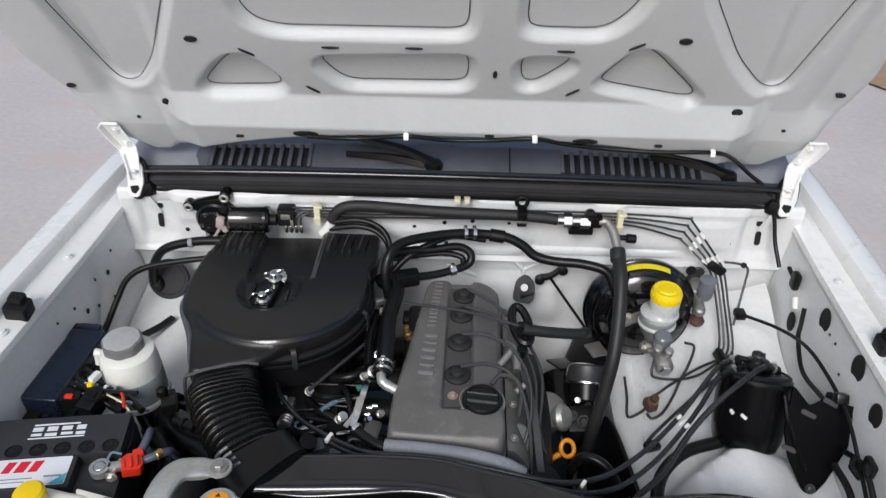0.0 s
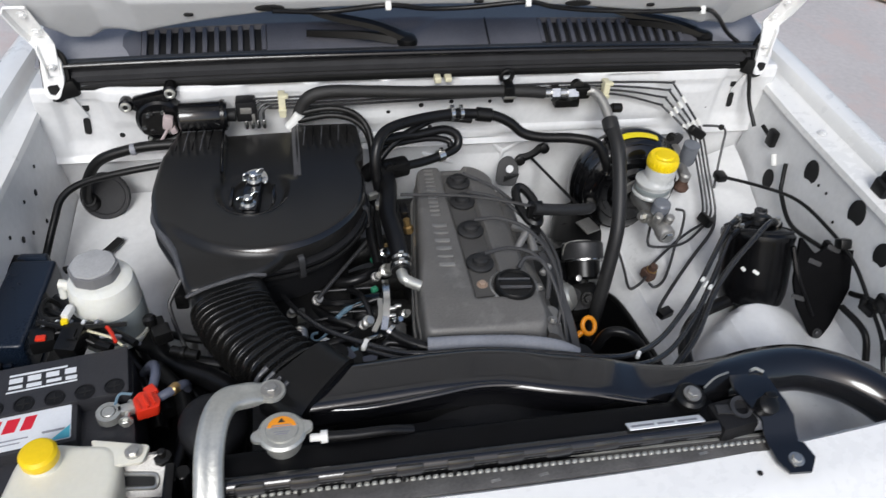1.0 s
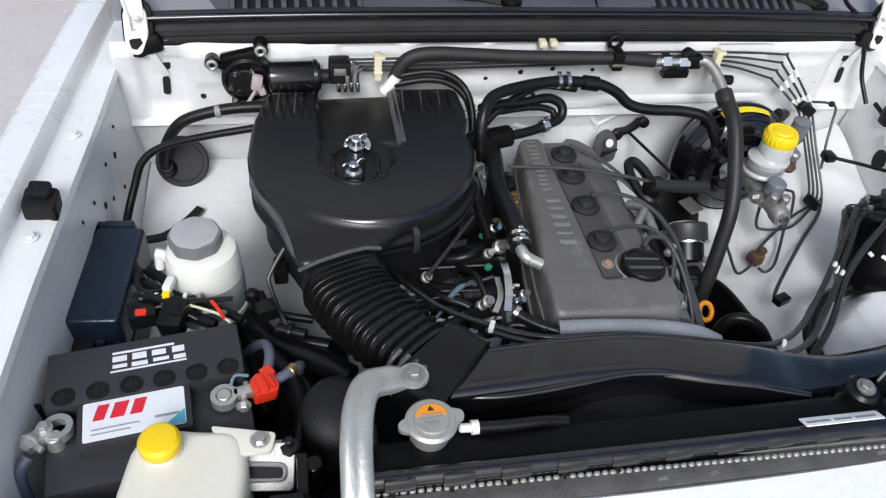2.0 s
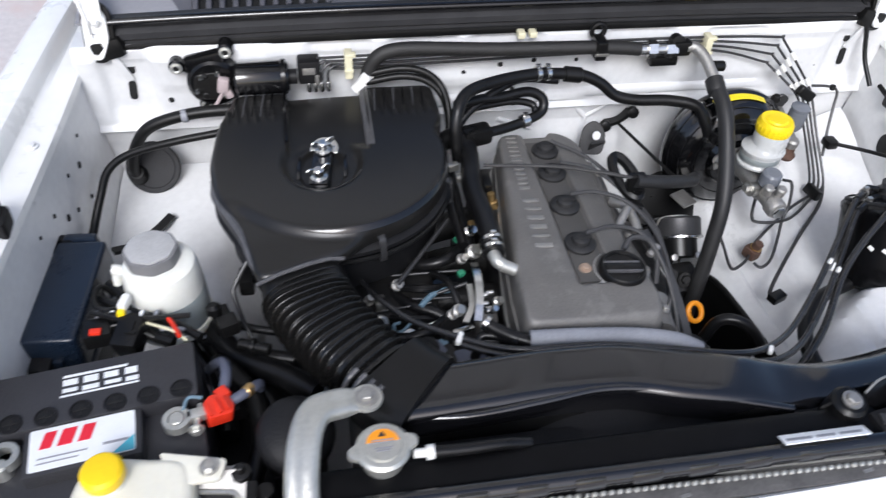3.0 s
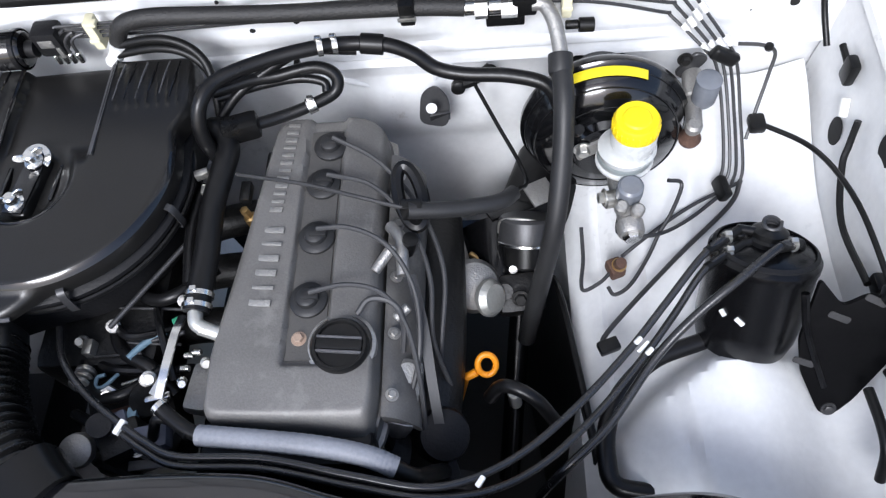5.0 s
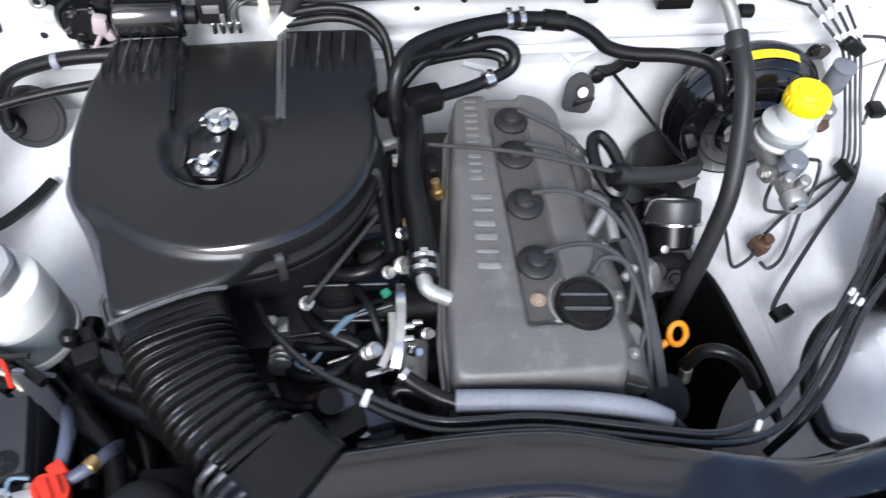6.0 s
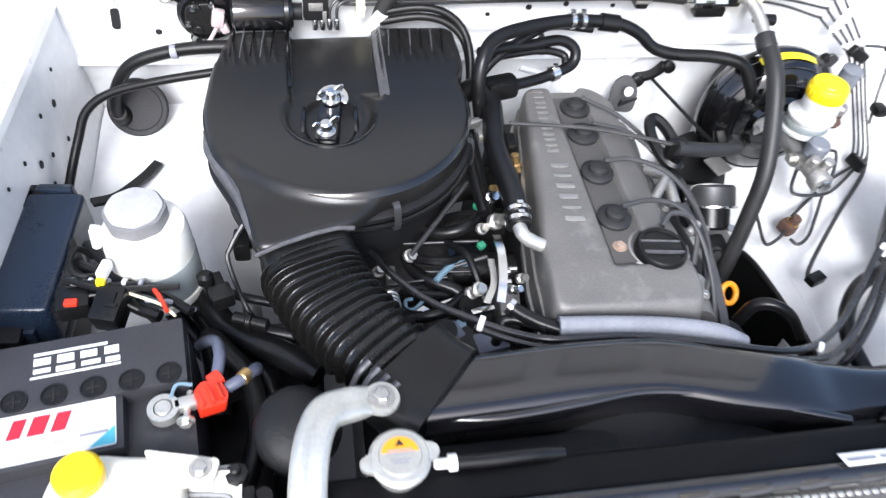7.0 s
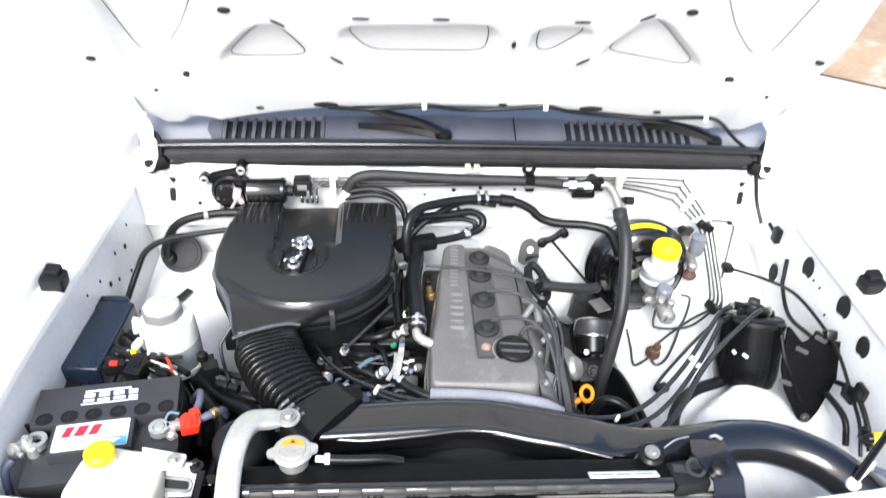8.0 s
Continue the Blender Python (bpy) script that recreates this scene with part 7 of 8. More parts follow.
part("black_sleeve", tube([(-0.096, 0.665, 1.098), (-0.118, 0.675, 1.100), (-0.140, 0.690, 1.102), (-0.152, 0.70, 1.105)], 0.0085, 10), HOSE, lm)
part("clamp", lathe([(0.0092, 0), (0.011, 0), (0.011, 0.006), (0.0092, 0.006), (0.0092, 0)], (-0.148, 0.697, 1.104), (-0.7, 0.6, 0.2), 20), BRIGHT, lm)
part("loom_tail", tube([(0.112, 0.632, 1.092), (0.135, 0.625, 1.07), (0.15, 0.64, 1.02), (0.16, 0.66, 0.95)], 0.010, 10), RUBBER, lm)
# throttle cable
tc = hose("throttle_cable", "thin throttle cable with a black sheath over the engine", "cable", [(-0.095, 0.995, 1.128), (0.0, 0.965, 1.142), (0.07, 0.940, 1.145), (0.130, 0.925, 1.138), (0.16, 0.93, 1.13)], 0.0028, PIPE_MAT, segs=8)
part("sheath", tube([(0.128, 0.925, 1.134), (0.17, 0.930, 1.124), (0.21, 0.940, 1.113), (0.240, 0.952, 1.103), (0.256, 0.972, 1.090)], 0.0105, 12), GREY_HOSE, tc)
part("cable_bracket", joined(*[tube([V(0.128 + 0.015 * math.cos(a) - 0.008 * math.sin(a), 0.958 + 0.036 * math.sin(a), 1.115 + 0.014 * math.sin(a)) for a in [2 * math.pi * i / 12 for i in range(12)]], 0.0085, 8, 3, True)], box((0.132, 0.930, 1.128), (0.028, 0.016, 0.028), 0.004)), PLASTIC, tc, "black looped cable bracket")
# spark plug leads
LEADS = [[(0.018, 0.905, 1.135), (0.06, 0.903, 1.136), (0.105, 0.88, 1.128), (0.135, 0.83, 1.105), (0.138, 0.765, 1.075), (0.120, 0.715, 1.03)],
         [(0.016, 0.82, 1.135), (0.06, 0.828, 1.135), (0.10, 0.82, 1.125), (0.125, 0.79, 1.10), (0.137, 0.74, 1.06), (0.14, 0.69, 1.01)],
         [(0.024, 0.985, 1.133), (0.08, 0.972, 1.122), (0.125, 0.93, 1.098), (0.150, 0.86, 1.08), (0.152, 0.79, 1.05), (0.175, 0.74, 0.98)],
         [(0.026, 1.045, 1.130), (0.085, 1.015, 1.112), (0.135, 0.96, 1.085), (0.165, 0.88, 1.065), (0.160, 0.80, 1.03), (0.150, 0.74, 0.97)]]
for pts in LEADS:
    hose("ignition_lead", "dark grey ignition lead from a spark plug", "cable", pts, 0.0032, LEAD, segs=8, group="ignition leads")
hose("ignition_lead", "grey ignition lead loop beside the filler cap", "cable", [(0.07, 0.80, 1.115), (0.085, 0.815, 1.122), (0.11, 0.812, 1.118), (0.122, 0.795, 1.10), (0.118, 0.77, 1.07)], 0.004, LEAD, segs=8, group="ignition leads")
ds = thing("distributor", "dark distributor and grey cable guide beside the engine", "distributor", (0.15, 0.70, 0.9))
part("cap", lathe([(0, 0), (0.034, 0), (0.036, 0.02), (0.030, 0.045), (0.012, 0.05), (0, 0.05)], (0.150, 0.70, 0.965), (0.3, -0.3, 1), 26), PLASTIC_DULL, ds)
part("cable_guide", strip([(0.128, 0.86, 1.09), (0.142, 0.80, 1.075), (0.150, 0.74, 1.045), (0.158, 0.69, 1.005), (0.172, 0.65, 0.96)], 0.012, 0.005), LEAD, ds, "grey cable guide")
part("boot", lathe([(0, 0), (0.010, 0), (0.010, 0.03), (0, 0.032)], (0.12, 0.90, 1.08), (0.3, 0, 1), 14), PLASTIC, ds)
part("housing", joined(lathe([(0, 0), (0.036, 0), (0.040, 0.006), (0.040, 0.040), (0.034, 0.052), (0.020, 0.058), (0, 0.058)], (0.185, 0.945, 0.885), (0.25, -0.45, 0.85), 30), box((0.160, 0.985, 0.885), (0.05, 0.08, 0.06), 0.014, (0, 20, 10))), CAST, ds, "bare cast distributor housing")
part("vacuum_rod", rod((0.190, 0.985, 0.912), (0.222, 0.962, 0.906), 0.0045), BRASS, ds, "brassy vacuum pipe")
part("vacuum_pot", lathe([(0, 0), (0.022, 0), (0.027, 0.006), (0.027, 0.012), (0.020, 0.020), (0, 0.022)], (0.212, 0.905, 0.925), (0.75, -0.35, 0.55), 28), BRACKET_MAT, ds, "bright vacuum pot")
part("clamp_barrel", rod((0.246, 0.772, 0.900), (0.249, 0.766, 0.872), 0.009), BRACKET_MAT, ds)
part("silver_joint", rod((0.085, 0.862, 1.10), (0.108, 0.890, 1.112), 0.0065), CAST, ds)
part("silver_joint", rod((0.112, 0.80, 1.098), (0.128, 0.812, 1.104), 0.006), CAST, ds)
# stays near the head
hose("spark_stay", "bare metal oil pipe beside the head", "pipe", [(0.10, 0.93, 1.09), (0.115, 0.905, 1.10), (0.118, 0.86, 1.09)], 0.008, CAST)

# dipstick
dip = thing("dipstick", "engine oil dipstick with an orange ring handle", "dipstick", (0.21, 0.785, 0.90))
part("ring_handle", moved(tube([V(0.0118 * math.cos(a), 0.0145 * math.sin(a), 0) for a in [2 * math.pi * i / 14 for i in range(14)]], 0.0042, 10, 3, True), pose(0.213, 0.786, 0.975, 48, 0, 8)), ORANGE, dip, "bright orange ring handle")
part("stem", joined(rod((0.200, 0.780, 0.966), (0.184, 0.775, 0.958), 0.0055), rod((0.186, 0.775, 0.958), (0.165, 0.79, 0.80), 0.004)), ORANGE, dip)
# vacuum canister with a bright band
vc = thing("ignition_module", "black cylinder with a bright steel band beside the engine", "canister", (0.28, 0.99, 0.90))
VA = V(0.05, 0.72, 0.69).normalized()
VC = V(0.275, 0.985, 0.940)
part("cylinder", lathe([(0, 0), (0.028, 0), (0.033, 0.004), (0.034, 0.040), (0, 0.040)], VC - VA * 0.036, VA, 30), PLASTIC, vc)
part("band", lathe([(0.0345, 0), (0.043, 0), (0.043, 0.003), (0.0415, 0.006), (0.0415, 0.034), (0.038, 0.038), (0, 0.039)], VC, VA, 36), PIPE_MAT, vc, "dull steel cap with a bright rim")
part("rim", lathe([(0.0425, 0), (0.0448, 0.001), (0.0448, 0.0045), (0.0425, 0.0055), (0.0425, 0)], VC - VA * 0.001, VA, 40), BRIGHT, vc)
part("lower_body", joined(box((0.262, 0.930, 0.880), (0.07, 0.06, 0.07), 0.014, (20, 0, 6)), bolt_bm((0.262, 0.905, 0.918), (0, -0.8, 0.6), 0.0085, 0.008), lathe([(0, 0), (0.012, 0), (0.012, 0.02), (0, 0.02)], (0.240, 0.925, 0.905), (0, -0.5, 0.8), 16)), IRON, vc)
part("plate", box((0.296, 1.040, 0.985), (0.040, 0.036, 0.004), 0.001, (10, 10, 30)), CAST, vc)
part("bail", tube([VC + V(-0.040, 0.012, 0.010), VC + V(-0.036, 0.016, 0.034), VC + V(-0.012, 0.010, 0.046), VC + V(0.014, 0.006, 0.044), VC + V(0.026, 0.004, 0.032)], 0.0026, 8), STEEL, vc)
part("side_screw", joined(*[lathe([(0, 0), (0.006, 0), (0.006, 0.006), (0, 0.007)], VC + V(dx, -0.040, -0.006), (0, -0.7, 0.7), 12) for dx in (-0.022, 0.022)]), STEEL, vc)
# black panels and shafts between engine and frame rail
single("steering_shaft", rod((0.285, 1.12, 0.92), (0.235, 0.70, 0.70), 0.016), PAINTED_BLACK, "black steering shaft beside the engine", "shaft")
sf = thing("splash_flap", "black rubber splash flap beside the frame rail", "splash flap", (0.32, 0.80, 0.64))


def flap_at(u, v):
    return V(0.350 - 0.040 * u - 0.05 * (1 - v) ** 2, 0.66 + 0.30 * u, 0.64 + (0.275 - 0.045 * (2 * u - 1) ** 4) * v)


part("sheet", sheet(flap_at, 18, 10, (0.006, 0, 0)), RUBBER, sf)
part("edge_bead", tube([flap_at(i / 12, 1.0) + V(0.003, 0, 0) for i in range(13)], 0.005, 8, 3), RUBBER, sf)
for u in (0.15, 0.5, 0.85):
    part("clip", lathe([(0, 0), (0.008, 0), (0.006, 0.004), (0, 0.005)], flap_at(u, 0.85) + V(0.006, 0, 0), (1, 0, 0.3), 14), PLASTIC, sf)
sc = thing("steering_column_cover", "black steering column boot below the brake booster", "column cover", (0.30, 1.10, 0.93))
part("cover", loft([[V(cx + rx * math.cos(2 * math.pi * i / 24), y + 0.2 * ry * math.sin(2 * math.pi * i / 24), z + ry * math.sin(2 * math.pi * i / 24)) for i in range(24)] for cx, y, z, rx, ry in ((0.345, 1.165, 0.905, 0.075, 0.042), (0.335, 1.130, 0.900, 0.078, 0.046), (0.305, 1.080, 0.890, 0.070, 0.044), (0.275, 1.030, 0.880, 0.050, 0.036), (0.262, 0.985, 0.870, 0.036, 0.030))]), RUBBER, sc)
part("shield_plate", box((0.245, 1.060, 0.925), (0.07, 0.06, 0.004), 0.001, (-22, 10, 22)), PAINTED_BLACK, sc, "black shield plate")
single("exhaust_shield", sheet(lambda u, v: V(0.17 + 0.12 * u, 0.93 + 0.10 * v, 0.87 + 0.04 * math.sin(math.pi * u) + 0.03 * v), 12, 10, (0, 0, -0.003)), PAINTED_BLACK, "dark heat shield below the brake booster", "heat shield")
hose("power_steering_hose", "thick black hose beside the splash flap", "hose", [(0.215, 0.747, 0.960), (0.230, 0.751, 0.990), (0.251, 0.744, 1.000), (0.276, 0.730, 0.990), (0.297, 0.713, 0.960)], 0.009, HOSE, segs=12)
# small bracket on the firewall with a thin wire
fb = thing("ground_strap_bracket", "small black bracket with two bolts on the firewall", "bracket", (0.205, 1.205, 1.06))
part("bar", strip([(0.183, 1.200, 1.046), (0.20, 1.192, 1.055), (0.215, 1.192, 1.064), (0.232, 1.200, 1.074)], 0.022, 0.006), PLASTIC, fb)
for x, z in ((0.184, 1.047), (0.232, 1.074)):
    part("bolt", lathe([(0, 0), (0.0105, 0), (0.0105, 0.010), (0.007, 0.012), (0, 0.012)], (x, 1.194, z), (0, -1, 0.2), 18), RUBBER, fb)
part("wire", tube([(0.208, 1.19, 1.052), (0.24, 1.12, 1.04), (0.268, 1.06, 1.03), (0.275, 1.02, 1.04), (0.262, 0.99, 1.07)], 0.003, 8), RUBBER, fb)

# ---- cables on the driver side fender ----
cb = hose("fender_cable", "black cable with a connector on the inner fender", "cable", [(0.688, 1.15, 1.13), (0.689, 1.125, 1.125), (0.688, 1.10, 1.12)], 0.0045, RUBBER)
part("grommet", box((0.687, 1.108, 1.128), (0.014, 0.024, 0.036), 0.005), RUBBER, cb)
part("white_plug", rod((0.684, 1.082, 1.106), (0.682, 1.066, 1.088), 0.006), WHITE_PLASTIC, cb)
part("lower_cable", tube([(0.686, 1.040, 1.112), (0.682, 1.025, 1.082), (0.675, 1.004, 1.063), (0.665, 0.934, 1.042), (0.660, 0.836, 1.070)], 0.0045, 8), RUBBER, cb)
hose("fender_cable", "long black cable sweeping along the inner fender", "cable", [(0.590, 1.100, 1.045), (0.648, 1.042, 1.058), (0.660, 0.944, 1.097), (0.665, 0.850, 1.105), (0.665, 0.766, 1.099), (0.663, 0.692, 1.069), (0.660, 0.638, 1.045), (0.655, 0.598, 1.007)], 0.0036, RUBBER)
hose("fender_cable", "black cable beside the canister bracket", "cable", [(0.662, 0.736, 1.052), (0.662, 0.682, 1.080), (0.662, 0.626, 1.059), (0.662, 0.594, 1.026)], 0.005, RUBBER)
hose("fender_cable", "black cable below the canister bracket", "cable", [(0.645, 0.722, 1.034), (0.645, 0.676, 1.040), (0.645, 0.650, 1.033), (0.645, 0.628, 1.002)], 0.006, RUBBER)
single("cable_clip", box((0.670, 0.834, 1.071), (0.012, 0.024, 0.022), 0.004), PLASTIC, "black cable clip on the inner fender", "clip", "cable clips")
single("cable_clip", box((0.664, 0.673, 1.089), (0.012, 0.028, 0.028), 0.004), PLASTIC, "black cable clip on the inner fender", "clip", "cable clips")
single("cable_boot", box((0.590, 1.093, 1.049), (0.022, 0.026, 0.016), 0.005), RUBBER, "black cable boot by the firewall", "cable boot")
wj = thing("washer_hose_joint", "white collar at the end of the black intake tube", "hose joint", (0.56, 0.49, 1.06))
part("collar", lathe([(0.020, 0), (0.026, 0), (0.026, 0.010), (0.020, 0.010), (0.020, 0)], (0.556, 0.492, 1.110), (0.6, -0.75, -0.2), 24), CREAM, wj)
part("cable", tube([(0.575, 0.485, 1.12), (0.585, 0.47, 1.125), (0.60, 0.455, 1.12), (0.63, 0.44, 1.10)], 0.005), SLATE, wj)
yc = thing("side_lamp_plug", "yellow plastic plug with a black end on the inner fender", "plug", (0.63, 0.556, 1.09))
part("barrel", lathe([(0, 0), (0.009, 0), (0.0105, 0.003), (0.0105, 0.040), (0.009, 0.043), (0, 0.043)], (0.616, 0.558, 1.104), (1, -0.1, 0.05), 20), YELLOW, yc, "yellow barrel")
part("black_end", joined(lathe([(0, 0), (0.007, 0), (0.009, 0.008), (0, 0.009)], (0.608, 0.559, 1.104), (1, -0.1, 0.05), 16), rod((0.600, 0.560, 1.104), (0.612, 0.559, 1.104), 0.004)), PLASTIC, yc)
pr = thing("hood_prop_rod", "dark hood prop rod lying along the header panel", "prop rod", (0.517, 0.452, 1.13))
part("rod", rod((0.517, 0.452, 1.137), (0.640, 0.556, 1.162), 0.0055, 12), PAINTED_BLACK, pr)
part("pivot", lathe([(0, 0), (0.010, 0), (0.010, 0.008), (0.006, 0.012), (0, 0.012)], (0.517, 0.452, 1.128), (0.1, -0.3, 1), 16), WHITE_PLASTIC, pr, "white plastic pivot")
for c in ((0.658, 0.608, 1.042), (0.662, 0.690, 1.060)):
    single("cable_clip", joined(box(c, (0.016, 0.030, 0.016), 0.005, (0, 0, 10)), box((c[0] - 0.004, c[1] + 0.010, c[2] + 0.010), (0.012, 0.012, 0.016), 0.004)), PLASTIC, "black cable clip on the inner fender", "clip", "cable clips")

# ---- passenger side harness, grommet and cables ----
gr = thing("firewall_grommet", "large round black rubber grommet with a cable loom", "grommet", (-0.60, 1.15, 1.05))
part("disc", lathe([(0, 0), (0.041, 0), (0.0445, 0.002), (0.0445, 0.006), (0.042, 0.008), (0.036, 0.008), (0.034, 0.006), (0.020, 0.006), (0, 0.0065)], (-0.626, 1.168, 1.034), (0.03, -0.88, 0.47), 40), SEAL_MAT, gr)
part("loom", tube([(-0.44, 1.15, 1.150), (-0.498, 1.15, 1.152), (-0.556, 1.15, 1.146), (-0.612, 1.148, 1.128), (-0.640, 1.146, 1.092), (-0.652, 1.148, 1.055), (-0.652, 1.152, 1.034)], 0.0095, 12), RUBBER, gr)
part("boot", lathe([(0, 0), (0.017, 0), (0.0155, 0.010), (0.011, 0.018), (0, 0.019)], (-0.651, 1.160, 1.025), (0.0, -0.6, 0.75), 22), RUBBER, gr)
part("tie", rod((-0.558, 1.150, 1.145), (-0.548, 1.150, 1.146), 0.0108), LOOM, gr)
hose("wiring_harness", "black wiring harness curving down to the relay box", "harness", [(-0.42, 1.14, 1.13), (-0.50, 1.135, 1.120), (-0.575, 1.125, 1.114), (-0.640, 1.105, 1.110), (-0.672, 1.082, 1.098), (-0.684, 1.050, 1.075), (-0.696, 1.015, 1.044), (-0.700, 0.97, 1.025), (-0.694, 0.92, 1.02)], 0.0065, RUBBER, group="wiring harnesses")
single("support_bracket", strip([(-0.670, 0.981, 1.020), (-0.642, 1.001, 1.010), (-0.615, 1.045, 1.000), (-0.595, 1.078, 1.000)], 0.014, 0.006), RUBBER, "black arm lying on the wheelhouse", "bracket")
wires = thing("connector_cluster", "cluster of black connectors and wires beside the reservoir", "connectors", (-0.58, 0.73, 1.02))
part("plug_two", box((-0.634, 0.744, 1.104), (0.034, 0.03, 0.024), 0.004, (0, 0, 10)), PLASTIC, wires)
part("red_core", box((-0.633, 0.735, 1.117), (0.014, 0.009, 0.006), 0.002), RED, wires)
part("white_plug", box((-0.600, 0.768, 1.130), (0.011, 0.022, 0.012), 0.003, (0, 0, -15)), WHITE_PLASTIC, wires)
part("yellow_plug", box((-0.603, 0.754, 1.126), (0.010, 0.009, 0.009), 0.003), YELLOW, wires)
part("grey_wire", tube([(-0.642, 0.765, 1.120), (-0.624, 0.757, 1.120), (-0.603, 0.749, 1.120), (-0.574, 0.747, 1.120), (-0.541, 0.746, 1.120), (-0.521, 0.746, 1.120)], 0.0034, 8), RUBBER, wires)
part("tan_wire", tube([(-0.582, 0.750, 1.112), (-0.555, 0.737, 1.112), (-0.538, 0.727, 1.112), (-0.524, 0.712, 1.112)], 0.0018, 8), CREAM, wires)
part("red_wire", tube([(-0.549, 0.747, 1.120), (-0.540, 0.732, 1.120), (-0.531, 0.713, 1.120)], 0.0026, 8), RED, wires)
part("black_wire", tube([(-0.646, 0.808, 1.100), (-0.616, 0.790, 1.100), (-0.587, 0.772, 1.100), (-0.545, 0.752, 1.100), (-0.510, 0.725, 1.100)], 0.006, 8), RUBBER, wires)
part("black_wire_two", tube([(-0.637, 0.837, 1.095), (-0.613, 0.809, 1.095), (-0.579, 0.747, 1.095), (-0.544, 0.725, 1.095)], 0.007, 8), RUBBER, wires)
part("black_wire_three", tube([(-0.663, 0.855, 1.085), (-0.643, 0.812, 1.085), (-0.615, 0.751, 1.085), (-0.592, 0.726, 1.085)], 0.009, 8), RUBBER, wires)
part("relay", joined(box((-0.594, 0.733, 1.105), (0.030, 0.042, 0.034), 0.003, (12, 0, -14)), box((-0.590, 0.724, 1.1235), (0.014, 0.004, 0.003), 0.001, (12, 0, -14)), box((-0.588, 0.732, 1.1235), (0.004, 0.016, 0.003), 0.001, (12, 0, -14))), PLASTIC, wires, "black relay with a slotted top")
part("taped_wire", tube([(-0.646, 0.769, 1.112), (-0.625, 0.764, 1.116), (-0.604, 0.758, 1.114), (-0.578, 0.759, 1.112), (-0.557, 0.756, 1.110), (-0.540, 0.738, 1.108)], lambda f: 0.0042 + 0.0007 * math.sin(f * 70), 8, 14), RUBBER, wires)
for k in range(5):
    f = k / 4
    part("wire_tape", rod((-0.638 + 0.072 * f, 0.767 - 0.008 * f, 1.114), (-0.633 + 0.072 * f, 0.766 - 0.008 * f, 1.114), 0.0052), PAPER if k % 2 else LOOM, wires)
part("wire_loop", tube([(-0.628, 0.822, 1.09), (-0.641, 0.818, 1.11), (-0.645, 0.794, 1.114), (-0.636, 0.778, 1.112), (-0.62, 0.776, 1.11), (-0.612, 0.79, 1.10), (-0.621, 0.805, 1.09)], 0.0038, 8), RUBBER, wires)
part("thin_wire", tube([(-0.650, 0.75, 1.09), (-0.63, 0.742, 1.105), (-0.61, 0.748, 1.112), (-0.57, 0.735, 1.10), (-0.54, 0.715, 1.08)], 0.0026, 8), RUBBER, wires)
part("thin_wire", tube([(-0.56, 0.745, 1.10), (-0.535, 0.738, 1.105), (-0.51, 0.742, 1.08)], 0.0028, 8), LOOM, wires)
part("hose_valve", joined(rod((-0.492, 0.772, 1.03), (-0.500, 0.782, 1.085), 0.006), lathe([(0, 0), (0.010, 0), (0.010, 0.010), (0.006, 0.014), (0, 0.014)], (-0.500, 0.782, 1.080), (0, 0.2, 1), 16), box((-0.482, 0.763, 1.075), (0.026, 0.024, 0.022), 0.004, (0, 0, 20)), rod((-0.470, 0.742, 1.06), (-0.430, 0.727, 1.06), 0.008), rod((-0.455, 0.736, 1.06), (-0.448, 0.734, 1.06), 0.011)), PLASTIC, wires)
LOWER = (([(-0.519, 0.825, 1.030), (-0.502, 0.783, 1.030), (-0.472, 0.740, 1.030), (-0.415, 0.705, 1.030), (-0.374, 0.672, 1.030)], 0.017), ([(-0.542, 0.816, 1.020), (-0.510, 0.772, 1.020), (-0.487, 0.713, 1.020), (-0.472, 0.659, 1.020)], 0.012), ([(-0.488, 0.806, 1.030), (-0.458, 0.792, 1.030), (-0.420, 0.780, 1.030)], 0.006), ([(-0.524, 0.785, 1.030), (-0.494, 0.767, 1.030), (-0.458, 0.748, 1.030), (-0.400, 0.730, 1.030)], 0.010), ([(-0.509, 0.851, 1.000), (-0.514, 0.789, 1.000), (-0.497, 0.711, 1.000), (-0.488, 0.642, 1.000)], 0.014), ([(-0.461, 0.743, 1.000), (-0.432, 0.684, 1.000), (-0.420, 0.616, 1.000)], 0.015), ([(-0.545, 0.781, 0.990), (-0.491, 0.718, 0.990), (-0.441, 0.658, 0.990)], 0.012))
for pts, r in LOWER:
    hose("engine_bay_hose", "black rubber hose below the air duct", "hose", pts, r, HOSE, group="lower hoses")
single("hose_bracket", box((-0.494, 0.790, 1.060), (0.024, 0.02, 0.03), 0.003, (0, 0, 20)), PLASTIC, "black plastic bracket below the air cleaner", "bracket")
single("stay_block", box((-0.462, 0.855, 1.060), (0.022, 0.034, 0.03), 0.006), PLASTIC, "black rubber block below the air cleaner", "mount")
single("metal_pipe", rod((-0.457, 0.812, 1.000), (-0.450, 0.751, 1.000), 0.012), CAST, "grey metal pipe below the bellows", "pipe")
# Filler boxes added in black for the shadow below the duct.
single("apron_shadow_box", joined(box((-0.44, 0.66, 0.92), (0.14, 0.28, 0.10), 0.02), box((-0.40, 0.60, 1.0), (0.06, 0.10, 0.08), 0.01)), PLASTIC_DULL, "black filler boxes that darken the space below the corrugated duct", "housing")
single("battery_loom", tube([(-0.50, 0.73, 1.04), (-0.48, 0.70, 1.06), (-0.45, 0.66, 1.05), (-0.44, 0.60, 1.05), (-0.455, 0.55, 1.03)], 0.012), RUBBER, "black battery cable loom", "harness")

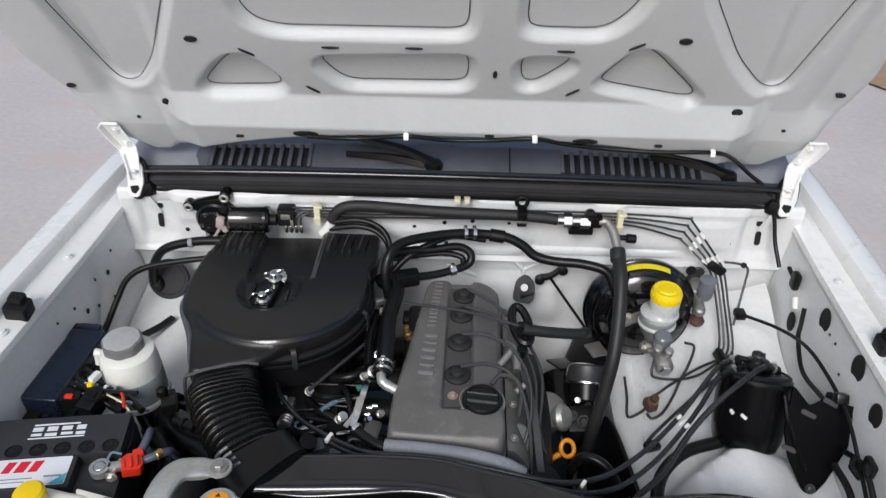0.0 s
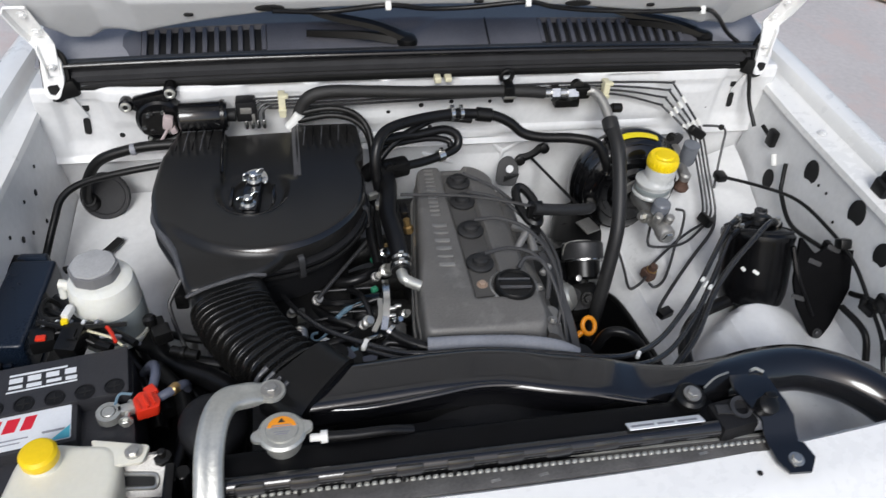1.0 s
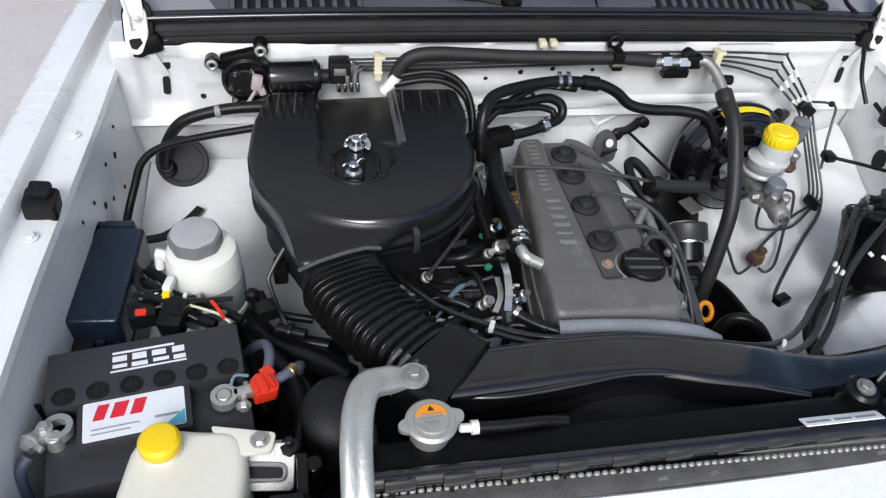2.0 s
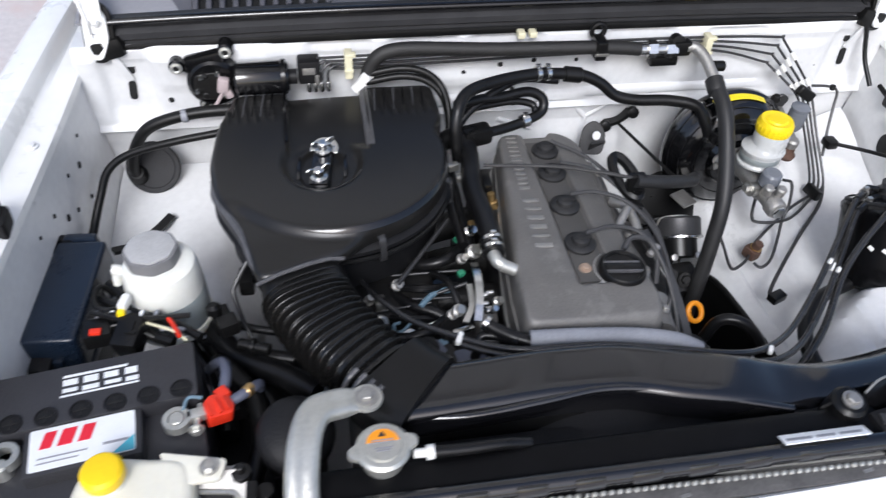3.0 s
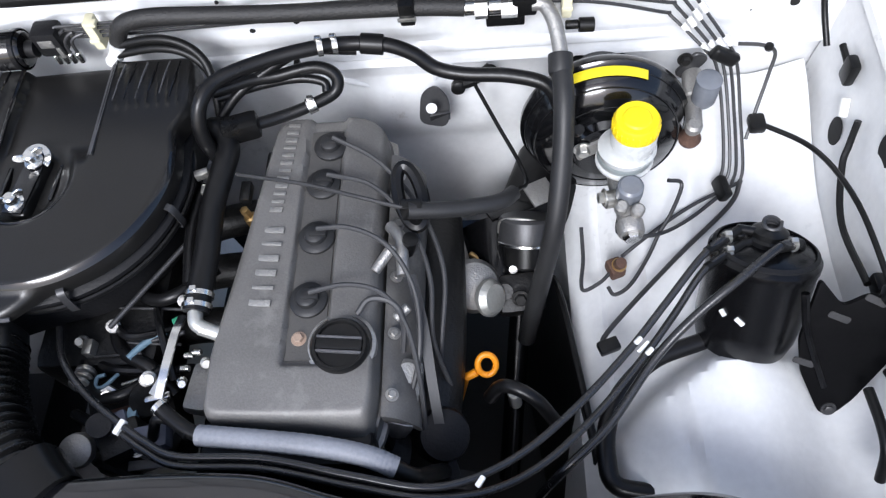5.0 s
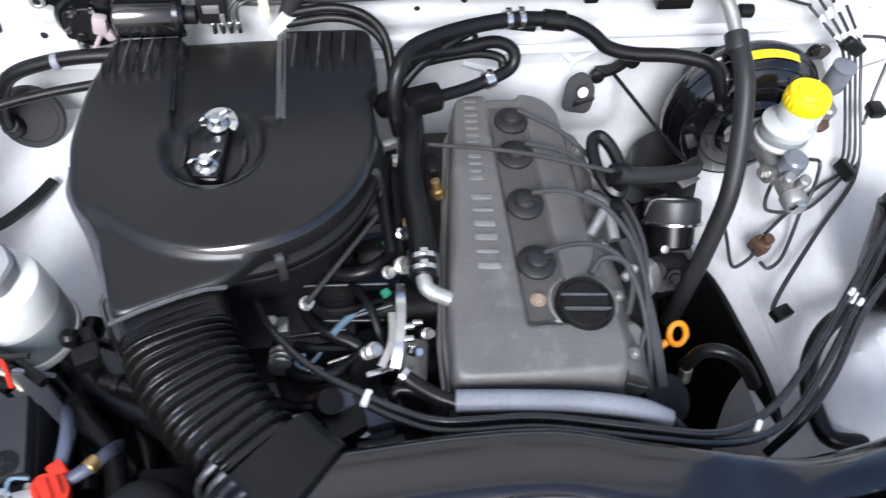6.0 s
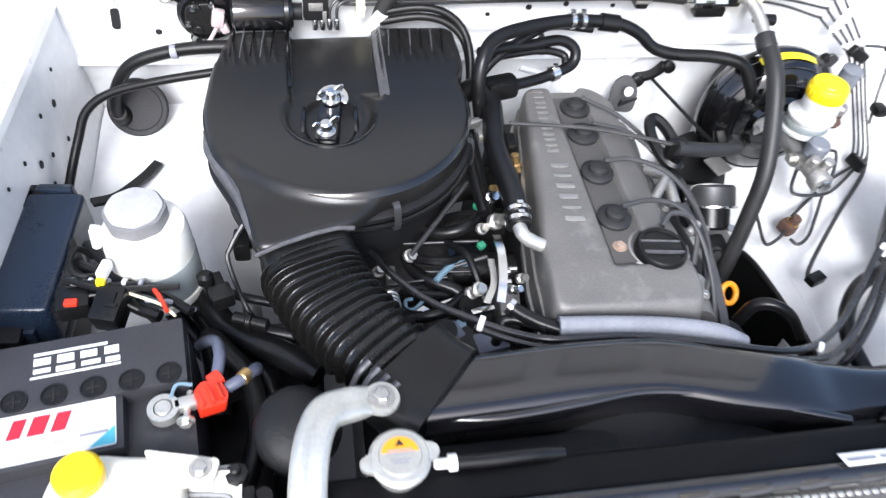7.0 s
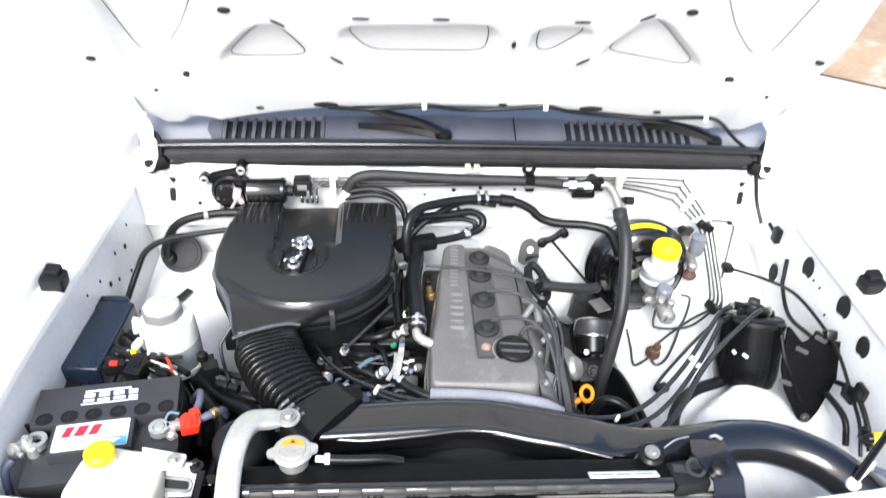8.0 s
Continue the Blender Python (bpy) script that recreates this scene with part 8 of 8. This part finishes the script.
# ---- carburettor and linkage ----
cr = thing("carburettor", "dark carburettor body with bright linkage below the air cleaner", "carburettor", (-0.22, 0.82, 0.9))
part("body", joined(box((-0.275, 0.86, 1.0), (0.16, 0.18, 0.10), 0.015), lathe([(0, 0), (0.06, 0), (0.06, 0.05), (0, 0.05)], (-0.30, 0.90, 1.03), segs=28)), IRON, cr)
part("manifold", joined(*[tube([(-0.24, 0.78 + 0.075 * i, 0.95), (-0.17, 0.77 + 0.08 * i, 0.985), (-0.09, 0.76 + 0.09 * i, 0.98)], 0.024, 12) for i in range(4)]), IRON, cr, "dark intake manifold runners")
part("plenum", box((-0.225, 0.72, 0.99), (0.11, 0.12, 0.07), 0.014, (0, 0, 20)), IRON, cr)
part("valve_body", joined(box((-0.21, 0.675, 1.045), (0.05, 0.04, 0.05), 0.006, (0, 0, 25)), lathe([(0, 0), (0.014, 0), (0.014, 0.03), (0, 0.03)], (-0.235, 0.69, 1.06), (0.3, -0.2, 1), 18)), IRON, cr)
part("lever", strip([(-0.145, 0.812, 1.100), (-0.146, 0.790, 1.108), (-0.148, 0.762, 1.110), (-0.152, 0.735, 1.106), (-0.158, 0.712, 1.095)], 0.010, 0.003), BRIGHT, cr, "bright throttle lever")
part("lever_two", strip([(-0.156, 0.782, 1.090), (-0.159, 0.746, 1.090), (-0.172, 0.720, 1.085)], 0.008, 0.003), STEEL, cr)
for p, r, h, mt in zip([(-0.137, 0.893, 1.085), (-0.141, 0.844, 1.090), (-0.157, 0.842, 1.080), (-0.180, 0.741, 1.085), (-0.188, 0.743, 1.075), (-0.139, 0.736, 1.085), (-0.120, 0.764, 1.070), (-0.253, 0.820, 1.060)], (0.009, 0.011, 0.008, 0.009, 0.008, 0.006, 0.007, 0.009), (0.016, 0.020, 0.012, 0.012, 0.016, 0.02, 0.014, 0.012), (BRIGHT, STEEL, CAST, STEEL, CAST, BRIGHT, STEEL, CAST)):
    part("fitting", lathe([(0, 0), (r, 0), (r, h * 0.4), (r * 0.7, h * 0.5), (r * 0.7, h), (0, h)], p, (0.4, -0.5, 0.8), 12), mt, cr)
for p in [(-0.161, 0.814, 1.080), (-0.154, 0.884, 1.080)]:
    part("green_plug", box(p, (0.010, 0.009, 0.008), 0.002, (0, 0, 30)), GREEN, cr)
part("link_rod", rod((-0.252, 0.813, 1.070), (-0.162, 0.920, 1.090), 0.0035), PIPE_MAT, cr)
part("link_rod_two", rod((-0.251, 0.815, 1.060), (-0.213, 0.808, 1.060), 0.0025), PIPE_MAT, cr)
part("link_rod_three", rod((-0.199, 0.798, 1.060), (-0.153, 0.804, 1.070), 0.003), PIPE_MAT, cr)
part("link_rod_four", rod((-0.236, 0.801, 1.050), (-0.164, 0.796, 1.050), 0.0022), PIPE_MAT, cr)
part("link_rod_five", rod((-0.257, 0.850, 1.050), (-0.156, 0.839, 1.060), 0.0022), PIPE_MAT, cr)
part("teal_hose", tube([(-0.224, 0.776, 1.060), (-0.211, 0.791, 1.060), (-0.196, 0.802, 1.060), (-0.179, 0.803, 1.060)], 0.0045, 8), TEAL, cr)
part("wire_hook", tube([(-0.233, 0.766, 1.050), (-0.252, 0.745, 1.050), (-0.263, 0.744, 1.050), (-0.264, 0.756, 1.050), (-0.255, 0.759, 1.050)], 0.0025, 8), TEAL, cr)
part("teal_plug", box((-0.203, 0.704, 1.060), (0.012, 0.018, 0.012), 0.003), TEAL, cr)
part("connector", box((-0.219, 0.692, 1.060), (0.03, 0.026, 0.022), 0.004, (0, 0, 25)), SLATE, cr)
part("connector_two", box((-0.173, 0.676, 1.060), (0.04, 0.028, 0.022), 0.004, (0, 0, 10)), SLATE, cr)
part("fuel_hose", tube([(-0.293, 0.787, 1.040), (-0.264, 0.734, 1.050), (-0.220, 0.730, 1.060), (-0.182, 0.764, 1.050)], 0.008, 10), HOSE, cr)
part("dark_hose", tube([(-0.251, 0.897, 1.050), (-0.215, 0.858, 1.060), (-0.174, 0.855, 1.070), (-0.131, 0.897, 1.060)], 0.009, 10), HOSE, cr)
part("dark_hose_two", tube([(-0.280, 0.861, 1.030), (-0.241, 0.793, 1.050), (-0.197, 0.766, 1.050), (-0.170, 0.739, 1.030)], 0.009, 10), HOSE, cr)
part("metal_bracket", box((-0.279, 0.792, 1.050), (0.012, 0.02, 0.03), 0.002), STEEL, cr)
part("bracket_bolts", joined(*[rod(p, V(*p) + V(0.012, 0, 0), 0.004) for p in [(-0.144, 0.769, 1.080), (-0.135, 0.773, 1.080), (-0.146, 0.753, 1.080)]]), BRIGHT, cr)
part("accelerator_drum", lathe([(0, 0), (0.022, 0), (0.022, 0.006), (0, 0.006)], (-0.190, 0.726, 1.060), (0.7, -0.5, 0.6), 24), IRON, cr)
part("copper_fitting", box((-0.128, 0.905, 1.085), (0.012, 0.016, 0.012), 0.003), BRASS, cr)
part("rear_hose", tube([(-0.150, 0.86, 1.09), (-0.155, 0.93, 1.10), (-0.15, 1.0, 1.10)], 0.008, 10), HOSE, cr)
part("rear_hose", tube([(-0.14, 0.85, 1.07), (-0.14, 0.95, 1.08), (-0.14, 1.03, 1.09)], 0.008, 10), HOSE, cr)
part("bright_clip", joined(box((-0.143, 1.0, 1.125), (0.018, 0.01, 0.012), 0.002, (0, 0, 20)), box((-0.135, 0.978, 1.12), (0.012, 0.014, 0.01), 0.002)), STEEL, cr)
# small fittings in the dark space beside the corrugated duct
part("vacuum_cap", joined(lathe([(0, 0), (0.019, 0), (0.021, 0.004), (0.019, 0.014), (0.010, 0.018), (0, 0.018)], (-0.263, 0.666, 1.052), (0.1, -0.3, 1), 26), rod((-0.285, 0.655, 1.05), (-0.300, 0.648, 1.045), 0.008)), CAST, cr, "dull metal vacuum cap")
part("ribbed_nut", joined(*[lathe([(0, 0), (0.013, 0), (0.013, 0.004), (0.010, 0.006), (0, 0.006)], (-0.283, 0.766 - 0.009 * k, 1.045 + 0.004 * k), (0, -0.9, 0.4), 16) for k in range(3)]), STEEL, cr)
part("fitting", lathe([(0, 0), (0.011, 0), (0.011, 0.008), (0.007, 0.009), (0.007, 0.018), (0, 0.018)], (-0.246, 0.736, 1.045), (0.3, -0.5, 1), 6), STEEL, cr)
part("fitting", lathe([(0, 0), (0.008, 0), (0.008, 0.010), (0.005, 0.012), (0.005, 0.022), (0, 0.022)], (-0.295, 0.806, 1.045), (0.2, -0.4, 1), 12), CAST, cr)
part("clamp_bar", box((-0.174, 0.723, 1.066), (0.030, 0.008, 0.006), 0.002, (0, 0, 12)), BRIGHT, cr)
part("casting", joined(box((-0.175, 0.676, 1.035), (0.036, 0.044, 0.026), 0.006, (8, 0, -20)), lathe([(0, 0), (0.012, 0), (0.012, 0.012), (0, 0.012)], (-0.175, 0.676, 1.045), (0, 0, 1), 18)), LEAD, cr, "grey cast bracket")
part("rusty_band", box((-0.231, 0.712, 1.022), (0.05, 0.03, 0.012), 0.004, (0, 0, 14)), RUSTY, cr)
part("sensor_lead", tube([(-0.172, 0.668, 1.06), (-0.164, 0.679, 1.08), (-0.157, 0.690, 1.09), (-0.136, 0.685, 1.092), (-0.113, 0.667, 1.10)], 0.0065, 10), HOSE, cr)
part("thin_rod", rod((-0.284, 0.783, 1.05), (-0.208, 0.782, 1.06), 0.0018), PIPE_MAT, cr)
part("thin_rod", rod((-0.231, 0.746, 1.05), (-0.200, 0.752, 1.056), 0.002), STEEL, cr)
part("flat_tab", box((-0.178, 0.650, 1.046), (0.05, 0.012, 0.004), 0.001, (0, 0, 6)), PIPE_MAT, cr)
part("side_bolt", joined(*[bolt_bm((-0.217 + 0.022 * k, 0.672 - 0.006 * k, 1.05), (0.2, -0.4, 1), 0.006, 0.006) for k in range(2)]), STEEL, cr)
part("head_lug", box((-0.135, 0.742, 1.035), (0.03, 0.06, 0.03), 0.008, (0, 10, -8)), CAST, cr)
for a, b_, c, r in (((-0.30, 0.72, 1.02), (-0.25, 0.70, 1.04), (-0.19, 0.715, 1.03), 0.007), ((-0.29, 0.79, 1.03), (-0.24, 0.765, 1.05), (-0.17, 0.77, 1.03), 0.006), ((-0.26, 0.83, 1.05), (-0.22, 0.80, 1.07), (-0.165, 0.82, 1.05), 0.0055), ((-0.28, 0.69, 1.0), (-0.25, 0.66, 1.03), (-0.20, 0.64, 1.02), 0.008), ((-0.20, 0.84, 1.06), (-0.18, 0.80, 1.075), (-0.165, 0.75, 1.05), 0.005)):
    part("vacuum_hose", tube([a, b_, c], r, 8, 8), HOSE, cr)
